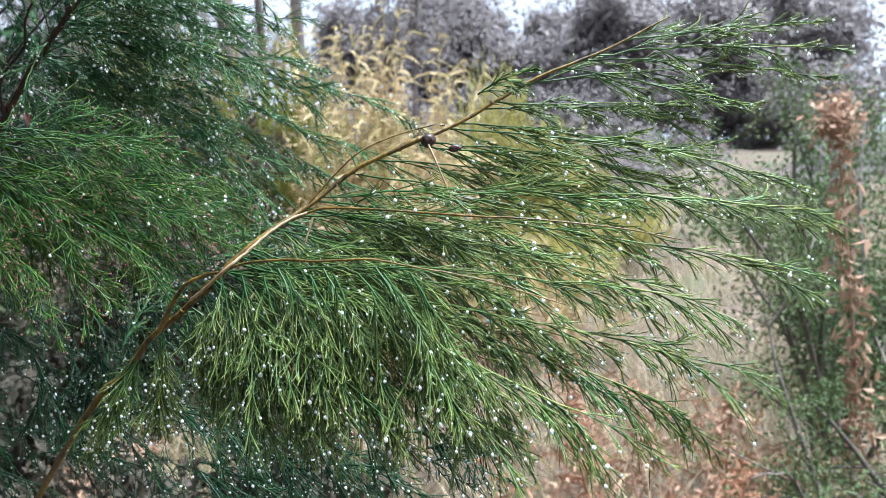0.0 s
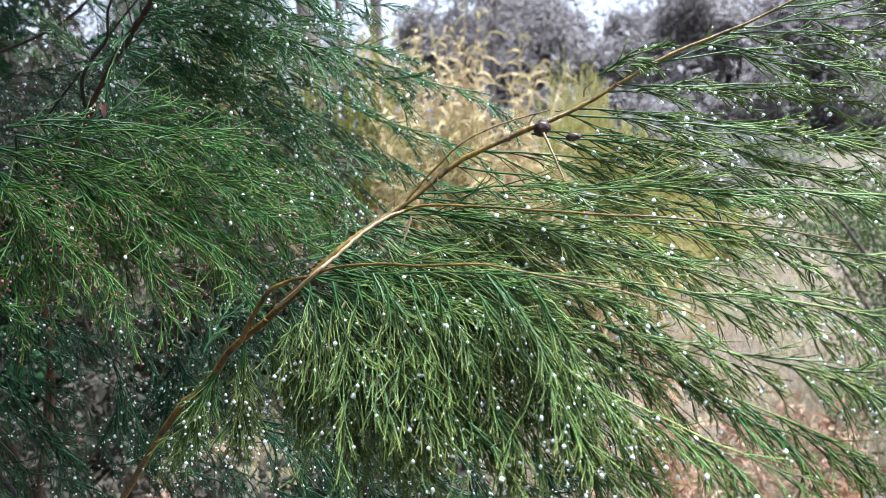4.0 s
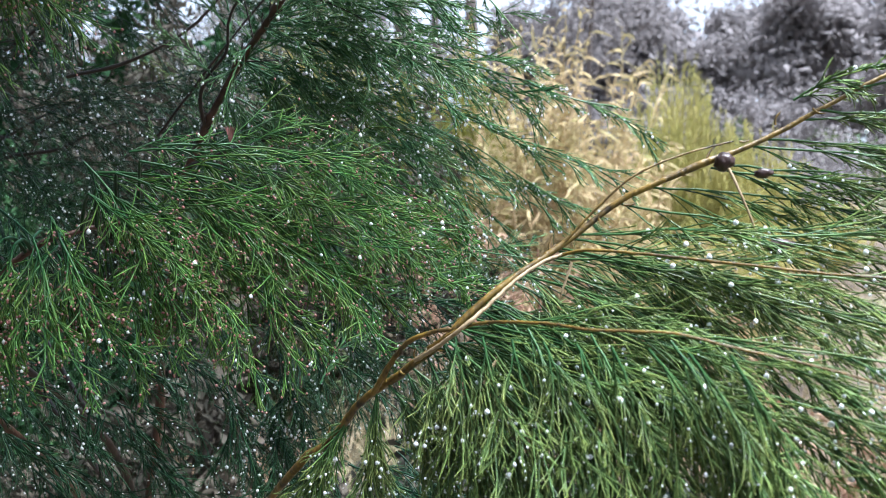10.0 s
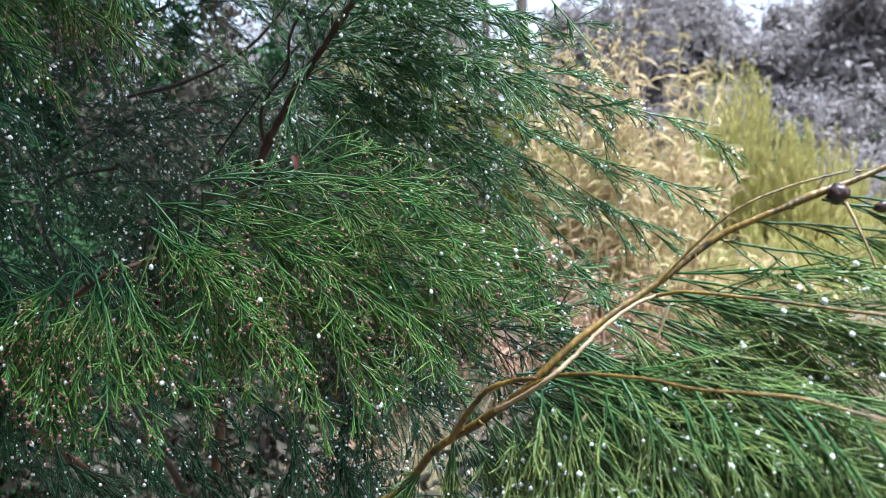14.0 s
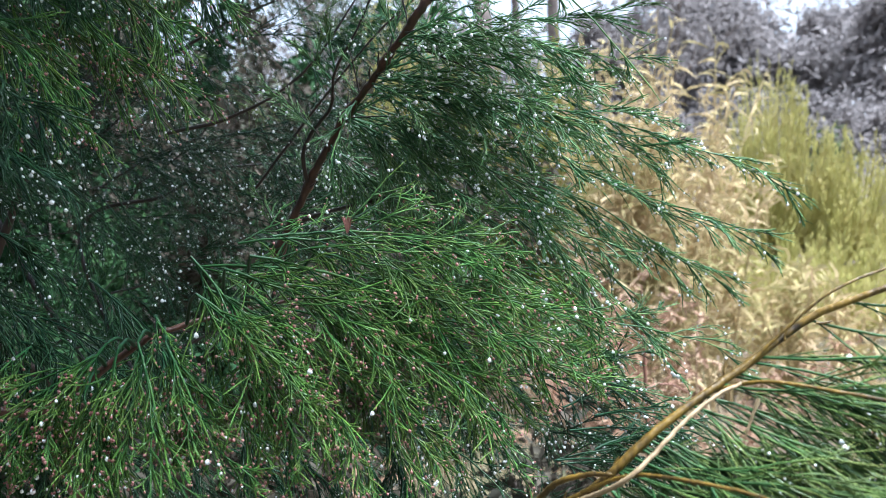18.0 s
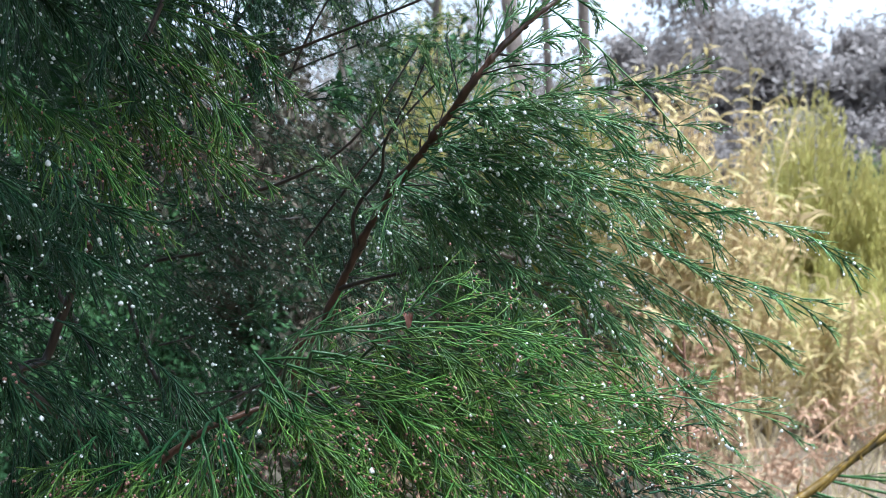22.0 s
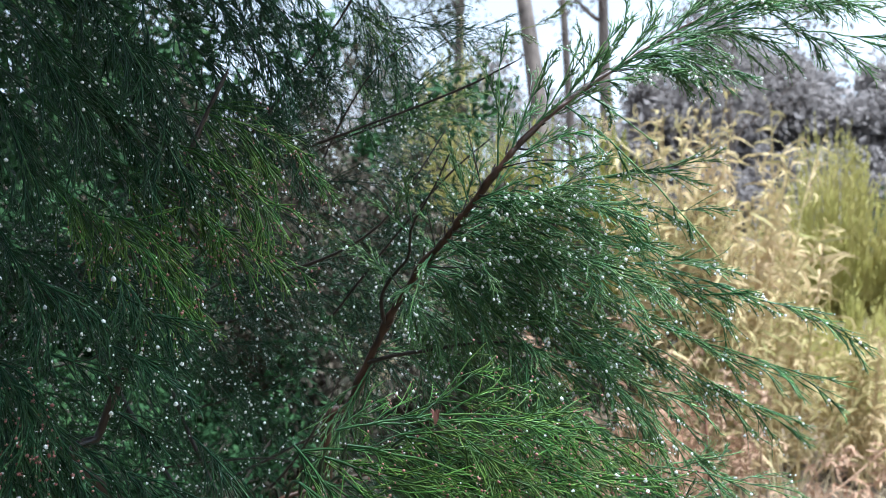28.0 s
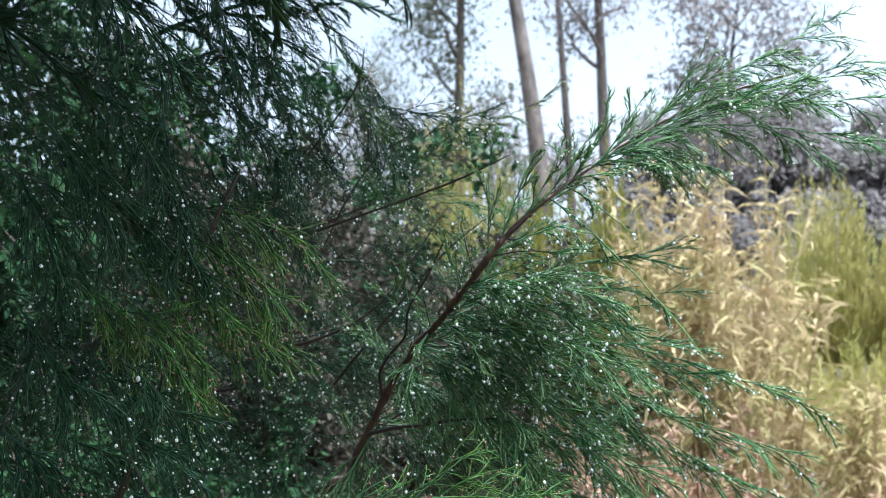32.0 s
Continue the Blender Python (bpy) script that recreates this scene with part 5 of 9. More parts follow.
spray(inner, (-0.386, 0.120, 1.735), (-0.331, 0.147, 1.681), shoots=17, reach=0.075, green=GREEN_SHADED, per=5, wet=0.06, droop=0.6, buds=False)
spray(inner, (-0.470, 0.267, 1.837), (-0.420, 0.287, 1.731), shoots=17, reach=0.075, green=GREEN_SHADED, per=5, wet=0.1, droop=0.6, buds=False)
spray(inner, (-0.525, 0.336, 1.715), (-0.455, 0.359, 1.636), shoots=17, reach=0.075, green=GREEN_SHADED, per=5, wet=0.1, droop=0.6, buds=False)
spray(inner, (-0.505, 0.346, 1.744), (-0.445, 0.385, 1.670), shoots=17, reach=0.075, green=GREEN_SHADED, per=5, wet=0.1, droop=0.6, buds=False)
spray(inner, (-0.533, 0.361, 1.633), (-0.466, 0.383, 1.551), shoots=17, reach=0.075, green=GREEN_SHADED, per=5, wet=0.1, droop=0.6, buds=False)
spray(inner, (-0.526, 0.384, 1.682), (-0.446, 0.413, 1.609), shoots=17, reach=0.075, green=GREEN_SHADED, per=5, wet=0.1, droop=0.6, buds=False)
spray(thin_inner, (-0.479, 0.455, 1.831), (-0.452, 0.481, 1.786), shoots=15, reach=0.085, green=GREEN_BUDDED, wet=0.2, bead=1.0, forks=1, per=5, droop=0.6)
spray(thin_inner, (-0.552, 0.592, 1.867), (-0.526, 0.619, 1.804), shoots=15, reach=0.085, green=GREEN_SHADED, wet=0.2, bead=1.0, forks=1, per=5, droop=0.6)
spray(thin_inner, (-0.432, 0.491, 1.734), (-0.402, 0.484, 1.679), shoots=15, reach=0.085, green=GREEN_SHADED, wet=0.2, bead=1.0, forks=1, per=5, droop=0.6)
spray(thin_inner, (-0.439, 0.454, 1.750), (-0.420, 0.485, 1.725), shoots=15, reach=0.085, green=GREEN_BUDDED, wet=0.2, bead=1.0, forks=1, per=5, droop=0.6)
spray(thin_inner, (-0.522, 0.615, 1.811), (-0.491, 0.642, 1.772), shoots=15, reach=0.085, green=GREEN_SHADED, wet=0.2, bead=1.0, forks=1, per=5, droop=0.6)
spray(thin_inner, (-0.609, 0.562, 1.748), (-0.557, 0.571, 1.706), shoots=15, reach=0.085, green=GREEN_SHADED, wet=0.2, bead=1.0, forks=1, per=5, droop=0.6)
spray(thin_inner, (-0.462, 0.477, 1.775), (-0.423, 0.485, 1.715), shoots=15, reach=0.085, green=GREEN_BUDDED, wet=0.2, bead=1.0, forks=1, per=5, droop=0.6)
spray(thin_inner, (-0.548, 0.501, 1.779), (-0.512, 0.511, 1.728), shoots=15, reach=0.085, green=GREEN_SHADED, wet=0.2, bead=1.0, forks=1, per=5, droop=0.6)
spray(thin_inner, (-0.565, 0.494, 1.879), (-0.540, 0.524, 1.836), shoots=15, reach=0.085, green=GREEN_SHADED, wet=0.2, bead=1.0, forks=1, per=5, droop=0.6)
spray(thin_inner, (-0.546, 0.586, 1.752), (-0.501, 0.572, 1.705), shoots=15, reach=0.085, green=GREEN_BUDDED, wet=0.2, bead=1.0, forks=1, per=5, droop=0.6)
spray(thin_inner, (-0.649, 0.596, 1.772), (-0.616, 0.624, 1.731), shoots=15, reach=0.085, green=GREEN_SHADED, wet=0.2, bead=1.0, forks=1, per=5, droop=0.6)
spray(thin_inner, (-0.599, 0.556, 1.760), (-0.558, 0.569, 1.701), shoots=15, reach=0.085, green=GREEN_SHADED, wet=0.2, bead=1.0, forks=1, per=5, droop=0.6)
spray(thin_inner, (-0.449, 0.512, 1.718), (-0.430, 0.534, 1.667), shoots=15, reach=0.085, green=GREEN_BUDDED, wet=0.2, bead=1.0, forks=1, per=5, droop=0.6)
spray(thin_inner, (-0.606, 0.637, 1.866), (-0.585, 0.661, 1.822), shoots=15, reach=0.085, green=GREEN_SHADED, wet=0.2, bead=1.0, forks=1, per=5, droop=0.6)
spray(thin_inner, (-0.526, 0.494, 1.731), (-0.504, 0.532, 1.691), shoots=15, reach=0.085, green=GREEN_SHADED, wet=0.2, bead=1.0, forks=1, per=5, droop=0.6)
spray(thin_inner, (-0.450, 0.499, 1.744), (-0.418, 0.490, 1.707), shoots=15, reach=0.085, green=GREEN_BUDDED, wet=0.2, bead=1.0, forks=1, per=5, droop=0.6)
spray(thin_inner, (-0.462, 0.492, 1.795), (-0.427, 0.496, 1.755), shoots=15, reach=0.085, green=GREEN_SHADED, wet=0.2, bead=1.0, forks=1, per=5, droop=0.6)
spray(thin_inner, (-0.492, 0.442, 1.755), (-0.465, 0.470, 1.710), shoots=15, reach=0.085, green=GREEN_SHADED, wet=0.2, bead=1.0, forks=1, per=5, droop=0.6)
spray(thin_inner, (-0.596, 0.644, 1.868), (-0.533, 0.637, 1.786), shoots=15, reach=0.085, green=GREEN_BUDDED, wet=0.2, bead=1.0, forks=1, per=5, droop=0.6)
spray(thin_inner, (-0.540, 0.585, 1.748), (-0.497, 0.581, 1.685), shoots=15, reach=0.085, green=GREEN_SHADED, wet=0.2, bead=1.0, forks=1, per=5, droop=0.6)
spray(thin_inner, (-0.433, 0.464, 1.733), (-0.403, 0.469, 1.685), shoots=15, reach=0.085, green=GREEN_SHADED, wet=0.2, bead=1.0, forks=1, per=5, droop=0.6)
spray(thin_inner, (-0.570, 0.653, 1.761), (-0.555, 0.688, 1.721), shoots=15, reach=0.085, green=GREEN_BUDDED, wet=0.2, bead=1.0, forks=1, per=5, droop=0.6)
spray(thin_inner, (-0.570, 0.637, 1.785), (-0.534, 0.638, 1.722), shoots=15, reach=0.085, green=GREEN_SHADED, wet=0.2, bead=1.0, forks=1, per=5, droop=0.6)
spray(thin_inner, (-0.451, 0.504, 1.761), (-0.416, 0.503, 1.708), shoots=15, reach=0.085, green=GREEN_SHADED, wet=0.2, bead=1.0, forks=1, per=5, droop=0.6)
spray(thin_inner, (-0.481, 0.429, 1.788), (-0.468, 0.458, 1.736), shoots=15, reach=0.085, green=GREEN_BUDDED, wet=0.2, bead=1.0, forks=1, per=5, droop=0.6)
spray(thin_inner, (-0.618, 0.564, 1.766), (-0.592, 0.595, 1.732), shoots=15, reach=0.085, green=GREEN_SHADED, wet=0.2, bead=1.0, forks=1, per=5, droop=0.6)
spray(thin_inner, (-0.527, 0.490, 1.744), (-0.515, 0.520, 1.711), shoots=15, reach=0.085, green=GREEN_SHADED, wet=0.2, bead=1.0, forks=1, per=5, droop=0.6)
spray(thin_inner, (-0.556, 0.535, 1.753), (-0.535, 0.547, 1.697), shoots=15, reach=0.085, green=GREEN_BUDDED, wet=0.2, bead=1.0, forks=1, per=5, droop=0.6)
spray(thin_inner, (-0.532, 0.471, 1.746), (-0.523, 0.491, 1.694), shoots=15, reach=0.085, green=GREEN_SHADED, wet=0.2, bead=1.0, forks=1, per=5, droop=0.6)
spray(thin_inner, (-0.535, 0.533, 1.881), (-0.503, 0.548, 1.822), shoots=15, reach=0.085, green=GREEN_SHADED, wet=0.2, bead=1.0, forks=1, per=5, droop=0.6)
spray(level_inner, (-0.559, 0.709, 1.587), (-0.532, 0.736, 1.563), shoots=14, reach=0.10, green=GREEN, wet=0.3, bead=1.2, forks=1, per=4, droop=0.5)
spray(level_inner, (-0.567, 0.806, 1.556), (-0.506, 0.818, 1.542), shoots=14, reach=0.10, green=GREEN_SHADED, wet=0.3, bead=1.2, forks=1, per=4, droop=0.5)
spray(level_inner, (-0.845, 0.875, 1.597), (-0.771, 0.890, 1.548), shoots=14, reach=0.10, green=GREEN_SHADED, wet=0.3, bead=1.2, forks=1, per=4, droop=0.5)
spray(level_inner, (-0.548, 0.785, 1.660), (-0.493, 0.776, 1.612), shoots=14, reach=0.10, green=GREEN, wet=0.3, bead=1.2, forks=1, per=4, droop=0.5)
spray(level_inner, (-0.775, 0.843, 1.813), (-0.714, 0.846, 1.754), shoots=14, reach=0.10, green=GREEN_SHADED, wet=0.3, bead=1.2, forks=1, per=4, droop=0.5)
spray(level_inner, (-0.641, 0.946, 1.663), (-0.576, 0.991, 1.612), shoots=14, reach=0.10, green=GREEN_SHADED, wet=0.3, bead=1.2, forks=1, per=4, droop=0.5)
spray(level_inner, (-0.627, 0.981, 1.570), (-0.589, 1.021, 1.520), shoots=14, reach=0.10, green=GREEN, wet=0.3, bead=1.2, forks=1, per=4, droop=0.5)
spray(level_inner, (-0.746, 0.883, 1.785), (-0.708, 0.932, 1.757), shoots=14, reach=0.10, green=GREEN_SHADED, wet=0.3, bead=1.2, forks=1, per=4, droop=0.5)
spray(level_inner, (-0.674, 0.839, 1.735), (-0.626, 0.872, 1.716), shoots=14, reach=0.10, green=GREEN_SHADED, wet=0.3, bead=1.2, forks=1, per=4, droop=0.5)
spray(level_inner, (-0.603, 0.928, 1.752), (-0.527, 0.926, 1.710), shoots=14, reach=0.10, green=GREEN, wet=0.3, bead=1.2, forks=1, per=4, droop=0.5)
spray(level_inner, (-0.558, 0.730, 1.691), (-0.487, 0.724, 1.665), shoots=14, reach=0.10, green=GREEN_SHADED, wet=0.3, bead=1.2, forks=1, per=4, droop=0.5)
spray(level_inner, (-0.531, 0.773, 1.525), (-0.495, 0.805, 1.497), shoots=14, reach=0.10, green=GREEN_SHADED, wet=0.3, bead=1.2, forks=1, per=4, droop=0.5)
spray(level_inner, (-0.684, 0.657, 1.607), (-0.645, 0.707, 1.587), shoots=14, reach=0.10, green=GREEN, wet=0.3, bead=1.2, forks=1, per=4, droop=0.5)
spray(level_inner, (-0.551, 0.653, 1.592), (-0.511, 0.655, 1.573), shoots=14, reach=0.10, green=GREEN_SHADED, wet=0.3, bead=1.2, forks=1, per=4, droop=0.5)
spray(level_inner, (-0.615, 0.636, 1.660), (-0.583, 0.673, 1.621), shoots=14, reach=0.10, green=GREEN_SHADED, wet=0.3, bead=1.2, forks=1, per=4, droop=0.5)
spray(level_inner, (-0.658, 0.872, 1.536), (-0.581, 0.861, 1.505), shoots=14, reach=0.10, green=GREEN, wet=0.3, bead=1.2, forks=1, per=4, droop=0.5)
spray(level_inner, (-0.609, 0.928, 1.570), (-0.565, 0.988, 1.524), shoots=14, reach=0.10, green=GREEN_SHADED, wet=0.3, bead=1.2, forks=1, per=4, droop=0.5)
spray(level_inner, (-0.465, 0.692, 1.569), (-0.411, 0.709, 1.541), shoots=14, reach=0.10, green=GREEN_SHADED, wet=0.3, bead=1.2, forks=1, per=4, droop=0.5)
spray(level_inner, (-0.557, 0.645, 1.683), (-0.496, 0.637, 1.646), shoots=14, reach=0.10, green=GREEN, wet=0.3, bead=1.2, forks=1, per=4, droop=0.5)
spray(level_inner, (-0.610, 0.952, 1.559), (-0.550, 0.969, 1.531), shoots=14, reach=0.10, green=GREEN_SHADED, wet=0.3, bead=1.2, forks=1, per=4, droop=0.5)
spray(level_inner, (-0.759, 0.892, 1.551), (-0.687, 0.921, 1.516), shoots=14, reach=0.10, green=GREEN_SHADED, wet=0.3, bead=1.2, forks=1, per=4, droop=0.5)
spray(level_inner, (-0.544, 0.712, 1.684), (-0.477, 0.719, 1.661), shoots=14, reach=0.10, green=GREEN, wet=0.3, bead=1.2, forks=1, per=4, droop=0.5)
spray(level_inner, (-0.633, 0.795, 1.777), (-0.574, 0.778, 1.722), shoots=14, reach=0.10, green=GREEN_SHADED, wet=0.3, bead=1.2, forks=1, per=4, droop=0.5)
spray(level_inner, (-0.624, 0.907, 1.754), (-0.546, 0.905, 1.692), shoots=14, reach=0.10, green=GREEN_SHADED, wet=0.3, bead=1.2, forks=1, per=4, droop=0.5)
spray(level_inner, (-0.502, 0.803, 1.635), (-0.455, 0.782, 1.602), shoots=14, reach=0.10, green=GREEN, wet=0.3, bead=1.2, forks=1, per=4, droop=0.5)
spray(level_inner, (-0.683, 0.879, 1.543), (-0.644, 0.938, 1.532), shoots=14, reach=0.10, green=GREEN_SHADED, wet=0.3, bead=1.2, forks=1, per=4, droop=0.5)
spray(thin_inner, (-0.695, 0.460, 1.209), (-0.669, 0.481, 1.175), shoots=14, reach=0.10, green=GREEN_SHADED, wet=0.06, forks=1, per=4, droop=0.5)
spray(level_inner, (-0.549, 0.470, 1.241), (-0.526, 0.492, 1.216), shoots=14, reach=0.10, green=GREEN_SHADED, wet=0.06, forks=1, per=4, droop=0.5)
spray(level_inner, (-0.704, 0.596, 1.281), (-0.660, 0.610, 1.240), shoots=14, reach=0.10, green=GREEN_SHADED, wet=0.06, forks=1, per=4, droop=0.5)
spray(thin_inner, (-0.591, 0.669, 1.272), (-0.550, 0.683, 1.252), shoots=14, reach=0.10, green=GREEN_SHADED, wet=0.06, forks=1, per=4, droop=0.5)
spray(level_inner, (-0.436, 0.548, 1.230), (-0.411, 0.579, 1.190), shoots=14, reach=0.10, green=GREEN_SHADED, wet=0.06, forks=1, per=4, droop=0.5)
spray(thin_inner, (-0.702, 0.766, 1.255), (-0.623, 0.752, 1.243), shoots=14, reach=0.10, green=GREEN_SHADED, wet=0.06, forks=1, per=4, droop=0.5)
spray(level_inner, (-0.690, 0.466, 1.204), (-0.641, 0.479, 1.191), shoots=14, reach=0.10, green=GREEN_SHADED, wet=0.06, forks=1, per=4, droop=0.5)
spray(thin_inner, (-0.552, 0.463, 1.313), (-0.489, 0.457, 1.279), shoots=14, reach=0.10, green=GREEN_SHADED, wet=0.06, forks=1, per=4, droop=0.5)
spray(level_inner, (-0.532, 0.547, 1.287), (-0.486, 0.569, 1.262), shoots=14, reach=0.10, green=GREEN_SHADED, wet=0.06, forks=1, per=4, droop=0.5)
spray(level_inner, (-0.861, 0.653, 1.257), (-0.810, 0.676, 1.202), shoots=14, reach=0.10, green=GREEN_SHADED, wet=0.06, forks=1, per=4, droop=0.5)
spray(thin_inner, (-0.450, 0.571, 1.267), (-0.432, 0.602, 1.240), shoots=14, reach=0.10, green=GREEN_SHADED, wet=0.06, forks=1, per=4, droop=0.5)
spray(level_inner, (-0.615, 0.460, 1.247), (-0.591, 0.469, 1.220), shoots=14, reach=0.10, green=GREEN_SHADED, wet=0.06, forks=1, per=4, droop=0.5)
spray(level_inner, (-0.668, 0.474, 1.198), (-0.619, 0.461, 1.175), shoots=14, reach=0.10, green=GREEN_SHADED, wet=0.06, forks=1, per=4, droop=0.5)
spray(level_inner, (-0.761, 0.597, 1.261), (-0.680, 0.583, 1.248), shoots=14, reach=0.10, green=GREEN_SHADED, wet=0.06, forks=1, per=4, droop=0.5)
spray(thin_inner, (-0.672, 0.517, 1.187), (-0.634, 0.537, 1.172), shoots=14, reach=0.10, green=GREEN_SHADED, wet=0.06, forks=1, per=4, droop=0.5)
spray(level_inner, (-0.844, 0.623, 1.247), (-0.778, 0.620, 1.212), shoots=14, reach=0.10, green=GREEN_SHADED, wet=0.06, forks=1, per=4, droop=0.5)
spray(thin_inner, (-0.725, 0.416, 1.539), (-0.700, 0.446, 1.496), shoots=14, reach=0.10, green=GREEN_SHADED, wet=0.10, forks=1, per=4, droop=0.5)
spray(level_inner, (-0.801, 0.443, 1.417), (-0.755, 0.469, 1.386), shoots=14, reach=0.10, green=GREEN_SHADED, wet=0.10, forks=1, per=4, droop=0.5)
spray(thin_inner, (-0.879, 0.412, 1.400), (-0.795, 0.415, 1.373), shoots=14, reach=0.10, green=GREEN_SHADED, wet=0.10, forks=1, per=4, droop=0.5)
spray(level_inner, (-0.922, 0.411, 1.413), (-0.847, 0.426, 1.372), shoots=14, reach=0.10, green=GREEN_SHADED, wet=0.10, forks=1, per=4, droop=0.5)
spray(thin_inner, (-0.742, 0.519, 1.457), (-0.695, 0.537, 1.435), shoots=14, reach=0.10, green=GREEN_SHADED, wet=0.10, forks=1, per=4, droop=0.5)
spray(level_inner, (-0.720, 0.364, 1.530), (-0.662, 0.365, 1.511), shoots=14, reach=0.10, green=GREEN_SHADED, wet=0.10, forks=1, per=4, droop=0.5)
spray(thin_inner, (-0.671, 0.402, 1.524), (-0.623, 0.421, 1.490), shoots=14, reach=0.10, green=GREEN_SHADED, wet=0.10, forks=1, per=4, droop=0.5)
spray(level_inner, (-0.719, 0.334, 1.441), (-0.708, 0.369, 1.416), shoots=14, reach=0.10, green=GREEN_SHADED, wet=0.10, forks=1, per=4, droop=0.5)
spray(thin_inner, (-0.821, 0.390, 1.468), (-0.813, 0.418, 1.448), shoots=14, reach=0.10, green=GREEN_SHADED, wet=0.10, forks=1, per=4, droop=0.5)
spray(level_inner, (-0.619, 0.352, 1.548), (-0.583, 0.382, 1.520), shoots=14, reach=0.10, green=GREEN_SHADED, wet=0.10, forks=1, per=4, droop=0.5)
spray(thin_inner, (-0.692, 0.443, 1.534), (-0.627, 0.454, 1.516), shoots=14, reach=0.10, green=GREEN_SHADED, wet=0.10, forks=1, per=4, droop=0.5)
spray(level_inner, (-0.700, 0.460, 1.426), (-0.658, 0.465, 1.389), shoots=14, reach=0.10, green=GREEN_SHADED, wet=0.10, forks=1, per=4, droop=0.5)
spray(thin_inner, (-0.615, 0.346, 1.538), (-0.569, 0.359, 1.516), shoots=14, reach=0.10, green=GREEN_SHADED, wet=0.10, forks=1, per=4, droop=0.5)
spray(level_inner, (-0.771, 0.392, 1.494), (-0.734, 0.419, 1.479), shoots=14, reach=0.10, green=GREEN_SHADED, wet=0.10, forks=1, per=4, droop=0.5)
spray(thin_inner, (-0.708, 0.362, 1.432), (-0.676, 0.388, 1.414), shoots=14, reach=0.10, green=GREEN_SHADED, wet=0.10, forks=1, per=4, droop=0.5)
spray(level_inner, (-0.733, 0.419, 1.481), (-0.658, 0.424, 1.459), shoots=14, reach=0.10, green=GREEN_SHADED, wet=0.10, forks=1, per=4, droop=0.5)
spray(thin_inner, (-0.925, 0.462, 1.589), (-0.874, 0.494, 1.568), shoots=14, reach=0.10, green=GREEN_SHADED, wet=0.10, forks=1, per=4, droop=0.5)
spray(level_inner, (-0.793, 0.366, 1.427), (-0.738, 0.361, 1.400), shoots=14, reach=0.10, green=GREEN_SHADED, wet=0.10, forks=1, per=4, droop=0.5)
spray(thin_inner, (-0.728, 0.487, 1.402), (-0.667, 0.480, 1.370), shoots=14, reach=0.10, green=GREEN_SHADED, wet=0.10, forks=1, per=4, droop=0.5)
spray(level_inner, (-0.693, 0.269, 1.535), (-0.666, 0.300, 1.506), shoots=14, reach=0.10, green=GREEN_SHADED, wet=0.10, forks=1, per=4, droop=0.5)
spray(thin_inner, (-0.667, 0.365, 1.551), (-0.633, 0.389, 1.515), shoots=14, reach=0.10, green=GREEN_SHADED, wet=0.10, forks=1, per=4, droop=0.5)
spray(level_inner, (-0.777, 0.372, 1.441), (-0.743, 0.399, 1.401), shoots=14, reach=0.10, green=GREEN_SHADED, wet=0.10, forks=1, per=4, droop=0.5)
spray(thin_inner, (-0.725, 0.405, 1.342), (-0.687, 0.417, 1.308), shoots=14, reach=0.10, green=GREEN_SHADED, wet=0.06, forks=1, per=4, droop=0.5)
spray(level_inner, (-0.770, 0.362, 1.314), (-0.757, 0.379, 1.285), shoots=14, reach=0.10, green=GREEN_SHADED, wet=0.06, forks=1, per=4, droop=0.5)
spray(thin_inner, (-0.861, 0.433, 1.345), (-0.811, 0.434, 1.317), shoots=14, reach=0.10, green=GREEN_SHADED, wet=0.06, forks=1, per=4, droop=0.5)
spray(level_inner, (-0.785, 0.501, 1.333), (-0.721, 0.490, 1.303), shoots=14, reach=0.10, green=GREEN_SHADED, wet=0.06, forks=1, per=4, droop=0.5)
spray(thin_inner, (-0.702, 0.368, 1.405), (-0.654, 0.361, 1.385), shoots=14, reach=0.10, green=GREEN_SHADED, wet=0.06, forks=1, per=4, droop=0.5)
spray(level_inner, (-0.937, 0.479, 1.335), (-0.901, 0.495, 1.299), shoots=14, reach=0.10, green=GREEN_SHADED, wet=0.06, forks=1, per=4, droop=0.5)
spray(thin_inner, (-0.881, 0.637, 1.252), (-0.822, 0.643, 1.208), shoots=14, reach=0.10, green=GREEN_SHADED, wet=0.06, forks=1, per=4, droop=0.5)
spray(level_inner, (-0.694, 0.349, 1.363), (-0.659, 0.368, 1.351), shoots=14, reach=0.10, green=GREEN_SHADED, wet=0.06, forks=1, per=4, droop=0.5)
spray(thin_inner, (-0.807, 0.379, 1.354), (-0.749, 0.393, 1.337), shoots=14, reach=0.10, green=GREEN_SHADED, wet=0.06, forks=1, per=4, droop=0.5)
spray(level_inner, (-0.890, 0.489, 1.378), (-0.836, 0.494, 1.358), shoots=14, reach=0.10, green=GREEN_SHADED, wet=0.06, forks=1, per=4, droop=0.5)
spray(thin_inner, (-0.742, 0.402, 1.307), (-0.715, 0.413, 1.288), shoots=14, reach=0.10, green=GREEN_SHADED, wet=0.06, forks=1, per=4, droop=0.5)
spray(level_inner, (-0.807, 0.419, 1.401), (-0.751, 0.438, 1.362), shoots=14, reach=0.10, green=GREEN_SHADED, wet=0.06, forks=1, per=4, droop=0.5)
spray(thin_inner, (-0.881, 0.505, 1.369), (-0.836, 0.531, 1.346), shoots=14, reach=0.10, green=GREEN_SHADED, wet=0.06, forks=1, per=4, droop=0.5)
spray(level_inner, (-0.811, 0.391, 1.372), (-0.764, 0.410, 1.342), shoots=14, reach=0.10, green=GREEN_SHADED, wet=0.06, forks=1, per=4, droop=0.5)
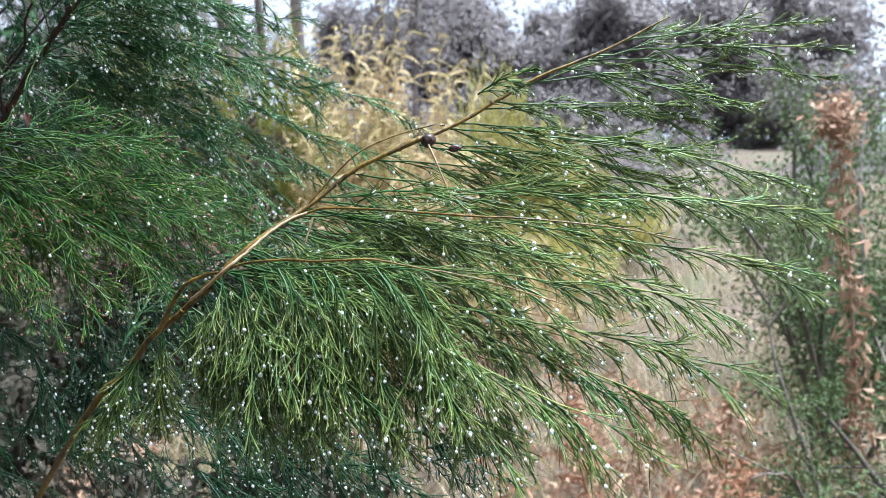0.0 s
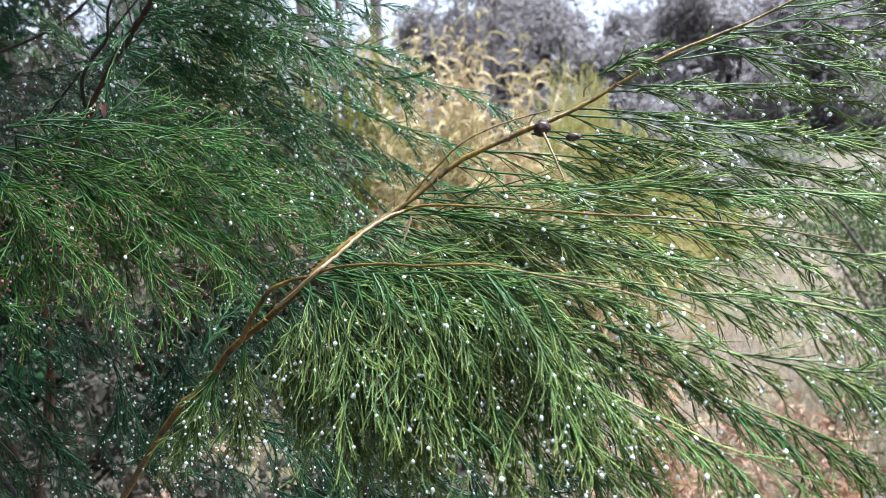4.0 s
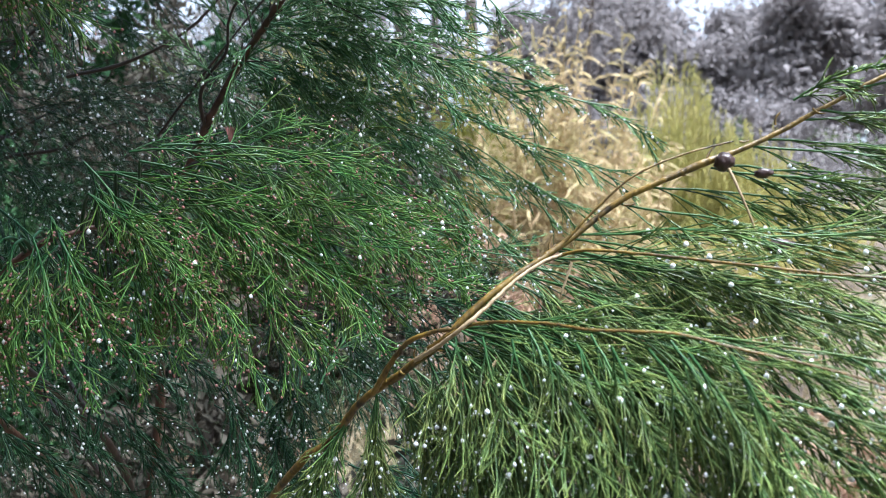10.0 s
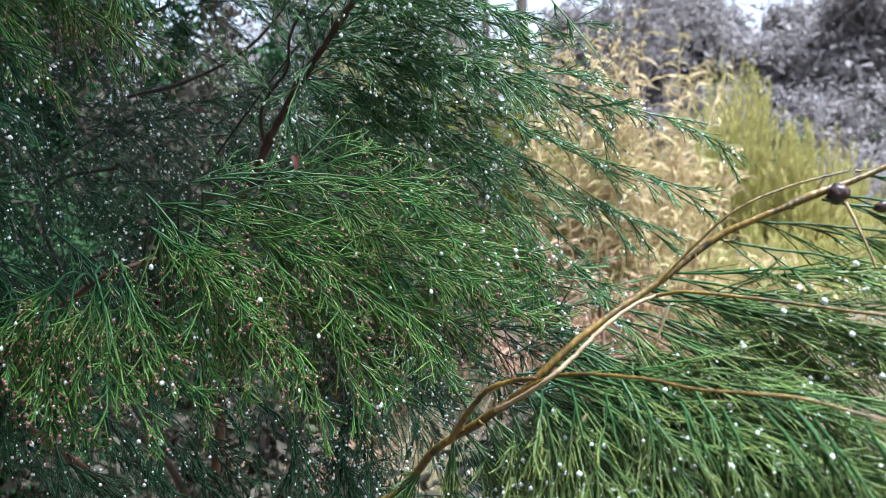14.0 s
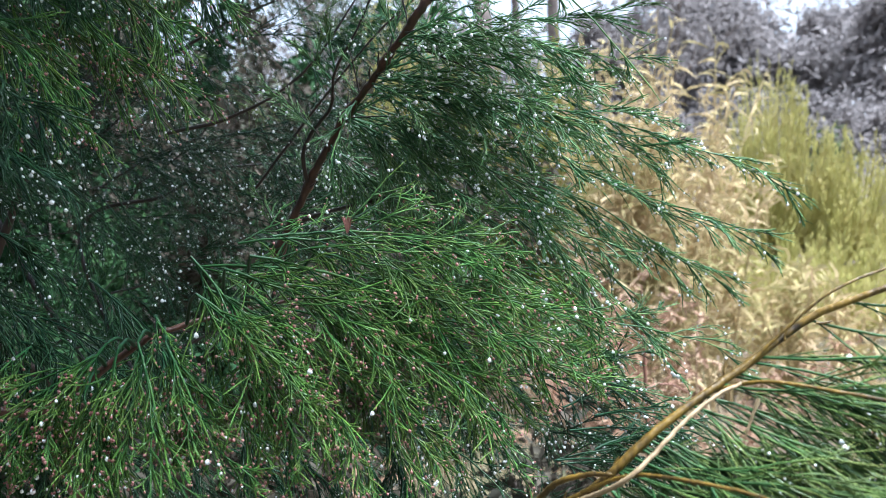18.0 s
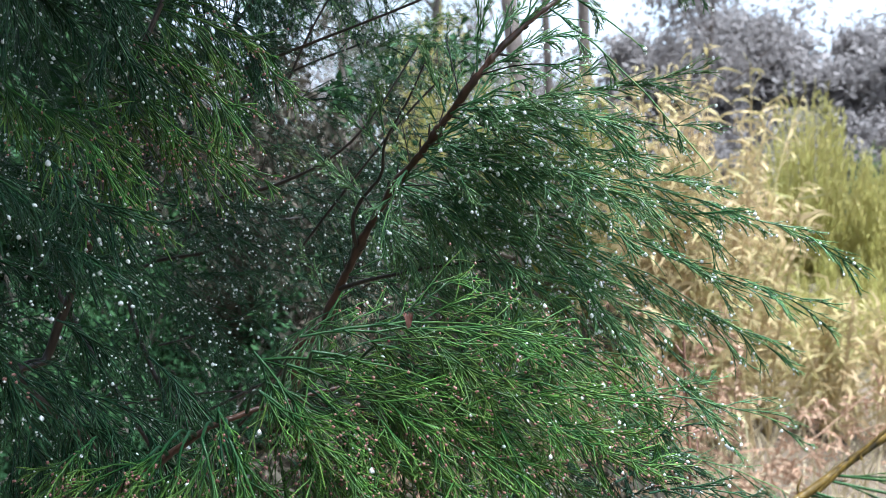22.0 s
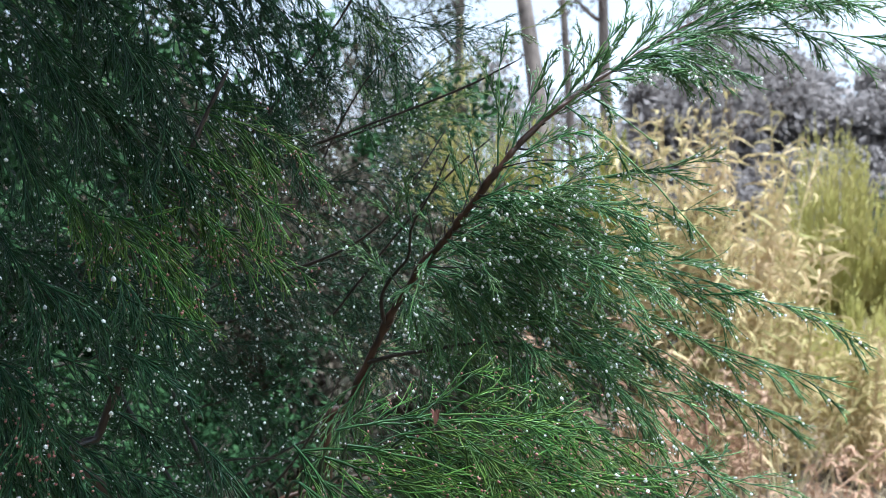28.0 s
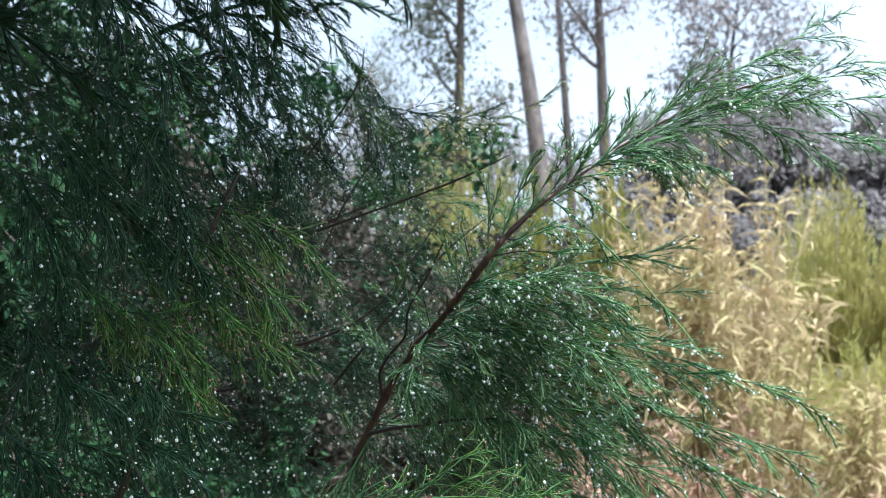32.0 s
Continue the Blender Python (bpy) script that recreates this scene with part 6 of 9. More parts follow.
spray(inner, (-0.500, 0.258, 1.474), (-0.461, 0.254, 1.462), shoots=15, reach=0.08, green=GREEN_SHADED, wet=0.08, forks=1, per=5, droop=0.6)
spray(inner, (-0.462, 0.213, 1.519), (-0.442, 0.227, 1.495), shoots=15, reach=0.08, green=GREEN_SHADED, wet=0.08, forks=1, per=5, droop=0.6)
spray(inner, (-0.490, 0.248, 1.483), (-0.475, 0.265, 1.474), shoots=15, reach=0.08, green=GREEN_SHADED, wet=0.08, forks=1, per=5, droop=0.6)
spray(inner, (-0.435, 0.220, 1.510), (-0.404, 0.218, 1.486), shoots=15, reach=0.08, green=GREEN_SHADED, wet=0.08, forks=1, per=5, droop=0.6)
spray(inner, (-0.436, 0.219, 1.445), (-0.424, 0.237, 1.430), shoots=15, reach=0.08, green=GREEN_SHADED, wet=0.08, forks=1, per=5, droop=0.6)
spray(inner, (-0.463, 0.221, 1.498), (-0.453, 0.235, 1.480), shoots=15, reach=0.08, green=GREEN_SHADED, wet=0.08, forks=1, per=5, droop=0.6)
spray(inner, (-0.491, 0.248, 1.518), (-0.455, 0.256, 1.497), shoots=15, reach=0.08, green=GREEN_SHADED, wet=0.08, forks=1, per=5, droop=0.6)
spray(inner, (-0.407, 0.198, 1.480), (-0.378, 0.209, 1.469), shoots=15, reach=0.08, green=GREEN_SHADED, wet=0.08, forks=1, per=5, droop=0.6)
spray(inner, (-0.394, 0.182, 1.484), (-0.352, 0.185, 1.465), shoots=15, reach=0.08, green=GREEN_SHADED, wet=0.08, forks=1, per=5, droop=0.6)
spray(inner, (-0.397, 0.146, 1.515), (-0.371, 0.160, 1.498), shoots=15, reach=0.08, green=GREEN_SHADED, wet=0.08, forks=1, per=5, droop=0.6)
spray(inner, (-0.369, 0.180, 1.502), (-0.359, 0.197, 1.489), shoots=15, reach=0.08, green=GREEN_SHADED, wet=0.08, forks=1, per=5, droop=0.6)
spray(inner, (-0.400, 0.181, 1.524), (-0.370, 0.180, 1.507), shoots=15, reach=0.08, green=GREEN_SHADED, wet=0.08, forks=1, per=5, droop=0.6)
spray(inner, (-0.456, 0.193, 1.478), (-0.431, 0.210, 1.465), shoots=15, reach=0.08, green=GREEN_SHADED, wet=0.08, forks=1, per=5, droop=0.6)
spray(inner, (-0.396, 0.344, 1.331), (-0.351, 0.341, 1.312), shoots=15, reach=0.08, green=GREEN_SHADED, wet=0.05, forks=1, per=5, droop=0.6)
spray(inner, (-0.406, 0.359, 1.306), (-0.376, 0.370, 1.288), shoots=15, reach=0.08, green=GREEN_SHADED, wet=0.04, forks=1, per=5, droop=0.6)
spray(inner, (-0.409, 0.358, 1.293), (-0.381, 0.368, 1.264), shoots=15, reach=0.08, green=GREEN_SHADED, wet=0.04, forks=1, per=5, droop=0.6)
spray(inner, (-0.413, 0.357, 1.280), (-0.376, 0.370, 1.251), shoots=15, reach=0.08, green=GREEN_SHADED, wet=0.04, forks=1, per=5, droop=0.6)
spray(inner, (-0.414, 0.356, 1.273), (-0.382, 0.367, 1.242), shoots=15, reach=0.08, green=GREEN_SHADED, wet=0.04, forks=1, per=5, droop=0.6)
spray(inner, (-0.408, 0.358, 1.253), (-0.374, 0.370, 1.223), shoots=15, reach=0.08, green=GREEN_SHADED, wet=0.04, forks=1, per=5, droop=0.6)
spray(inner, (-0.396, 0.362, 1.238), (-0.365, 0.373, 1.216), shoots=15, reach=0.08, green=GREEN_SHADED, wet=0.04, forks=1, per=5, droop=0.6)
spray(inner, (-0.500, 0.326, 1.271), (-0.462, 0.339, 1.233), shoots=15, reach=0.08, green=GREEN_SHADED, wet=0.04, forks=1, per=5, droop=0.6)
spray(inner, (-0.485, 0.331, 1.260), (-0.448, 0.344, 1.235), shoots=15, reach=0.08, green=GREEN_SHADED, wet=0.04, forks=1, per=5, droop=0.6)
spray(inner, (-0.474, 0.335, 1.246), (-0.435, 0.348, 1.225), shoots=15, reach=0.08, green=GREEN_SHADED, wet=0.04, forks=1, per=5, droop=0.6)
spray(inner, (-0.467, 0.337, 1.235), (-0.435, 0.348, 1.202), shoots=15, reach=0.08, green=GREEN_SHADED, wet=0.04, forks=1, per=5, droop=0.6)
spray(inner, (-0.461, 0.339, 1.222), (-0.431, 0.349, 1.192), shoots=15, reach=0.08, green=GREEN_SHADED, wet=0.04, forks=1, per=5, droop=0.6)
spray(inner, (-0.477, 0.355, 1.288), (-0.447, 0.365, 1.253), shoots=15, reach=0.08, green=GREEN_SHADED, wet=0.04, forks=1, per=5, droop=0.6)
spray(inner, (-0.474, 0.356, 1.262), (-0.441, 0.367, 1.242), shoots=15, reach=0.08, green=GREEN_SHADED, wet=0.04, forks=1, per=5, droop=0.6)
spray(inner, (-0.451, 0.364, 1.248), (-0.421, 0.374, 1.218), shoots=15, reach=0.08, green=GREEN_SHADED, wet=0.04, forks=1, per=5, droop=0.6)
spray(inner, (-0.453, 0.363, 1.227), (-0.415, 0.376, 1.196), shoots=15, reach=0.08, green=GREEN_SHADED, wet=0.04, forks=1, per=5, droop=0.6)
spray(thin_inner, (-0.845, 0.560, 1.877), (-0.749, 0.570, 1.840), shoots=14, reach=0.085, green=GREEN_SHADED, wet=0.2, bead=1.2, forks=1, per=4)
spray(level_inner, (-0.911, 0.550, 1.560), (-0.760, 0.578, 1.537), shoots=14, reach=0.085, green=GREEN_SHADED, wet=0.2, bead=1.2, forks=1, per=4)
spray(level_inner, (-0.591, 0.597, 1.549), (-0.459, 0.606, 1.562), shoots=14, reach=0.085, green=GREEN_SHADED, wet=0.2, bead=1.2, forks=1, per=4)
spray(thin_inner, (-0.894, 0.492, 1.916), (-0.743, 0.522, 1.886), shoots=14, reach=0.085, green=GREEN_SHADED, wet=0.2, bead=1.2, forks=1, per=4)
spray(level_inner, (-0.962, 0.522, 1.445), (-0.867, 0.520, 1.390), shoots=14, reach=0.085, green=GREEN_SHADED, wet=0.2, bead=1.2, forks=1, per=4)
spray(thin_inner, (-0.684, 0.535, 1.399), (-0.616, 0.571, 1.311), shoots=14, reach=0.085, green=GREEN_SHADED, wet=0.2, bead=1.2, forks=1, per=4)
spray(thin_inner, (-0.708, 0.393, 1.531), (-0.607, 0.385, 1.479), shoots=14, reach=0.085, green=GREEN_SHADED, wet=0.2, bead=1.2, forks=1, per=4)
spray(thin_inner, (-0.876, 0.689, 1.547), (-0.801, 0.733, 1.464), shoots=14, reach=0.085, green=GREEN_SHADED, wet=0.2, bead=1.2, forks=1, per=4)
spray(level_inner, (-0.706, 0.369, 1.830), (-0.651, 0.394, 1.763), shoots=14, reach=0.085, green=GREEN_SHADED, wet=0.2, bead=1.2, forks=1, per=4)
spray(thin_inner, (-1.023, 0.537, 1.638), (-0.922, 0.581, 1.556), shoots=14, reach=0.085, green=GREEN_SHADED, wet=0.2, bead=1.2, forks=1, per=4)
spray(thin_inner, (-0.709, 0.561, 1.496), (-0.592, 0.582, 1.491), shoots=14, reach=0.085, green=GREEN_SHADED, wet=0.2, bead=1.2, forks=1, per=4)
spray(level_inner, (-0.979, 0.404, 1.630), (-0.880, 0.461, 1.596), shoots=14, reach=0.085, green=GREEN_SHADED, wet=0.2, bead=1.2, forks=1, per=4)
spray(thin_inner, (-0.974, 0.588, 1.730), (-0.871, 0.616, 1.703), shoots=14, reach=0.085, green=GREEN_SHADED, wet=0.2, bead=1.2, forks=1, per=4)
spray(level_inner, (-0.799, 0.490, 1.892), (-0.660, 0.507, 1.809), shoots=14, reach=0.085, green=GREEN_SHADED, wet=0.2, bead=1.2, forks=1, per=4)
spray(thin_inner, (-0.639, 0.723, 1.363), (-0.558, 0.752, 1.280), shoots=14, reach=0.085, green=GREEN_SHADED, wet=0.2, bead=1.2, forks=1, per=4)
spray(level_inner, (-0.700, 0.418, 1.690), (-0.574, 0.435, 1.659), shoots=14, reach=0.085, green=GREEN_SHADED, wet=0.2, bead=1.2, forks=1, per=4)
spray(thin_inner, (-0.703, 0.494, 1.863), (-0.634, 0.530, 1.802), shoots=14, reach=0.085, green=GREEN_SHADED, wet=0.2, bead=1.2, forks=1, per=4)
spray(level_inner, (-0.900, 0.384, 1.601), (-0.791, 0.429, 1.575), shoots=14, reach=0.085, green=GREEN_SHADED, wet=0.2, bead=1.2, forks=1, per=4)
spray(thin_inner, (-0.770, 0.359, 1.690), (-0.711, 0.388, 1.604), shoots=14, reach=0.085, green=GREEN_SHADED, wet=0.2, bead=1.2, forks=1, per=4)
spray(level_inner, (-0.977, 0.592, 1.499), (-0.828, 0.627, 1.500), shoots=14, reach=0.085, green=GREEN_SHADED, wet=0.2, bead=1.2, forks=1, per=4)
spray(thin_inner, (-1.130, 0.538, 1.420), (-1.034, 0.585, 1.439), shoots=14, reach=0.085, green=GREEN_SHADED, wet=0.2, bead=1.2, forks=1, per=4)
spray(level_inner, (-0.736, 0.408, 1.396), (-0.627, 0.448, 1.366), shoots=14, reach=0.085, green=GREEN_SHADED, wet=0.2, bead=1.2, forks=1, per=4)
spray(thin_inner, (-0.642, 0.504, 1.722), (-0.511, 0.511, 1.661), shoots=14, reach=0.085, green=GREEN_SHADED, wet=0.2, bead=1.2, forks=1, per=4)
spray(level_inner, (-0.748, 0.472, 1.828), (-0.600, 0.474, 1.745), shoots=14, reach=0.085, green=GREEN_SHADED, wet=0.2, bead=1.2, forks=1, per=4)
spray(level_inner, (-0.615, 0.627, 1.484), (-0.528, 0.652, 1.425), shoots=14, reach=0.085, green=GREEN_SHADED, wet=0.2, bead=1.2, forks=1, per=4)
spray(thin_inner, (-0.785, 0.648, 1.537), (-0.670, 0.663, 1.549), shoots=14, reach=0.085, green=GREEN_SHADED, wet=0.2, bead=1.2, forks=1, per=4)
spray(level_inner, (-0.643, 0.658, 1.514), (-0.532, 0.656, 1.492), shoots=14, reach=0.085, green=GREEN_SHADED, wet=0.2, bead=1.2, forks=1, per=4)
spray(level_inner, (-0.741, 0.414, 1.562), (-0.599, 0.445, 1.550), shoots=14, reach=0.085, green=GREEN_SHADED, wet=0.2, bead=1.2, forks=1, per=4)
spray(thin_inner, (-1.121, 0.515, 1.544), (-0.966, 0.546, 1.544), shoots=14, reach=0.085, green=GREEN_SHADED, wet=0.2, bead=1.2, forks=1, per=4)
spray(thin_inner, (-0.767, 0.611, 1.563), (-0.657, 0.635, 1.539), shoots=14, reach=0.085, green=GREEN_SHADED, wet=0.2, bead=1.2, forks=1, per=4)
spray(level_inner, (-0.750, 0.743, 1.386), (-0.650, 0.752, 1.340), shoots=14, reach=0.085, green=GREEN_SHADED, wet=0.2, bead=1.2, forks=1, per=4)
spray(thin_inner, (-1.114, 0.524, 1.637), (-0.957, 0.552, 1.649), shoots=14, reach=0.085, green=GREEN_SHADED, wet=0.2, bead=1.2, forks=1, per=4)
spray(level_inner, (-0.719, 0.337, 1.792), (-0.628, 0.349, 1.682), shoots=14, reach=0.085, green=GREEN_SHADED, wet=0.2, bead=1.2, forks=1, per=4)
spray(thin_inner, (-0.961, 0.563, 1.622), (-0.846, 0.608, 1.632), shoots=14, reach=0.085, green=GREEN_SHADED, wet=0.2, bead=1.2, forks=1, per=4)
spray(level_inner, (-0.643, 0.657, 1.620), (-0.547, 0.666, 1.547), shoots=14, reach=0.085, green=GREEN_SHADED, wet=0.2, bead=1.2, forks=1, per=4)
spray(thin_inner, (-1.082, 0.556, 1.901), (-0.970, 0.543, 1.835), shoots=14, reach=0.085, green=GREEN_SHADED, wet=0.2, bead=1.2, forks=1, per=4)
spray(level_inner, (-0.846, 0.389, 1.894), (-0.743, 0.411, 1.846), shoots=14, reach=0.085, green=GREEN_SHADED, wet=0.2, bead=1.2, forks=1, per=4)
spray(level_inner, (-0.778, 0.663, 1.526), (-0.679, 0.664, 1.502), shoots=14, reach=0.085, green=GREEN_SHADED, wet=0.2, bead=1.2, forks=1, per=4)
spray(thin_inner, (-0.533, 0.546, 1.475), (-0.443, 0.575, 1.479), shoots=14, reach=0.085, green=GREEN_SHADED, wet=0.2, bead=1.2, forks=1, per=4)
spray(level_inner, (-0.664, 0.474, 1.460), (-0.555, 0.452, 1.405), shoots=14, reach=0.085, green=GREEN_SHADED, wet=0.2, bead=1.2, forks=1, per=4)
spray(level_inner, (-0.540, 0.616, 1.659), (-0.467, 0.643, 1.613), shoots=14, reach=0.085, green=GREEN_SHADED, wet=0.2, bead=1.2, forks=1, per=4)
spray(thin_inner, (-0.784, 0.522, 1.340), (-0.627, 0.529, 1.349), shoots=14, reach=0.085, green=GREEN_SHADED, wet=0.2, bead=1.2, forks=1, per=4)
spray(level_inner, (-1.037, 0.447, 1.840), (-0.952, 0.487, 1.841), shoots=14, reach=0.085, green=GREEN_SHADED, wet=0.2, bead=1.2, forks=1, per=4)
spray(thin_inner, (-0.532, 0.589, 1.423), (-0.453, 0.566, 1.371), shoots=14, reach=0.085, green=GREEN_SHADED, wet=0.2, bead=1.2, forks=1, per=4)
spray(level_inner, (-0.778, 0.425, 1.752), (-0.718, 0.451, 1.685), shoots=14, reach=0.085, green=GREEN_SHADED, wet=0.2, bead=1.2, forks=1, per=4)
spray(thin_inner, (-0.878, 0.404, 1.472), (-0.768, 0.389, 1.404), shoots=14, reach=0.085, green=GREEN_SHADED, wet=0.2, bead=1.2, forks=1, per=4)
spray(level_inner, (-0.899, 0.410, 1.842), (-0.769, 0.433, 1.801), shoots=14, reach=0.085, green=GREEN_SHADED, wet=0.2, bead=1.2, forks=1, per=4)
spray(thin_inner, (-0.626, 0.472, 1.412), (-0.527, 0.521, 1.425), shoots=14, reach=0.085, green=GREEN_SHADED, wet=0.2, bead=1.2, forks=1, per=4)
spray(thin_inner, (-0.783, 0.317, 1.851), (-0.650, 0.358, 1.809), shoots=14, reach=0.085, green=GREEN_SHADED, wet=0.2, bead=1.2, forks=1, per=4)
spray(level_inner, (-0.976, 0.504, 1.447), (-0.874, 0.528, 1.411), shoots=14, reach=0.085, green=GREEN_SHADED, wet=0.2, bead=1.2, forks=1, per=4)
spray(thin_inner, (-0.780, 0.544, 1.549), (-0.717, 0.583, 1.446), shoots=14, reach=0.085, green=GREEN_SHADED, wet=0.2, bead=1.2, forks=1, per=4)
spray(level_inner, (-0.782, 0.413, 1.893), (-0.663, 0.435, 1.804), shoots=14, reach=0.085, green=GREEN_SHADED, wet=0.2, bead=1.2, forks=1, per=4)
spray(level_inner, (-0.735, 0.308, 1.439), (-0.620, 0.310, 1.414), shoots=14, reach=0.085, green=GREEN_SHADED, wet=0.2, bead=1.2, forks=1, per=4)
spray(thin_inner, (-0.653, 0.437, 1.872), (-0.547, 0.482, 1.839), shoots=14, reach=0.085, green=GREEN_SHADED, wet=0.2, bead=1.2, forks=1, per=4)
spray(level_inner, (-0.672, 0.715, 1.344), (-0.570, 0.686, 1.296), shoots=14, reach=0.085, green=GREEN_SHADED, wet=0.2, bead=1.2, forks=1, per=4)
spray(thin_inner, (-0.704, 0.374, 1.579), (-0.648, 0.404, 1.530), shoots=14, reach=0.085, green=GREEN_SHADED, wet=0.2, bead=1.2, forks=1, per=4)
spray(thin_inner, (-0.910, 0.524, 1.697), (-0.785, 0.564, 1.697), shoots=14, reach=0.085, green=GREEN_SHADED, wet=0.2, bead=1.2, forks=1, per=4)
spray(inner, (-0.730, 0.361, 1.729), (-0.644, 0.360, 1.646), shoots=14, reach=0.08, green=GREEN_SHADED, wet=0.2, bead=1.2, forks=1, per=4)
spray(inner, (-0.509, 0.343, 1.832), (-0.422, 0.392, 1.797), shoots=14, reach=0.08, green=GREEN_SHADED, wet=0.2, bead=1.2, forks=1, per=4)
spray(inner, (-0.514, 0.266, 1.879), (-0.392, 0.291, 1.811), shoots=14, reach=0.08, green=GREEN_SHADED, wet=0.2, bead=1.2, forks=1, per=4)
spray(thin_inner, (-0.735, 0.408, 1.771), (-0.610, 0.429, 1.691), shoots=14, reach=0.08, green=GREEN_SHADED, wet=0.2, bead=1.2, forks=1, per=4)
spray(inner, (-0.579, 0.437, 1.816), (-0.517, 0.467, 1.746), shoots=14, reach=0.08, green=GREEN_SHADED, wet=0.2, bead=1.2, forks=1, per=4)
spray(thin_inner, (-0.652, 0.320, 1.775), (-0.542, 0.330, 1.746), shoots=14, reach=0.08, green=GREEN_SHADED, wet=0.2, bead=1.2, forks=1, per=4)
spray(thin_inner, (-0.670, 0.459, 2.012), (-0.615, 0.452, 1.918), shoots=14, reach=0.08, green=GREEN_SHADED, wet=0.2, bead=1.2, forks=1, per=4)
spray(inner, (-0.607, 0.316, 1.762), (-0.510, 0.353, 1.745), shoots=14, reach=0.08, green=GREEN_SHADED, wet=0.2, bead=1.2, forks=1, per=4)
spray(thin_inner, (-0.722, 0.305, 1.935), (-0.639, 0.331, 1.920), shoots=14, reach=0.08, green=GREEN_SHADED, wet=0.2, bead=1.2, forks=1, per=4)
spray(thin_inner, (-0.548, 0.396, 1.717), (-0.445, 0.417, 1.688), shoots=14, reach=0.08, green=GREEN_SHADED, wet=0.2, bead=1.2, forks=1, per=4)
spray(thin_inner, (-0.719, 0.365, 1.875), (-0.651, 0.389, 1.822), shoots=14, reach=0.08, green=GREEN_SHADED, wet=0.2, bead=1.2, forks=1, per=4)
spray(thin_inner, (-0.634, 0.420, 1.704), (-0.585, 0.453, 1.651), shoots=14, reach=0.08, green=GREEN_SHADED, wet=0.2, bead=1.2, forks=1, per=4)
spray(inner, (-0.476, 0.330, 1.830), (-0.406, 0.317, 1.741), shoots=14, reach=0.08, green=GREEN_SHADED, wet=0.2, bead=1.2, forks=1, per=4)
spray(thin_inner, (-0.928, 0.394, 1.719), (-0.842, 0.433, 1.710), shoots=14, reach=0.08, green=GREEN_SHADED, wet=0.2, bead=1.2, forks=1, per=4)
spray(inner, (-0.609, 0.281, 1.878), (-0.575, 0.307, 1.801), shoots=14, reach=0.08, green=GREEN_SHADED, wet=0.2, bead=1.2, forks=1, per=4)
spray(thin_inner, (-0.620, 0.327, 1.864), (-0.529, 0.328, 1.798), shoots=14, reach=0.08, green=GREEN_SHADED, wet=0.2, bead=1.2, forks=1, per=4)
spray(inner, (-0.663, 0.565, 1.946), (-0.557, 0.572, 1.910), shoots=14, reach=0.08, green=GREEN_SHADED, wet=0.2, bead=1.2, forks=1, per=4)
spray(thin_inner, (-0.647, 0.327, 1.952), (-0.538, 0.382, 1.930), shoots=14, reach=0.08, green=GREEN_SHADED, wet=0.2, bead=1.2, forks=1, per=4)
spray(thin_inner, (-0.636, 0.405, 1.812), (-0.543, 0.415, 1.788), shoots=14, reach=0.08, green=GREEN_SHADED, wet=0.2, bead=1.2, forks=1, per=4)
spray(inner, (-0.839, 0.337, 1.897), (-0.741, 0.379, 1.859), shoots=14, reach=0.08, green=GREEN_SHADED, wet=0.2, bead=1.2, forks=1, per=4)
spray(inner, (-0.738, 0.475, 1.974), (-0.660, 0.484, 1.896), shoots=14, reach=0.08, green=GREEN_SHADED, wet=0.2, bead=1.2, forks=1, per=4)
spray(inner, (-0.634, 0.257, 1.748), (-0.507, 0.271, 1.683), shoots=14, reach=0.08, green=GREEN_SHADED, wet=0.2, bead=1.2, forks=1, per=4)
spray(inner, (-0.675, 0.527, 1.850), (-0.614, 0.510, 1.765), shoots=14, reach=0.08, green=GREEN_SHADED, wet=0.2, bead=1.2, forks=1, per=4)
spray(thin_inner, (-0.634, 0.215, 1.722), (-0.509, 0.242, 1.653), shoots=14, reach=0.08, green=GREEN_SHADED, wet=0.2, bead=1.2, forks=1, per=4)
spray(inner, (-0.656, 0.514, 2.074), (-0.573, 0.533, 2.042), shoots=14, reach=0.08, green=GREEN_SHADED, wet=0.2, bead=1.2, forks=1, per=4)
spray(thin_inner, (-0.682, 0.257, 1.761), (-0.579, 0.261, 1.663), shoots=14, reach=0.08, green=GREEN_SHADED, wet=0.2, bead=1.2, forks=1, per=4)
spray(inner, (-0.747, 0.357, 1.927), (-0.682, 0.367, 1.818), shoots=14, reach=0.08, green=GREEN_SHADED, wet=0.2, bead=1.2, forks=1, per=4)
spray(thin_inner, (-0.776, 0.398, 1.949), (-0.671, 0.439, 1.929), shoots=14, reach=0.08, green=GREEN_SHADED, wet=0.2, bead=1.2, forks=1, per=4)
spray(thin_inner, (-0.619, 0.264, 1.700), (-0.550, 0.272, 1.636), shoots=14, reach=0.08, green=GREEN_SHADED, wet=0.2, bead=1.2, forks=1, per=4)
spray(inner, (-0.621, 0.428, 1.708), (-0.534, 0.452, 1.622), shoots=14, reach=0.08, green=GREEN_SHADED, wet=0.2, bead=1.2, forks=1, per=4)
spray(thin_inner, (-0.730, 0.359, 1.517), (-0.637, 0.376, 1.455), shoots=14, reach=0.085, green=GREEN_SHADED, wet=0.16, bead=1.1, forks=1, per=4)
spray(thin_inner, (-0.578, 0.264, 1.668), (-0.520, 0.280, 1.585), shoots=14, reach=0.085, green=GREEN_SHADED, wet=0.16, bead=1.1, forks=1, per=4)
spray(inner, (-0.684, 0.465, 1.748), (-0.664, 0.491, 1.640), shoots=14, reach=0.085, green=GREEN_SHADED, wet=0.16, bead=1.1, forks=1, per=4)
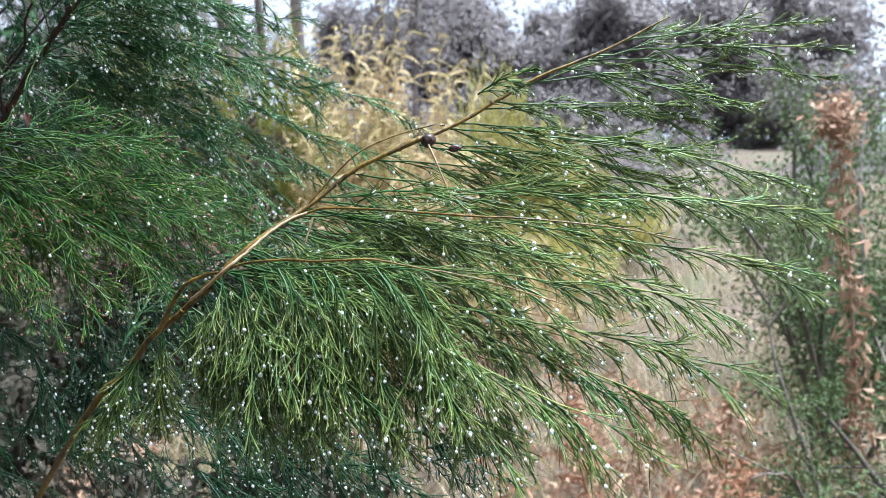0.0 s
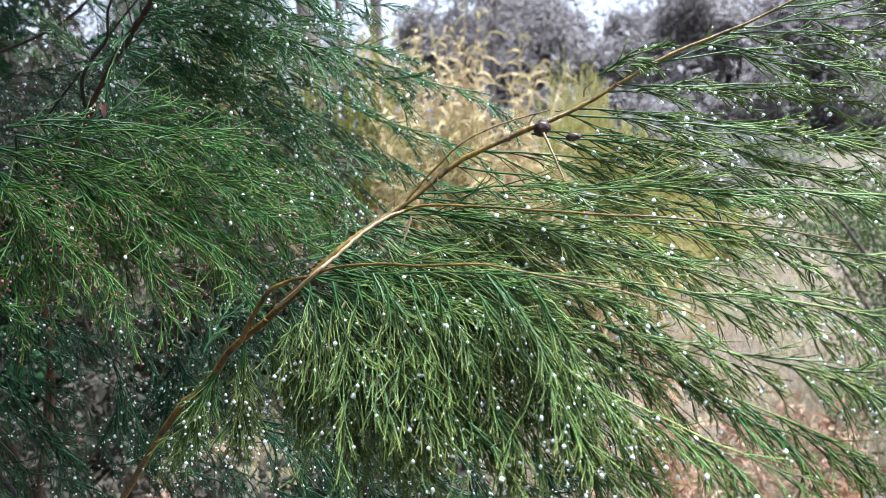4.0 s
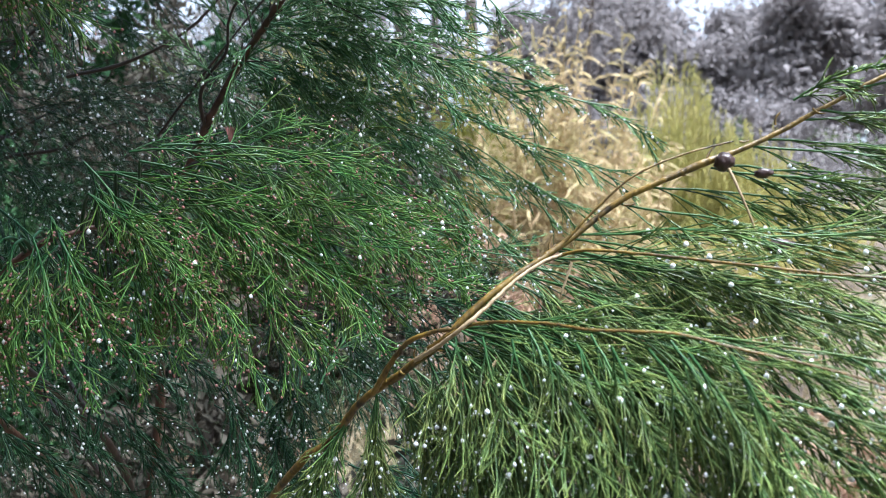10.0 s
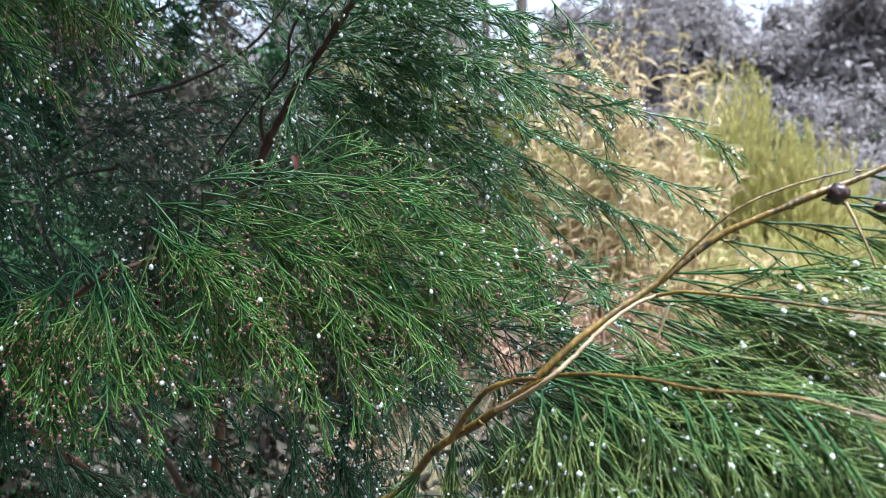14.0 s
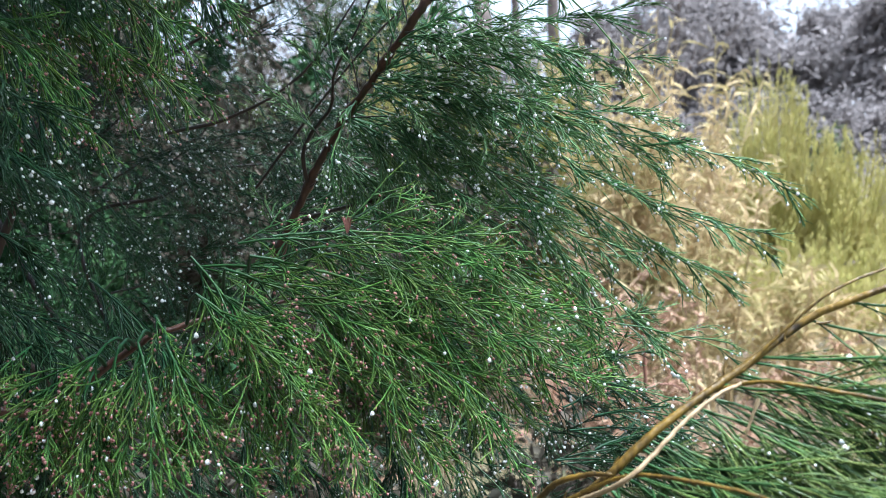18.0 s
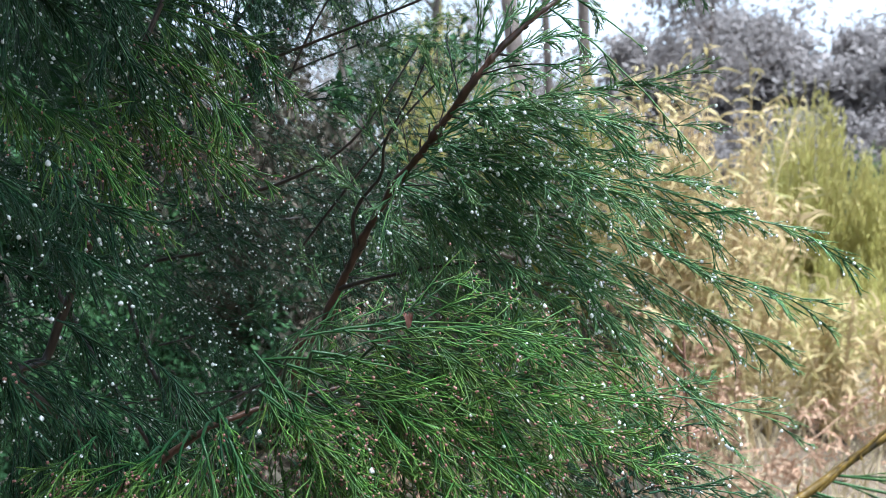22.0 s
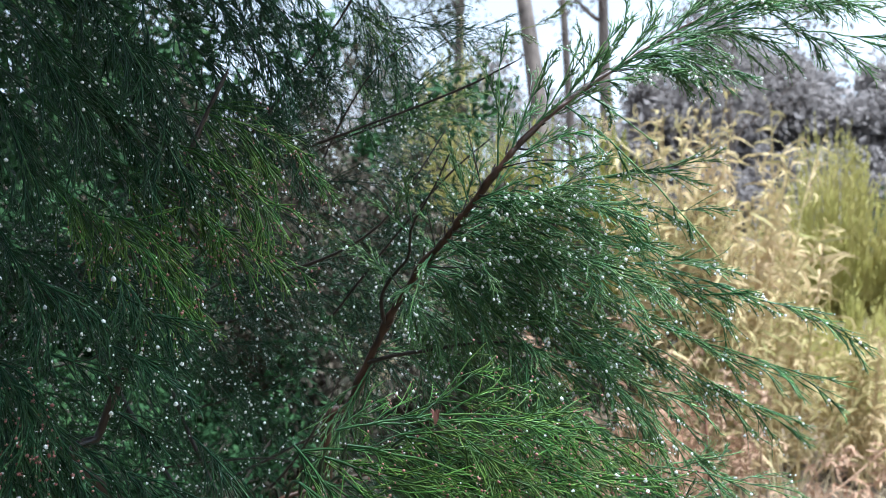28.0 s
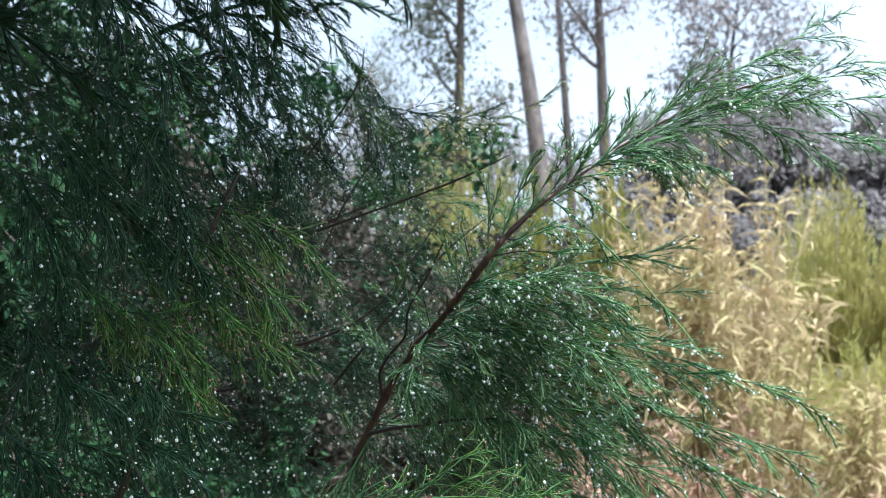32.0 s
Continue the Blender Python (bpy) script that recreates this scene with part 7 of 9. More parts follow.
spray(inner, (-0.780, 0.387, 1.571), (-0.693, 0.413, 1.525), shoots=14, reach=0.085, green=GREEN_SHADED, wet=0.16, bead=1.1, forks=1, per=4)
spray(inner, (-0.872, 0.483, 2.061), (-0.796, 0.517, 1.997), shoots=14, reach=0.085, green=GREEN_SHADED, wet=0.16, bead=1.1, forks=1, per=4)
spray(inner, (-0.580, 0.291, 1.535), (-0.532, 0.318, 1.427), shoots=14, reach=0.085, green=GREEN_SHADED, wet=0.16, bead=1.1, forks=1, per=4)
spray(thin_inner, (-0.672, 0.571, 1.576), (-0.591, 0.572, 1.522), shoots=14, reach=0.085, green=GREEN_SHADED, wet=0.16, bead=1.1, forks=1, per=4)
spray(inner, (-0.825, 0.439, 2.049), (-0.734, 0.474, 1.995), shoots=14, reach=0.085, green=GREEN_SHADED, wet=0.16, bead=1.1, forks=1, per=4)
spray(thin_inner, (-0.753, 0.340, 1.522), (-0.719, 0.359, 1.450), shoots=14, reach=0.085, green=GREEN_SHADED, wet=0.16, bead=1.1, forks=1, per=4)
spray(inner, (-0.604, 0.360, 1.565), (-0.514, 0.360, 1.498), shoots=14, reach=0.085, green=GREEN_SHADED, wet=0.16, bead=1.1, forks=1, per=4)
spray(thin_inner, (-0.673, 0.465, 1.777), (-0.543, 0.482, 1.719), shoots=14, reach=0.085, green=GREEN_SHADED, wet=0.16, bead=1.1, forks=1, per=4)
spray(inner, (-0.677, 0.474, 1.921), (-0.619, 0.515, 1.827), shoots=14, reach=0.085, green=GREEN_SHADED, wet=0.16, bead=1.1, forks=1, per=4)
spray(inner, (-0.690, 0.395, 1.653), (-0.612, 0.416, 1.557), shoots=14, reach=0.085, green=GREEN_SHADED, wet=0.16, bead=1.1, forks=1, per=4)
spray(thin_inner, (-0.695, 0.445, 1.525), (-0.615, 0.477, 1.428), shoots=14, reach=0.085, green=GREEN_SHADED, wet=0.16, bead=1.1, forks=1, per=4)
spray(inner, (-0.726, 0.324, 1.672), (-0.612, 0.357, 1.594), shoots=14, reach=0.085, green=GREEN_SHADED, wet=0.16, bead=1.1, forks=1, per=4)
spray(inner, (-0.671, 0.294, 1.558), (-0.600, 0.325, 1.514), shoots=14, reach=0.085, green=GREEN_SHADED, wet=0.16, bead=1.1, forks=1, per=4)
spray(inner, (-0.701, 0.516, 2.010), (-0.606, 0.554, 1.957), shoots=14, reach=0.085, green=GREEN_SHADED, wet=0.16, bead=1.1, forks=1, per=4)
spray(thin_inner, (-0.712, 0.440, 1.943), (-0.645, 0.477, 1.863), shoots=14, reach=0.085, green=GREEN_SHADED, wet=0.16, bead=1.1, forks=1, per=4)
spray(thin_inner, (-0.800, 0.370, 1.552), (-0.726, 0.393, 1.494), shoots=14, reach=0.085, green=GREEN_SHADED, wet=0.16, bead=1.1, forks=1, per=4)
spray(inner, (-0.704, 0.588, 1.924), (-0.630, 0.614, 1.889), shoots=14, reach=0.085, green=GREEN_SHADED, wet=0.16, bead=1.1, forks=1, per=4)
spray(thin_inner, (-0.662, 0.407, 1.704), (-0.621, 0.428, 1.613), shoots=14, reach=0.085, green=GREEN_SHADED, wet=0.16, bead=1.1, forks=1, per=4)
spray(inner, (-0.732, 0.483, 1.856), (-0.648, 0.528, 1.777), shoots=14, reach=0.085, green=GREEN_SHADED, wet=0.16, bead=1.1, forks=1, per=4)
spray(inner, (-0.715, 0.579, 1.541), (-0.602, 0.599, 1.481), shoots=14, reach=0.085, green=GREEN_SHADED, wet=0.16, bead=1.1, forks=1, per=4)
spray(inner, (-0.952, 0.450, 1.750), (-0.868, 0.499, 1.700), shoots=14, reach=0.085, green=GREEN_SHADED, wet=0.16, bead=1.1, forks=1, per=4)
spray(thin_inner, (-0.906, 0.487, 1.624), (-0.817, 0.538, 1.579), shoots=14, reach=0.085, green=GREEN_SHADED, wet=0.16, bead=1.1, forks=1, per=4)
spray(thin_inner, (-0.759, 0.450, 1.728), (-0.632, 0.480, 1.673), shoots=14, reach=0.085, green=GREEN_SHADED, wet=0.16, bead=1.1, forks=1, per=4)
spray(inner, (-0.977, 0.513, 1.563), (-0.861, 0.524, 1.507), shoots=14, reach=0.085, green=GREEN_SHADED, wet=0.16, bead=1.1, forks=1, per=4)
spray(level_inner, (-0.944, 0.422, 1.369), (-0.807, 0.424, 1.301), shoots=14, reach=0.085, green=GREEN_SHADED, wet=0.2, bead=1.2, forks=1, per=4)
spray(level_inner, (-0.648, 0.590, 1.435), (-0.533, 0.614, 1.431), shoots=14, reach=0.085, green=GREEN_SHADED, wet=0.2, bead=1.2, forks=1, per=4)
spray(level_inner, (-0.556, 0.585, 1.552), (-0.495, 0.574, 1.443), shoots=14, reach=0.085, green=GREEN_SHADED, wet=0.2, bead=1.2, forks=1, per=4)
spray(fan_branch, (-0.537, 0.627, 1.463), (-0.465, 0.631, 1.350), shoots=14, reach=0.085, green=GREEN_SHADED, wet=0.2, bead=1.2, forks=1, per=4)
spray(level_inner, (-0.873, 0.801, 1.326), (-0.794, 0.833, 1.298), shoots=14, reach=0.085, green=GREEN_SHADED, wet=0.2, bead=1.2, forks=1, per=4)
spray(fan_branch, (-0.818, 0.402, 1.280), (-0.741, 0.433, 1.179), shoots=14, reach=0.085, green=GREEN_SHADED, wet=0.2, bead=1.2, forks=1, per=4)
spray(level_inner, (-0.608, 0.725, 1.587), (-0.511, 0.735, 1.569), shoots=14, reach=0.085, green=GREEN_SHADED, wet=0.2, bead=1.2, forks=1, per=4)
spray(level_inner, (-0.623, 0.722, 1.533), (-0.531, 0.699, 1.484), shoots=14, reach=0.085, green=GREEN_SHADED, wet=0.2, bead=1.2, forks=1, per=4)
spray(fan_branch, (-1.094, 0.521, 1.621), (-0.944, 0.528, 1.536), shoots=14, reach=0.085, green=GREEN_SHADED, wet=0.2, bead=1.2, forks=1, per=4)
spray(level_inner, (-0.810, 0.481, 1.009), (-0.667, 0.493, 0.995), shoots=14, reach=0.085, green=GREEN_SHADED, wet=0.2, bead=1.2, forks=1, per=4)
spray(fan_branch, (-1.274, 0.602, 1.464), (-1.159, 0.632, 1.401), shoots=14, reach=0.085, green=GREEN_SHADED, wet=0.2, bead=1.2, forks=1, per=4)
spray(fan_branch, (-1.131, 0.593, 1.082), (-1.031, 0.602, 1.045), shoots=14, reach=0.085, green=GREEN_SHADED, wet=0.2, bead=1.2, forks=1, per=4)
spray(level_inner, (-0.898, 0.402, 1.058), (-0.815, 0.408, 1.011), shoots=14, reach=0.085, green=GREEN_SHADED, wet=0.2, bead=1.2, forks=1, per=4)
spray(fan_branch, (-0.521, 0.564, 1.239), (-0.476, 0.564, 1.150), shoots=14, reach=0.085, green=GREEN_SHADED, wet=0.2, bead=1.2, forks=1, per=4)
spray(level_inner, (-0.819, 0.417, 1.101), (-0.737, 0.398, 1.035), shoots=14, reach=0.085, green=GREEN_SHADED, wet=0.2, bead=1.2, forks=1, per=4)
spray(fan_branch, (-1.011, 0.518, 1.621), (-0.941, 0.537, 1.524), shoots=14, reach=0.085, green=GREEN_SHADED, wet=0.2, bead=1.2, forks=1, per=4)
spray(level_inner, (-0.776, 0.543, 1.353), (-0.672, 0.564, 1.289), shoots=14, reach=0.085, green=GREEN_SHADED, wet=0.2, bead=1.2, forks=1, per=4)
spray(level_inner, (-1.254, 0.557, 1.056), (-1.133, 0.598, 1.067), shoots=14, reach=0.085, green=GREEN_SHADED, wet=0.2, bead=1.2, forks=1, per=4)
spray(fan_branch, (-0.764, 0.807, 1.014), (-0.690, 0.838, 0.916), shoots=14, reach=0.085, green=GREEN_SHADED, wet=0.2, bead=1.2, forks=1, per=4)
spray(level_inner, (-0.961, 0.614, 1.543), (-0.912, 0.621, 1.443), shoots=14, reach=0.085, green=GREEN_SHADED, wet=0.2, bead=1.2, forks=1, per=4)
spray(fan_branch, (-0.899, 0.436, 1.631), (-0.799, 0.467, 1.545), shoots=14, reach=0.085, green=GREEN_SHADED, wet=0.2, bead=1.2, forks=1, per=4)
spray(fan_branch, (-0.892, 0.412, 1.331), (-0.797, 0.416, 1.262), shoots=14, reach=0.085, green=GREEN_SHADED, wet=0.2, bead=1.2, forks=1, per=4)
spray(level_inner, (-0.813, 0.500, 1.149), (-0.684, 0.519, 1.129), shoots=14, reach=0.085, green=GREEN_SHADED, wet=0.2, bead=1.2, forks=1, per=4)
spray(fan_branch, (-0.861, 0.760, 1.203), (-0.811, 0.768, 1.093), shoots=14, reach=0.085, green=GREEN_SHADED, wet=0.2, bead=1.2, forks=1, per=4)
spray(fan_branch, (-0.796, 0.713, 1.340), (-0.747, 0.717, 1.259), shoots=14, reach=0.085, green=GREEN_SHADED, wet=0.2, bead=1.2, forks=1, per=4)
spray(level_inner, (-0.964, 0.748, 1.581), (-0.907, 0.759, 1.464), shoots=14, reach=0.085, green=GREEN_SHADED, wet=0.2, bead=1.2, forks=1, per=4)
spray(fan_branch, (-1.033, 0.693, 0.932), (-0.964, 0.722, 0.891), shoots=14, reach=0.085, green=GREEN_SHADED, wet=0.2, bead=1.2, forks=1, per=4)
spray(level_inner, (-0.705, 0.876, 0.977), (-0.595, 0.903, 0.932), shoots=14, reach=0.085, green=GREEN_SHADED, wet=0.2, bead=1.2, forks=1, per=4)
spray(fan_branch, (-0.822, 0.833, 1.352), (-0.705, 0.824, 1.307), shoots=14, reach=0.085, green=GREEN_SHADED, wet=0.2, bead=1.2, forks=1, per=4)
spray(level_inner, (-0.784, 0.431, 1.437), (-0.665, 0.458, 1.366), shoots=14, reach=0.085, green=GREEN_SHADED, wet=0.2, bead=1.2, forks=1, per=4)
spray(fan_branch, (-1.226, 0.638, 0.951), (-1.162, 0.667, 0.869), shoots=14, reach=0.085, green=GREEN_SHADED, wet=0.2, bead=1.2, forks=1, per=4)
spray(level_inner, (-0.664, 0.515, 1.587), (-0.580, 0.516, 1.535), shoots=14, reach=0.085, green=GREEN_SHADED, wet=0.2, bead=1.2, forks=1, per=4)
spray(level_inner, (-0.702, 0.863, 1.568), (-0.608, 0.890, 1.549), shoots=14, reach=0.085, green=GREEN_SHADED, wet=0.2, bead=1.2, forks=1, per=4)
spray(fan_branch, (-0.600, 0.687, 1.663), (-0.518, 0.699, 1.604), shoots=14, reach=0.085, green=GREEN_SHADED, wet=0.2, bead=1.2, forks=1, per=4)
spray(level_inner, (-1.241, 0.637, 1.607), (-1.140, 0.621, 1.505), shoots=14, reach=0.085, green=GREEN_SHADED, wet=0.2, bead=1.2, forks=1, per=4)
spray(fan_branch, (-0.708, 0.629, 1.015), (-0.647, 0.636, 0.948), shoots=14, reach=0.085, green=GREEN_SHADED, wet=0.2, bead=1.2, forks=1, per=4)
spray(level_inner, (-0.912, 0.526, 1.334), (-0.818, 0.522, 1.228), shoots=14, reach=0.085, green=GREEN_SHADED, wet=0.2, bead=1.2, forks=1, per=4)
spray(fan_branch, (-0.495, 0.657, 1.480), (-0.427, 0.687, 1.418), shoots=14, reach=0.085, green=GREEN_SHADED, wet=0.2, bead=1.2, forks=1, per=4)
spray(level_inner, (-0.855, 0.407, 1.485), (-0.756, 0.435, 1.478), shoots=14, reach=0.085, green=GREEN_SHADED, wet=0.2, bead=1.2, forks=1, per=4)
spray(fan_branch, (-0.932, 0.706, 1.257), (-0.816, 0.704, 1.228), shoots=14, reach=0.085, green=GREEN_SHADED, wet=0.2, bead=1.2, forks=1, per=4)
spray(level_inner, (-0.902, 0.394, 1.326), (-0.826, 0.386, 1.265), shoots=14, reach=0.085, green=GREEN_SHADED, wet=0.2, bead=1.2, forks=1, per=4)
spray(fan_branch, (-0.973, 0.758, 1.008), (-0.887, 0.799, 0.954), shoots=14, reach=0.085, green=GREEN_SHADED, wet=0.2, bead=1.2, forks=1, per=4)
spray(level_inner, (-0.967, 0.759, 1.515), (-0.843, 0.758, 1.501), shoots=14, reach=0.085, green=GREEN_SHADED, wet=0.2, bead=1.2, forks=1, per=4)
spray(fan_branch, (-0.736, 0.448, 1.554), (-0.655, 0.469, 1.511), shoots=14, reach=0.085, green=GREEN_SHADED, wet=0.2, bead=1.2, forks=1, per=4)
spray(level_inner, (-0.582, 0.558, 1.082), (-0.513, 0.547, 1.039), shoots=14, reach=0.085, green=GREEN_SHADED, wet=0.2, bead=1.2, forks=1, per=4)
spray(level_inner, (-0.815, 0.464, 1.359), (-0.766, 0.479, 1.284), shoots=14, reach=0.085, green=GREEN_SHADED, wet=0.2, bead=1.2, forks=1, per=4)
spray(fan_branch, (-0.813, 0.722, 0.917), (-0.741, 0.751, 0.825), shoots=14, reach=0.085, green=GREEN_SHADED, wet=0.2, bead=1.2, forks=1, per=4)
spray(fan_branch, (-0.848, 0.553, 1.259), (-0.803, 0.572, 1.154), shoots=14, reach=0.085, green=GREEN_SHADED, wet=0.2, bead=1.2, forks=1, per=4)
spray(level_inner, (-0.586, 0.499, 1.152), (-0.506, 0.491, 1.086), shoots=14, reach=0.085, green=GREEN_SHADED, wet=0.2, bead=1.2, forks=1, per=4)
spray(fan_branch, (-0.698, 0.451, 1.427), (-0.605, 0.440, 1.344), shoots=14, reach=0.085, green=GREEN_SHADED, wet=0.2, bead=1.2, forks=1, per=4)
spray(level_inner, (-0.591, 0.603, 1.323), (-0.496, 0.626, 1.312), shoots=14, reach=0.085, green=GREEN_SHADED, wet=0.2, bead=1.2, forks=1, per=4)
spray(level_inner, (-0.527, 0.565, 1.024), (-0.433, 0.600, 1.015), shoots=14, reach=0.085, green=GREEN_SHADED, wet=0.2, bead=1.2, forks=1, per=4)
spray(level_inner, (-1.143, 0.592, 1.090), (-1.066, 0.591, 1.004), shoots=14, reach=0.085, green=GREEN_SHADED, wet=0.2, bead=1.2, forks=1, per=4)
spray(level_inner, (-1.190, 0.645, 1.313), (-1.057, 0.672, 1.309), shoots=14, reach=0.085, green=GREEN_SHADED, wet=0.2, bead=1.2, forks=1, per=4)
spray(level_inner, (-0.763, 0.475, 1.290), (-0.659, 0.467, 1.251), shoots=14, reach=0.085, green=GREEN_SHADED, wet=0.2, bead=1.2, forks=1, per=4)
spray(fan_branch, (-0.615, 0.477, 1.611), (-0.507, 0.515, 1.563), shoots=14, reach=0.085, green=GREEN_SHADED, wet=0.2, bead=1.2, forks=1, per=4)
spray(level_inner, (-0.930, 0.551, 1.003), (-0.851, 0.585, 0.991), shoots=14, reach=0.085, green=GREEN_SHADED, wet=0.2, bead=1.2, forks=1, per=4)
spray(fan_branch, (-1.208, 0.580, 1.492), (-1.093, 0.616, 1.432), shoots=14, reach=0.085, green=GREEN_SHADED, wet=0.2, bead=1.2, forks=1, per=4)
spray(level_inner, (-0.458, 0.679, 1.432), (-0.371, 0.664, 1.389), shoots=14, reach=0.085, green=GREEN_SHADED, wet=0.2, bead=1.2, forks=1, per=4)
spray(fan_branch, (-0.734, 0.571, 1.098), (-0.613, 0.598, 1.091), shoots=14, reach=0.085, green=GREEN_SHADED, wet=0.2, bead=1.2, forks=1, per=4)
spray(level_inner, (-0.999, 0.654, 1.466), (-0.912, 0.671, 1.417), shoots=14, reach=0.085, green=GREEN_SHADED, wet=0.2, bead=1.2, forks=1, per=4)
spray(level_inner, (-0.492, 0.789, 1.404), (-0.442, 0.787, 1.341), shoots=14, reach=0.085, green=GREEN_SHADED, wet=0.2, bead=1.2, forks=1, per=4)
spray(level_inner, (-0.683, 0.580, 1.540), (-0.591, 0.564, 1.449), shoots=14, reach=0.085, green=GREEN_SHADED, wet=0.2, bead=1.2, forks=1, per=4)
spray(fan_branch, (-0.760, 0.672, 1.491), (-0.687, 0.703, 1.432), shoots=14, reach=0.085, green=GREEN_SHADED, wet=0.2, bead=1.2, forks=1, per=4)
spray(level_inner, (-1.007, 0.492, 1.206), (-0.975, 0.505, 1.124), shoots=14, reach=0.085, green=GREEN_SHADED, wet=0.2, bead=1.2, forks=1, per=4)
spray(fan_branch, (-0.562, 0.529, 1.069), (-0.447, 0.526, 1.086), shoots=14, reach=0.085, green=GREEN_SHADED, wet=0.2, bead=1.2, forks=1, per=4)
spray(level_inner, (-0.854, 0.407, 1.575), (-0.690, 0.420, 1.543), shoots=14, reach=0.085, green=GREEN_SHADED, wet=0.2, bead=1.2, forks=1, per=4)
spray(fan_branch, (-0.452, 0.496, 1.462), (-0.306, 0.494, 1.493), shoots=7, reach=0.05, green=GREEN_MID, wet=0.22, bead=1.15)
spray(fan_branch, (-0.421, 0.489, 1.503), (-0.311, 0.464, 1.529), shoots=7, reach=0.05, green=GREEN_MID, wet=0.22, bead=1.15)
spray(fan_branch, (-0.391, 0.476, 1.531), (-0.286, 0.453, 1.545), shoots=7, reach=0.05, green=GREEN_MID, wet=0.22, bead=1.15)
spray(fan_branch, (-0.353, 0.460, 1.557), (-0.253, 0.444, 1.581), shoots=7, reach=0.05, green=GREEN_MID, wet=0.22, bead=1.15)
spray(fan_branch, (-0.331, 0.453, 1.576), (-0.252, 0.443, 1.594), shoots=7, reach=0.05, green=GREEN_MID, wet=0.22, bead=1.15)
spray(fan_branch, (-0.307, 0.452, 1.601), (-0.232, 0.451, 1.622), shoots=7, reach=0.05, green=GREEN_MID, wet=0.22, bead=1.15)
spray(fan_branch, (-0.374, 0.469, 1.544), (-0.374, 0.432, 1.495), shoots=7, reach=0.05, green=GREEN_MID, wet=0.22, bead=1.15)
spray(fan_branch, (-0.415, 0.487, 1.509), (-0.363, 0.465, 1.471), shoots=7, reach=0.05, green=GREEN_MID, wet=0.22, bead=1.15)
spray(fan_branch, (-0.331, 0.453, 1.576), (-0.282, 0.428, 1.578), shoots=7, reach=0.05, green=GREEN_MID, wet=0.22, bead=1.15)
spray(fan_branch, (-0.360, 0.463, 1.553), (-0.308, 0.431, 1.529), shoots=7, reach=0.05, green=GREEN_MID, wet=0.22, bead=1.15)
spray(inner, (-0.513, 0.250, 1.419), (-0.433, 0.246, 1.367), shoots=17, reach=0.07, green=GREEN_SHADED, wet=0.06, droop=0.6, per=5)
spray(inner, (-0.490, 0.262, 1.406), (-0.417, 0.254, 1.361), shoots=17, reach=0.07, green=GREEN_SHADED, wet=0.06, droop=0.6, per=5)
spray(inner, (-0.510, 0.241, 1.388), (-0.441, 0.232, 1.335), shoots=17, reach=0.07, green=GREEN_SHADED, wet=0.06, droop=0.6, per=5)
spray(inner, (-0.485, 0.265, 1.373), (-0.426, 0.251, 1.326), shoots=17, reach=0.07, green=GREEN_SHADED, wet=0.06, droop=0.6, per=5)
spray(inner, (-0.467, 0.285, 1.391), (-0.404, 0.272, 1.347), shoots=17, reach=0.07, green=GREEN_SHADED, wet=0.06, droop=0.6, per=5)
spray(inner, (-0.468, 0.307, 1.416), (-0.406, 0.305, 1.372), shoots=17, reach=0.07, green=GREEN_SHADED, wet=0.06, droop=0.6, per=5)
spray(inner, (-0.476, 0.261, 1.323), (-0.422, 0.252, 1.302), shoots=14, reach=0.07, green=GREEN_SHADED, wet=0.08, per=4, forks=1, droop=0.6)
spray(inner, (-0.414, 0.321, 1.334), (-0.374, 0.305, 1.282), shoots=14, reach=0.07, green=GREEN_SHADED, wet=0.08, per=4, forks=1, droop=0.6)
spray(inner, (-0.544, 0.305, 1.327), (-0.480, 0.300, 1.303), shoots=14, reach=0.07, green=GREEN_SHADED, wet=0.08, per=4, forks=1, droop=0.6)
spray(inner, (-0.528, 0.313, 1.319), (-0.467, 0.307, 1.286), shoots=14, reach=0.07, green=GREEN_SHADED, wet=0.08, per=4, forks=1, droop=0.6)
spray(inner, (-0.551, 0.343, 1.318), (-0.490, 0.336, 1.297), shoots=14, reach=0.07, green=GREEN_SHADED, wet=0.08, per=4, forks=1, droop=0.6)
spray(inner, (-0.455, 0.254, 1.318), (-0.404, 0.244, 1.292), shoots=14, reach=0.07, green=GREEN_SHADED, wet=0.08, per=4, forks=1, droop=0.6)
spray(inner, (-0.357, 0.316, 1.337), (-0.339, 0.290, 1.306), shoots=14, reach=0.07, green=GREEN_SHADED, wet=0.08, per=4, forks=1, droop=0.6)
spray(inner, (-0.538, 0.308, 1.327), (-0.471, 0.304, 1.292), shoots=14, reach=0.07, green=GREEN_SHADED, wet=0.08, per=4, forks=1, droop=0.6)
spray(inner, (-0.356, 0.333, 1.321), (-0.301, 0.324, 1.300), shoots=14, reach=0.07, green=GREEN_SHADED, wet=0.08, per=4, forks=1, droop=0.6)
spray(inner, (-0.398, 0.426, 1.328), (-0.341, 0.418, 1.288), shoots=14, reach=0.07, green=GREEN_SHADED, wet=0.08, per=4, forks=1, droop=0.6)
spray(inner, (-0.412, 0.325, 1.335), (-0.384, 0.304, 1.282), shoots=14, reach=0.07, green=GREEN_SHADED, wet=0.08, per=4, forks=1, droop=0.6)
spray(inner, (-0.475, 0.279, 1.351), (-0.454, 0.255, 1.299), shoots=14, reach=0.07, green=GREEN_SHADED, wet=0.08, per=4, forks=1, droop=0.6)
spray(inner, (-0.532, 0.342, 1.260), (-0.489, 0.327, 1.225), shoots=14, reach=0.07, green=GREEN_SHADED, wet=0.08, per=4, forks=1, droop=0.6)
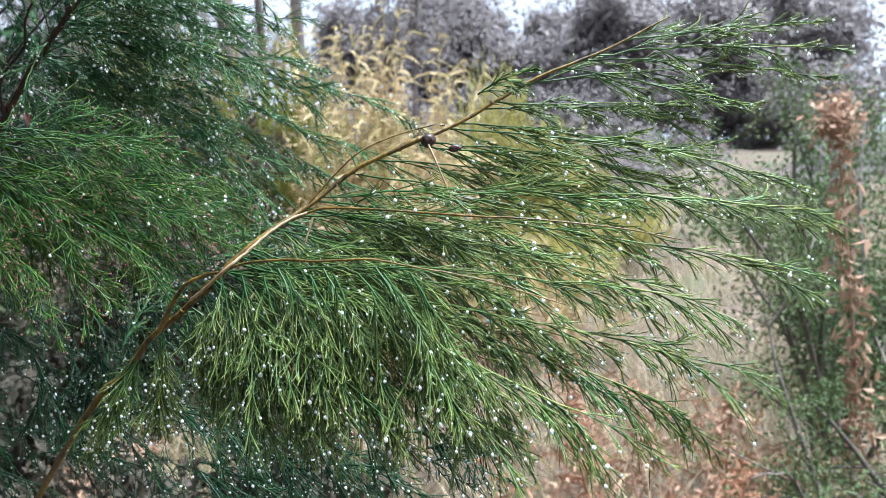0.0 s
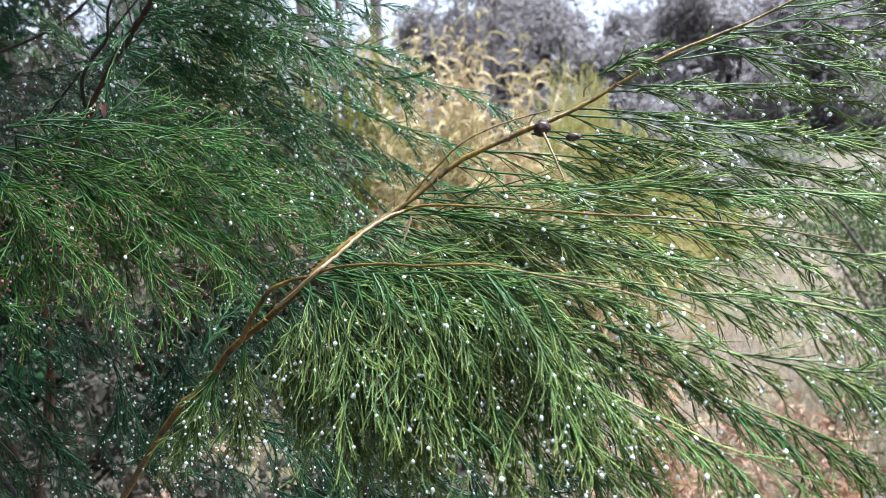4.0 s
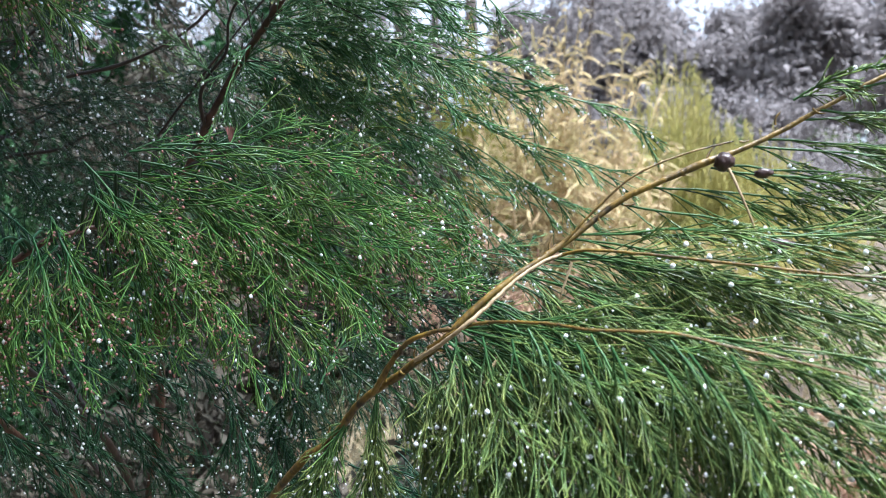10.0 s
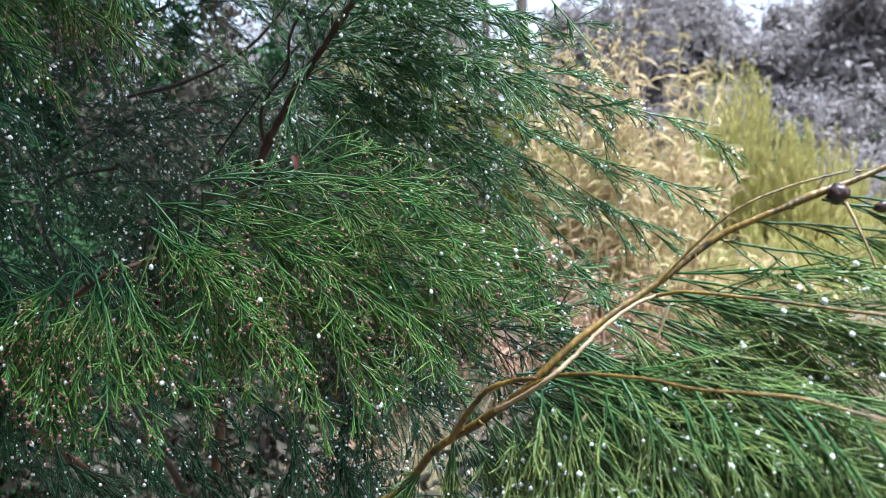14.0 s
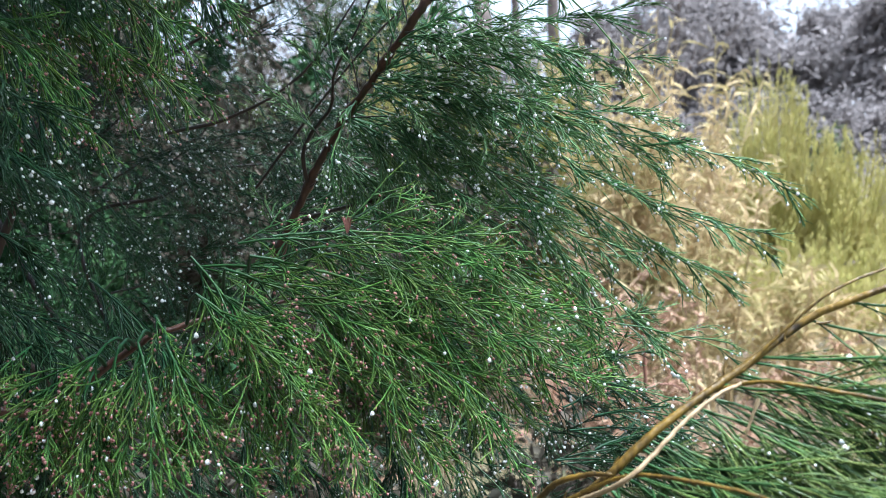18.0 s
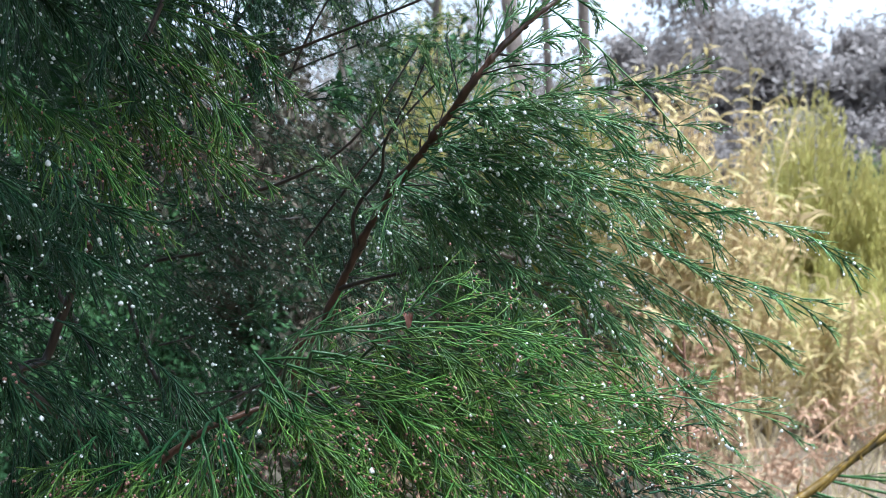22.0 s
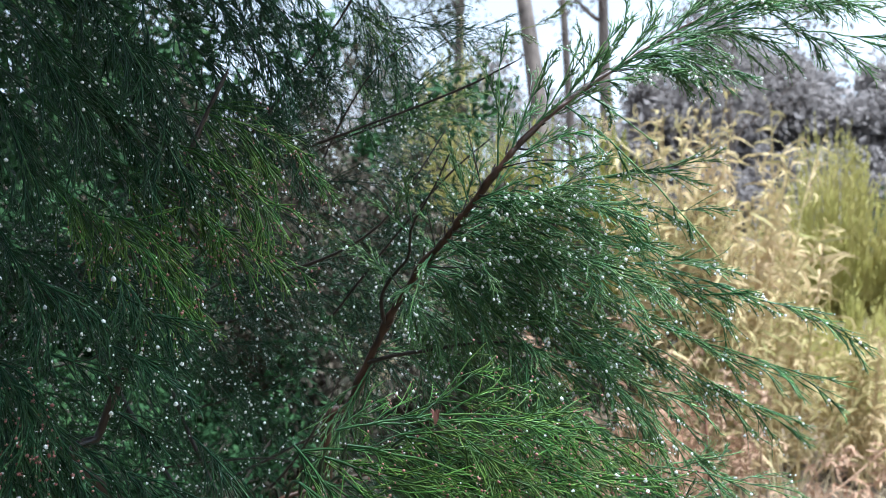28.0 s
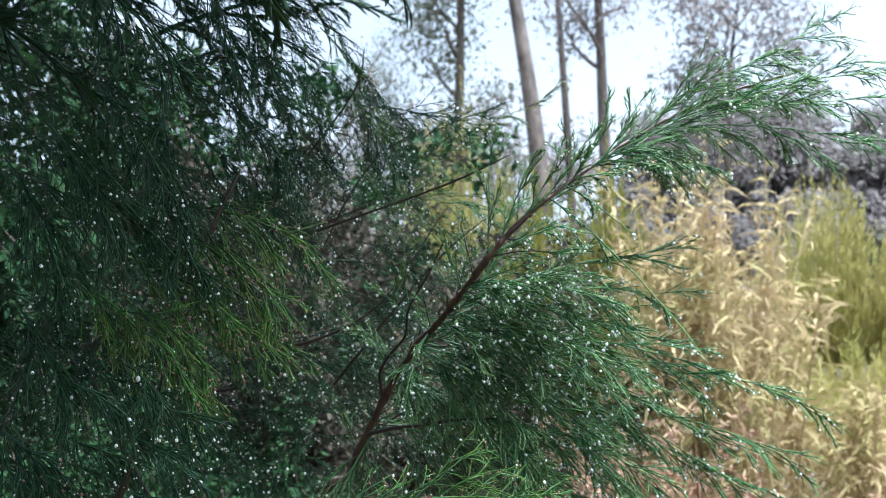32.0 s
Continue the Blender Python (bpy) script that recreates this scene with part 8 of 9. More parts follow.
spray(inner, (-0.467, 0.299, 1.294), (-0.426, 0.284, 1.256), shoots=14, reach=0.07, green=GREEN_SHADED, wet=0.08, per=4, forks=1, droop=0.6)
spray(arching, (-0.097, 0.451, 1.194), (-0.068, 0.436, 1.161), shoots=14, reach=0.07, green=GREEN_SHADED, wet=0.16, per=4, forks=1, droop=0.5)
spray(arching, (-0.039, 0.352, 1.262), (0.002, 0.340, 1.223), shoots=14, reach=0.07, green=GREEN_SHADED, wet=0.16, per=4, forks=1, droop=0.5)
spray(arching, (-0.039, 0.352, 1.221), (0.009, 0.342, 1.228), shoots=14, reach=0.07, green=GREEN_SHADED, wet=0.16, per=4, forks=1, droop=0.5)
spray(arching, (-0.110, 0.372, 1.210), (-0.079, 0.357, 1.161), shoots=14, reach=0.07, green=GREEN_SHADED, wet=0.16, per=4, forks=1, droop=0.5)
spray(arching, (-0.057, 0.361, 1.230), (-0.016, 0.350, 1.227), shoots=14, reach=0.07, green=GREEN_SHADED, wet=0.16, per=4, forks=1, droop=0.5)
spray(arching, (-0.128, 0.325, 1.301), (-0.086, 0.314, 1.300), shoots=14, reach=0.07, green=GREEN_SHADED, wet=0.16, per=4, forks=1, droop=0.5)
spray(arching, (-0.072, 0.462, 1.260), (-0.048, 0.446, 1.203), shoots=14, reach=0.07, green=GREEN_SHADED, wet=0.16, per=4, forks=1, droop=0.5)
spray(arching, (-0.032, 0.463, 1.196), (0.023, 0.454, 1.188), shoots=14, reach=0.07, green=GREEN_SHADED, wet=0.16, per=4, forks=1, droop=0.5)
spray(arching, (-0.141, 0.346, 1.220), (-0.098, 0.334, 1.174), shoots=14, reach=0.07, green=GREEN_SHADED, wet=0.16, per=4, forks=1, droop=0.5)
spray(arching, (-0.012, 0.465, 1.288), (0.011, 0.449, 1.251), shoots=14, reach=0.07, green=GREEN_SHADED, wet=0.16, per=4, forks=1, droop=0.5)
spray(arching, (-0.141, 0.322, 1.228), (-0.102, 0.310, 1.213), shoots=14, reach=0.07, green=GREEN_SHADED, wet=0.16, per=4, forks=1, droop=0.5)
spray(arching, (-0.128, 0.367, 1.294), (-0.093, 0.354, 1.270), shoots=14, reach=0.07, green=GREEN_SHADED, wet=0.16, per=4, forks=1, droop=0.5)
spray(arching, (-0.025, 0.415, 1.249), (0.016, 0.403, 1.227), shoots=14, reach=0.07, green=GREEN_SHADED, wet=0.16, per=4, forks=1, droop=0.5)
spray(arching, (-0.047, 0.404, 1.209), (0.014, 0.396, 1.183), shoots=14, reach=0.07, green=GREEN_SHADED, wet=0.16, per=4, forks=1, droop=0.5)
spray(arching, (-0.042, 0.350, 1.242), (-0.013, 0.335, 1.197), shoots=14, reach=0.07, green=GREEN_SHADED, wet=0.16, per=4, forks=1, droop=0.5)
spray(arching, (-0.142, 0.370, 1.242), (-0.094, 0.360, 1.236), shoots=14, reach=0.07, green=GREEN_SHADED, wet=0.16, per=4, forks=1, droop=0.5)
spray(arching, (-0.156, 0.421, 1.201), (-0.087, 0.415, 1.195), shoots=14, reach=0.07, green=GREEN_SHADED, wet=0.16, per=4, forks=1, droop=0.5)
spray(arching, (-0.024, 0.408, 1.273), (-0.008, 0.391, 1.239), shoots=14, reach=0.07, green=GREEN_SHADED, wet=0.16, per=4, forks=1, droop=0.5)
spray(arching, (-0.089, 0.342, 1.246), (-0.062, 0.327, 1.217), shoots=14, reach=0.07, green=GREEN_SHADED, wet=0.16, per=4, forks=1, droop=0.5)
spray(arching, (-0.029, 0.391, 1.244), (-0.007, 0.375, 1.196), shoots=14, reach=0.07, green=GREEN_SHADED, wet=0.16, per=4, forks=1, droop=0.5)
spray(level_inner, (-0.290, 0.577, 1.170), (-0.252, 0.551, 1.093), shoots=14, reach=0.085, green=GREEN_SHADED, wet=0.16, bead=1.1, per=4, forks=1)
spray(level_inner, (-0.422, 0.488, 1.237), (-0.319, 0.474, 1.217), shoots=14, reach=0.085, green=GREEN_SHADED, wet=0.16, bead=1.1, per=4, forks=1)
spray(level_inner, (-0.263, 0.556, 1.155), (-0.207, 0.533, 1.070), shoots=14, reach=0.085, green=GREEN_SHADED, wet=0.16, bead=1.1, per=4, forks=1)
spray(level_inner, (-0.246, 0.519, 1.195), (-0.144, 0.505, 1.170), shoots=14, reach=0.085, green=GREEN_SHADED, wet=0.16, bead=1.1, per=4, forks=1)
spray(level_inner, (-0.328, 0.448, 1.319), (-0.225, 0.433, 1.258), shoots=14, reach=0.085, green=GREEN_SHADED, wet=0.16, bead=1.1, per=4, forks=1)
spray(level_inner, (-0.328, 0.449, 1.228), (-0.261, 0.429, 1.152), shoots=14, reach=0.085, green=GREEN_SHADED, wet=0.16, bead=1.1, per=4, forks=1)
spray(level_inner, (-0.283, 0.680, 1.270), (-0.194, 0.664, 1.216), shoots=14, reach=0.085, green=GREEN_SHADED, wet=0.16, bead=1.1, per=4, forks=1)
spray(level_inner, (-0.360, 0.653, 1.278), (-0.287, 0.634, 1.226), shoots=14, reach=0.085, green=GREEN_SHADED, wet=0.16, bead=1.1, per=4, forks=1)
spray(level_inner, (-0.411, 0.711, 1.261), (-0.375, 0.685, 1.192), shoots=14, reach=0.085, green=GREEN_SHADED, wet=0.16, bead=1.1, per=4, forks=1)
spray(level_inner, (-0.243, 0.586, 1.164), (-0.167, 0.566, 1.092), shoots=14, reach=0.085, green=GREEN_SHADED, wet=0.16, bead=1.1, per=4, forks=1)
spray(level_inner, (-0.203, 0.497, 1.207), (-0.102, 0.484, 1.208), shoots=14, reach=0.085, green=GREEN_SHADED, wet=0.16, bead=1.1, per=4, forks=1)
spray(level_inner, (-0.389, 0.574, 1.298), (-0.271, 0.564, 1.303), shoots=14, reach=0.085, green=GREEN_SHADED, wet=0.16, bead=1.1, per=4, forks=1)
spray(level_inner, (-0.415, 0.521, 1.314), (-0.313, 0.508, 1.319), shoots=14, reach=0.085, green=GREEN_SHADED, wet=0.16, bead=1.1, per=4, forks=1)
spray(level_inner, (-0.456, 0.554, 1.197), (-0.374, 0.537, 1.165), shoots=14, reach=0.085, green=GREEN_SHADED, wet=0.16, bead=1.1, per=4, forks=1)
spray(level_inner, (-0.542, 0.532, 1.301), (-0.465, 0.513, 1.251), shoots=14, reach=0.085, green=GREEN_SHADED, wet=0.16, bead=1.1, per=4, forks=1)
spray(level_inner, (-0.313, 0.477, 1.184), (-0.234, 0.459, 1.161), shoots=14, reach=0.085, green=GREEN_SHADED, wet=0.16, bead=1.1, per=4, forks=1)
spray(level_inner, (-0.252, 0.617, 1.223), (-0.184, 0.597, 1.172), shoots=14, reach=0.085, green=GREEN_SHADED, wet=0.16, bead=1.1, per=4, forks=1)
spray(level_inner, (-0.255, 0.465, 1.235), (-0.170, 0.448, 1.198), shoots=14, reach=0.085, green=GREEN_SHADED, wet=0.16, bead=1.1, per=4, forks=1)
spray(level_inner, (-0.566, 0.609, 1.314), (-0.480, 0.592, 1.291), shoots=14, reach=0.085, green=GREEN_SHADED, wet=0.16, bead=1.1, per=4, forks=1)
spray(level_inner, (-0.332, 0.517, 1.186), (-0.298, 0.491, 1.123), shoots=14, reach=0.085, green=GREEN_SHADED, wet=0.16, bead=1.1, per=4, forks=1)
spray(level_inner, (-0.371, 0.630, 1.162), (-0.259, 0.618, 1.164), shoots=14, reach=0.085, green=GREEN_SHADED, wet=0.16, bead=1.1, per=4, forks=1)
spray(level_inner, (-0.484, 0.500, 1.172), (-0.412, 0.480, 1.099), shoots=14, reach=0.085, green=GREEN_SHADED, wet=0.16, bead=1.1, per=4, forks=1)
spray(level_inner, (-0.404, 0.598, 1.307), (-0.306, 0.584, 1.276), shoots=14, reach=0.085, green=GREEN_SHADED, wet=0.16, bead=1.1, per=4, forks=1)
spray(level_inner, (-0.627, 0.557, 1.532), (-0.530, 0.578, 1.517), shoots=14, reach=0.085, green=GREEN_SHADED, wet=0.16, bead=1.1, per=4, forks=1)
spray(level_inner, (-0.712, 0.566, 1.449), (-0.632, 0.586, 1.369), shoots=14, reach=0.085, green=GREEN_SHADED, wet=0.16, bead=1.1, per=4, forks=1)
spray(level_inner, (-0.709, 0.671, 1.346), (-0.626, 0.689, 1.297), shoots=14, reach=0.085, green=GREEN_SHADED, wet=0.16, bead=1.1, per=4, forks=1)
spray(level_inner, (-0.661, 0.529, 1.466), (-0.571, 0.546, 1.464), shoots=14, reach=0.085, green=GREEN_SHADED, wet=0.16, bead=1.1, per=4, forks=1)
spray(level_inner, (-0.781, 0.580, 1.373), (-0.703, 0.598, 1.299), shoots=14, reach=0.085, green=GREEN_SHADED, wet=0.16, bead=1.1, per=4, forks=1)
spray(level_inner, (-0.657, 0.612, 1.470), (-0.615, 0.611, 1.389), shoots=14, reach=0.085, green=GREEN_SHADED, wet=0.16, bead=1.1, per=4, forks=1)
spray(level_inner, (-0.737, 0.589, 1.472), (-0.678, 0.597, 1.392), shoots=14, reach=0.085, green=GREEN_SHADED, wet=0.16, bead=1.1, per=4, forks=1)
spray(level_inner, (-0.583, 0.584, 1.490), (-0.511, 0.595, 1.457), shoots=14, reach=0.085, green=GREEN_SHADED, wet=0.16, bead=1.1, per=4, forks=1)
spray(level_inner, (-0.605, 0.690, 1.557), (-0.548, 0.699, 1.462), shoots=14, reach=0.085, green=GREEN_SHADED, wet=0.16, bead=1.1, per=4, forks=1)
spray(level_inner, (-0.793, 0.619, 1.380), (-0.698, 0.639, 1.374), shoots=14, reach=0.085, green=GREEN_SHADED, wet=0.16, bead=1.1, per=4, forks=1)
spray(level_inner, (-0.663, 0.493, 1.515), (-0.580, 0.508, 1.498), shoots=14, reach=0.085, green=GREEN_SHADED, wet=0.16, bead=1.1, per=4, forks=1)
spray(level_inner, (-0.750, 0.645, 1.401), (-0.714, 0.638, 1.337), shoots=14, reach=0.085, green=GREEN_SHADED, wet=0.16, bead=1.1, per=4, forks=1)
spray(level_inner, (-0.572, 0.625, 1.364), (-0.482, 0.643, 1.348), shoots=14, reach=0.085, green=GREEN_SHADED, wet=0.16, bead=1.1, per=4, forks=1)
spray(level_inner, (-0.640, 0.508, 1.517), (-0.542, 0.529, 1.515), shoots=14, reach=0.085, green=GREEN_SHADED, wet=0.16, bead=1.1, per=4, forks=1)
spray(level_inner, (-0.631, 0.457, 1.484), (-0.562, 0.471, 1.398), shoots=14, reach=0.085, green=GREEN_SHADED, wet=0.16, bead=1.1, per=4, forks=1)
spray(level_inner, (-0.772, 0.628, 1.397), (-0.667, 0.657, 1.365), shoots=14, reach=0.085, green=GREEN_SHADED, wet=0.16, bead=1.1, per=4, forks=1)
spray(level_inner, (-0.711, 0.614, 1.564), (-0.628, 0.634, 1.498), shoots=14, reach=0.085, green=GREEN_SHADED, wet=0.16, bead=1.1, per=4, forks=1)
spray(thin_inner, (-0.507, 0.386, 1.797), (-0.433, 0.402, 1.729), shoots=14, reach=0.085, green=GREEN_SHADED, wet=0.16, bead=1.1, per=4, forks=1)
spray(thin_inner, (-0.450, 0.310, 1.788), (-0.374, 0.326, 1.725), shoots=14, reach=0.085, green=GREEN_SHADED, wet=0.16, bead=1.1, per=4, forks=1)
spray(thin_inner, (-0.656, 0.479, 1.940), (-0.573, 0.493, 1.922), shoots=14, reach=0.085, green=GREEN_SHADED, wet=0.16, bead=1.1, per=4, forks=1)
spray(thin_inner, (-0.595, 0.462, 1.918), (-0.555, 0.464, 1.801), shoots=14, reach=0.085, green=GREEN_SHADED, wet=0.16, bead=1.1, per=4, forks=1)
spray(thin_inner, (-0.508, 0.365, 1.788), (-0.439, 0.380, 1.696), shoots=14, reach=0.085, green=GREEN_SHADED, wet=0.16, bead=1.1, per=4, forks=1)
spray(thin_inner, (-0.655, 0.495, 1.913), (-0.553, 0.522, 1.885), shoots=14, reach=0.085, green=GREEN_SHADED, wet=0.16, bead=1.1, per=4, forks=1)
spray(thin_inner, (-0.599, 0.463, 1.846), (-0.536, 0.475, 1.743), shoots=14, reach=0.085, green=GREEN_SHADED, wet=0.16, bead=1.1, per=4, forks=1)
spray(thin_inner, (-0.601, 0.435, 1.901), (-0.493, 0.464, 1.882), shoots=14, reach=0.085, green=GREEN_SHADED, wet=0.16, bead=1.1, per=4, forks=1)
spray(thin_inner, (-0.594, 0.471, 1.811), (-0.537, 0.478, 1.735), shoots=14, reach=0.085, green=GREEN_SHADED, wet=0.16, bead=1.1, per=4, forks=1)
spray(thin_inner, (-0.508, 0.374, 1.706), (-0.453, 0.382, 1.606), shoots=14, reach=0.085, green=GREEN_SHADED, wet=0.16, bead=1.1, per=4, forks=1)
spray(thin_inner, (-0.454, 0.526, 1.768), (-0.373, 0.541, 1.733), shoots=14, reach=0.085, green=GREEN_SHADED, wet=0.16, bead=1.1, per=4, forks=1)
spray(thin_inner, (-0.507, 0.598, 1.783), (-0.425, 0.611, 1.776), shoots=14, reach=0.085, green=GREEN_SHADED, wet=0.16, bead=1.1, per=4, forks=1)
spray(thin_inner, (-0.571, 0.625, 1.845), (-0.534, 0.623, 1.746), shoots=14, reach=0.085, green=GREEN_SHADED, wet=0.16, bead=1.1, per=4, forks=1)
spray(thin_inner, (-0.592, 0.625, 1.813), (-0.532, 0.634, 1.736), shoots=14, reach=0.085, green=GREEN_SHADED, wet=0.16, bead=1.1, per=4, forks=1)
spray(thin_inner, (-0.516, 0.506, 1.616), (-0.416, 0.509, 1.599), shoots=14, reach=0.085, green=GREEN_SHADED, wet=0.16, bead=1.1, per=4, forks=1)
spray(thin_inner, (-0.763, 0.533, 1.691), (-0.656, 0.538, 1.609), shoots=14, reach=0.085, green=GREEN_SHADED, wet=0.16, bead=1.1, per=4, forks=1)
spray(thin_inner, (-0.714, 0.540, 1.505), (-0.652, 0.529, 1.434), shoots=14, reach=0.085, green=GREEN_SHADED, wet=0.16, bead=1.1, per=4, forks=1)
spray(thin_inner, (-0.672, 0.678, 1.513), (-0.566, 0.684, 1.499), shoots=14, reach=0.085, green=GREEN_SHADED, wet=0.16, bead=1.1, per=4, forks=1)
spray(thin_inner, (-0.584, 0.400, 1.629), (-0.464, 0.411, 1.626), shoots=14, reach=0.085, green=GREEN_SHADED, wet=0.16, bead=1.1, per=4, forks=1)
spray(thin_inner, (-0.629, 0.556, 1.687), (-0.537, 0.557, 1.678), shoots=14, reach=0.085, green=GREEN_SHADED, wet=0.16, bead=1.1, per=4, forks=1)
spray(thin_inner, (-0.628, 0.668, 1.536), (-0.542, 0.666, 1.505), shoots=14, reach=0.085, green=GREEN_SHADED, wet=0.16, bead=1.1, per=4, forks=1)
spray(thin_inner, (-0.502, 0.549, 1.518), (-0.408, 0.550, 1.482), shoots=14, reach=0.085, green=GREEN_SHADED, wet=0.16, bead=1.1, per=4, forks=1)
spray(thin_inner, (-0.613, 0.401, 1.505), (-0.553, 0.390, 1.400), shoots=14, reach=0.085, green=GREEN_SHADED, wet=0.16, bead=1.1, per=4, forks=1)
spray(fan_branch, (-0.238, 0.511, 1.677), (-0.177, 0.542, 1.702), shoots=10, reach=0.055, green=GREEN_MID, wet=0.15, bead=1.2)
spray(fan_branch, (-0.230, 0.515, 1.682), (-0.173, 0.537, 1.670), shoots=10, reach=0.055, green=GREEN_MID, wet=0.15, bead=1.2)
spray(fan_branch, (-0.220, 0.530, 1.694), (-0.182, 0.541, 1.684), shoots=10, reach=0.055, green=GREEN_MID, wet=0.15, bead=1.2)
spray(level_inner, (-0.232, 0.362, 1.256), (-0.177, 0.340, 1.217), shoots=14, reach=0.075, green=GREEN_SHADED, wet=0.14, per=4, forks=1)
spray(level_inner, (-0.229, 0.409, 1.247), (-0.165, 0.388, 1.194), shoots=14, reach=0.075, green=GREEN_SHADED, wet=0.14, per=4, forks=1)
spray(level_inner, (-0.195, 0.309, 1.259), (-0.113, 0.292, 1.230), shoots=14, reach=0.075, green=GREEN_SHADED, wet=0.14, per=4, forks=1)
spray(level_inner, (-0.212, 0.388, 1.244), (-0.153, 0.366, 1.187), shoots=14, reach=0.075, green=GREEN_SHADED, wet=0.14, per=4, forks=1)
spray(level_inner, (-0.249, 0.408, 1.237), (-0.174, 0.390, 1.221), shoots=14, reach=0.075, green=GREEN_SHADED, wet=0.14, per=4, forks=1)
spray(level_inner, (-0.200, 0.353, 1.206), (-0.145, 0.331, 1.178), shoots=14, reach=0.075, green=GREEN_SHADED, wet=0.14, per=4, forks=1)
spray(level_inner, (-0.189, 0.333, 1.211), (-0.132, 0.311, 1.152), shoots=14, reach=0.075, green=GREEN_SHADED, wet=0.14, per=4, forks=1)
spray(level_inner, (-0.211, 0.377, 1.205), (-0.137, 0.359, 1.180), shoots=14, reach=0.075, green=GREEN_SHADED, wet=0.14, per=4, forks=1)
spray(level_inner, (-0.221, 0.367, 1.248), (-0.153, 0.347, 1.234), shoots=14, reach=0.075, green=GREEN_SHADED, wet=0.14, per=4, forks=1)
spray(level_inner, (-0.124, 0.303, 1.275), (-0.058, 0.284, 1.270), shoots=14, reach=0.075, green=GREEN_SHADED, wet=0.14, per=4, forks=1)
spray(level_inner, (-0.134, 0.356, 1.211), (-0.070, 0.336, 1.209), shoots=14, reach=0.075, green=GREEN_SHADED, wet=0.14, per=4, forks=1)
spray(level_inner, (-0.073, 0.338, 1.232), (-0.017, 0.316, 1.216), shoots=14, reach=0.075, green=GREEN_SHADED, wet=0.14, per=4, forks=1)
spray(level_inner, (-0.134, 0.408, 1.239), (-0.083, 0.385, 1.175), shoots=14, reach=0.075, green=GREEN_SHADED, wet=0.14, per=4, forks=1)
spray(level_inner, (-0.110, 0.402, 1.199), (-0.038, 0.383, 1.171), shoots=14, reach=0.075, green=GREEN_SHADED, wet=0.14, per=4, forks=1)
spray(level_inner, (-0.111, 0.320, 1.242), (-0.073, 0.295, 1.196), shoots=14, reach=0.075, green=GREEN_SHADED, wet=0.14, per=4, forks=1)
spray(level_inner, (-0.150, 0.398, 1.240), (-0.085, 0.378, 1.192), shoots=14, reach=0.075, green=GREEN_SHADED, wet=0.14, per=4, forks=1)
spray(level_inner, (-0.119, 0.302, 1.275), (-0.051, 0.283, 1.270), shoots=14, reach=0.075, green=GREEN_SHADED, wet=0.14, per=4, forks=1)
spray(thin_inner, (-0.506, 0.600, 1.527), (-0.459, 0.577, 1.464), shoots=14, reach=0.075, green=GREEN_SHADED, wet=0.14, per=4, forks=1)
spray(fan_branch, (-0.370, 0.628, 1.355), (-0.273, 0.619, 1.271), shoots=15, reach=0.08, green=GREEN_SHADED, wet=0.22, bead=1.15)
spray(fan_branch, (-0.412, 0.612, 1.311), (-0.333, 0.596, 1.209), shoots=15, reach=0.08, green=GREEN_SHADED, wet=0.22, bead=1.15)
spray(fan_branch, (-0.380, 0.494, 1.323), (-0.328, 0.471, 1.233), shoots=15, reach=0.08, green=GREEN_SHADED, wet=0.22, bead=1.15)
spray(fan_branch, (-0.346, 0.508, 1.341), (-0.292, 0.498, 1.286), shoots=15, reach=0.08, green=GREEN_SHADED, wet=0.22, bead=1.15)
spray(fan_branch, (-0.364, 0.500, 1.277), (-0.360, 0.458, 1.208), shoots=15, reach=0.08, green=GREEN_SHADED, wet=0.22, bead=1.15)
spray(fan_branch, (-0.403, 0.462, 1.282), (-0.357, 0.437, 1.214), shoots=15, reach=0.08, green=GREEN_SHADED, wet=0.22, bead=1.15)
spray(fan_branch, (-0.459, 0.595, 1.262), (-0.393, 0.574, 1.157), shoots=15, reach=0.08, green=GREEN_SHADED, wet=0.22, bead=1.15)
spray(fan_branch, (-0.409, 0.659, 1.395), (-0.341, 0.630, 1.267), shoots=15, reach=0.08, green=GREEN_SHADED, wet=0.22, bead=1.15)
spray(fan_branch, (-0.458, 0.647, 1.289), (-0.393, 0.618, 1.178), shoots=15, reach=0.08, green=GREEN_SHADED, wet=0.22, bead=1.15)
spray(fan_branch, (-0.253, 0.547, 1.290), (-0.176, 0.540, 1.274), shoots=15, reach=0.08, green=GREEN_SHADED, wet=0.22, bead=1.15)
spray(fan_branch, (-0.283, 0.509, 1.337), (-0.193, 0.531, 1.331), shoots=15, reach=0.08, green=GREEN_SHADED, wet=0.22, bead=1.15)
spray(thin_inner, (-0.523, 0.678, 1.732), (-0.363, 0.725, 1.806), shoots=14, reach=0.06, green=GREEN, wet=0.12)
spray(thin_inner, (-0.577, 0.687, 1.694), (-0.459, 0.713, 1.738), shoots=14, reach=0.06, green=GREEN, wet=0.12)

spray(level_inner, (-0.686, 0.598, 1.215), (-0.614, 0.593, 1.167), shoots=14, reach=0.085, green=GREEN_SHADED, wet=0.2, bead=1.2, forks=1, per=4)
spray(inner, (-0.540, 0.362, 1.306), (-0.460, 0.365, 1.267), shoots=14, reach=0.07, green=GREEN_SHADED, wet=0.08, per=4, forks=1, droop=0.6)

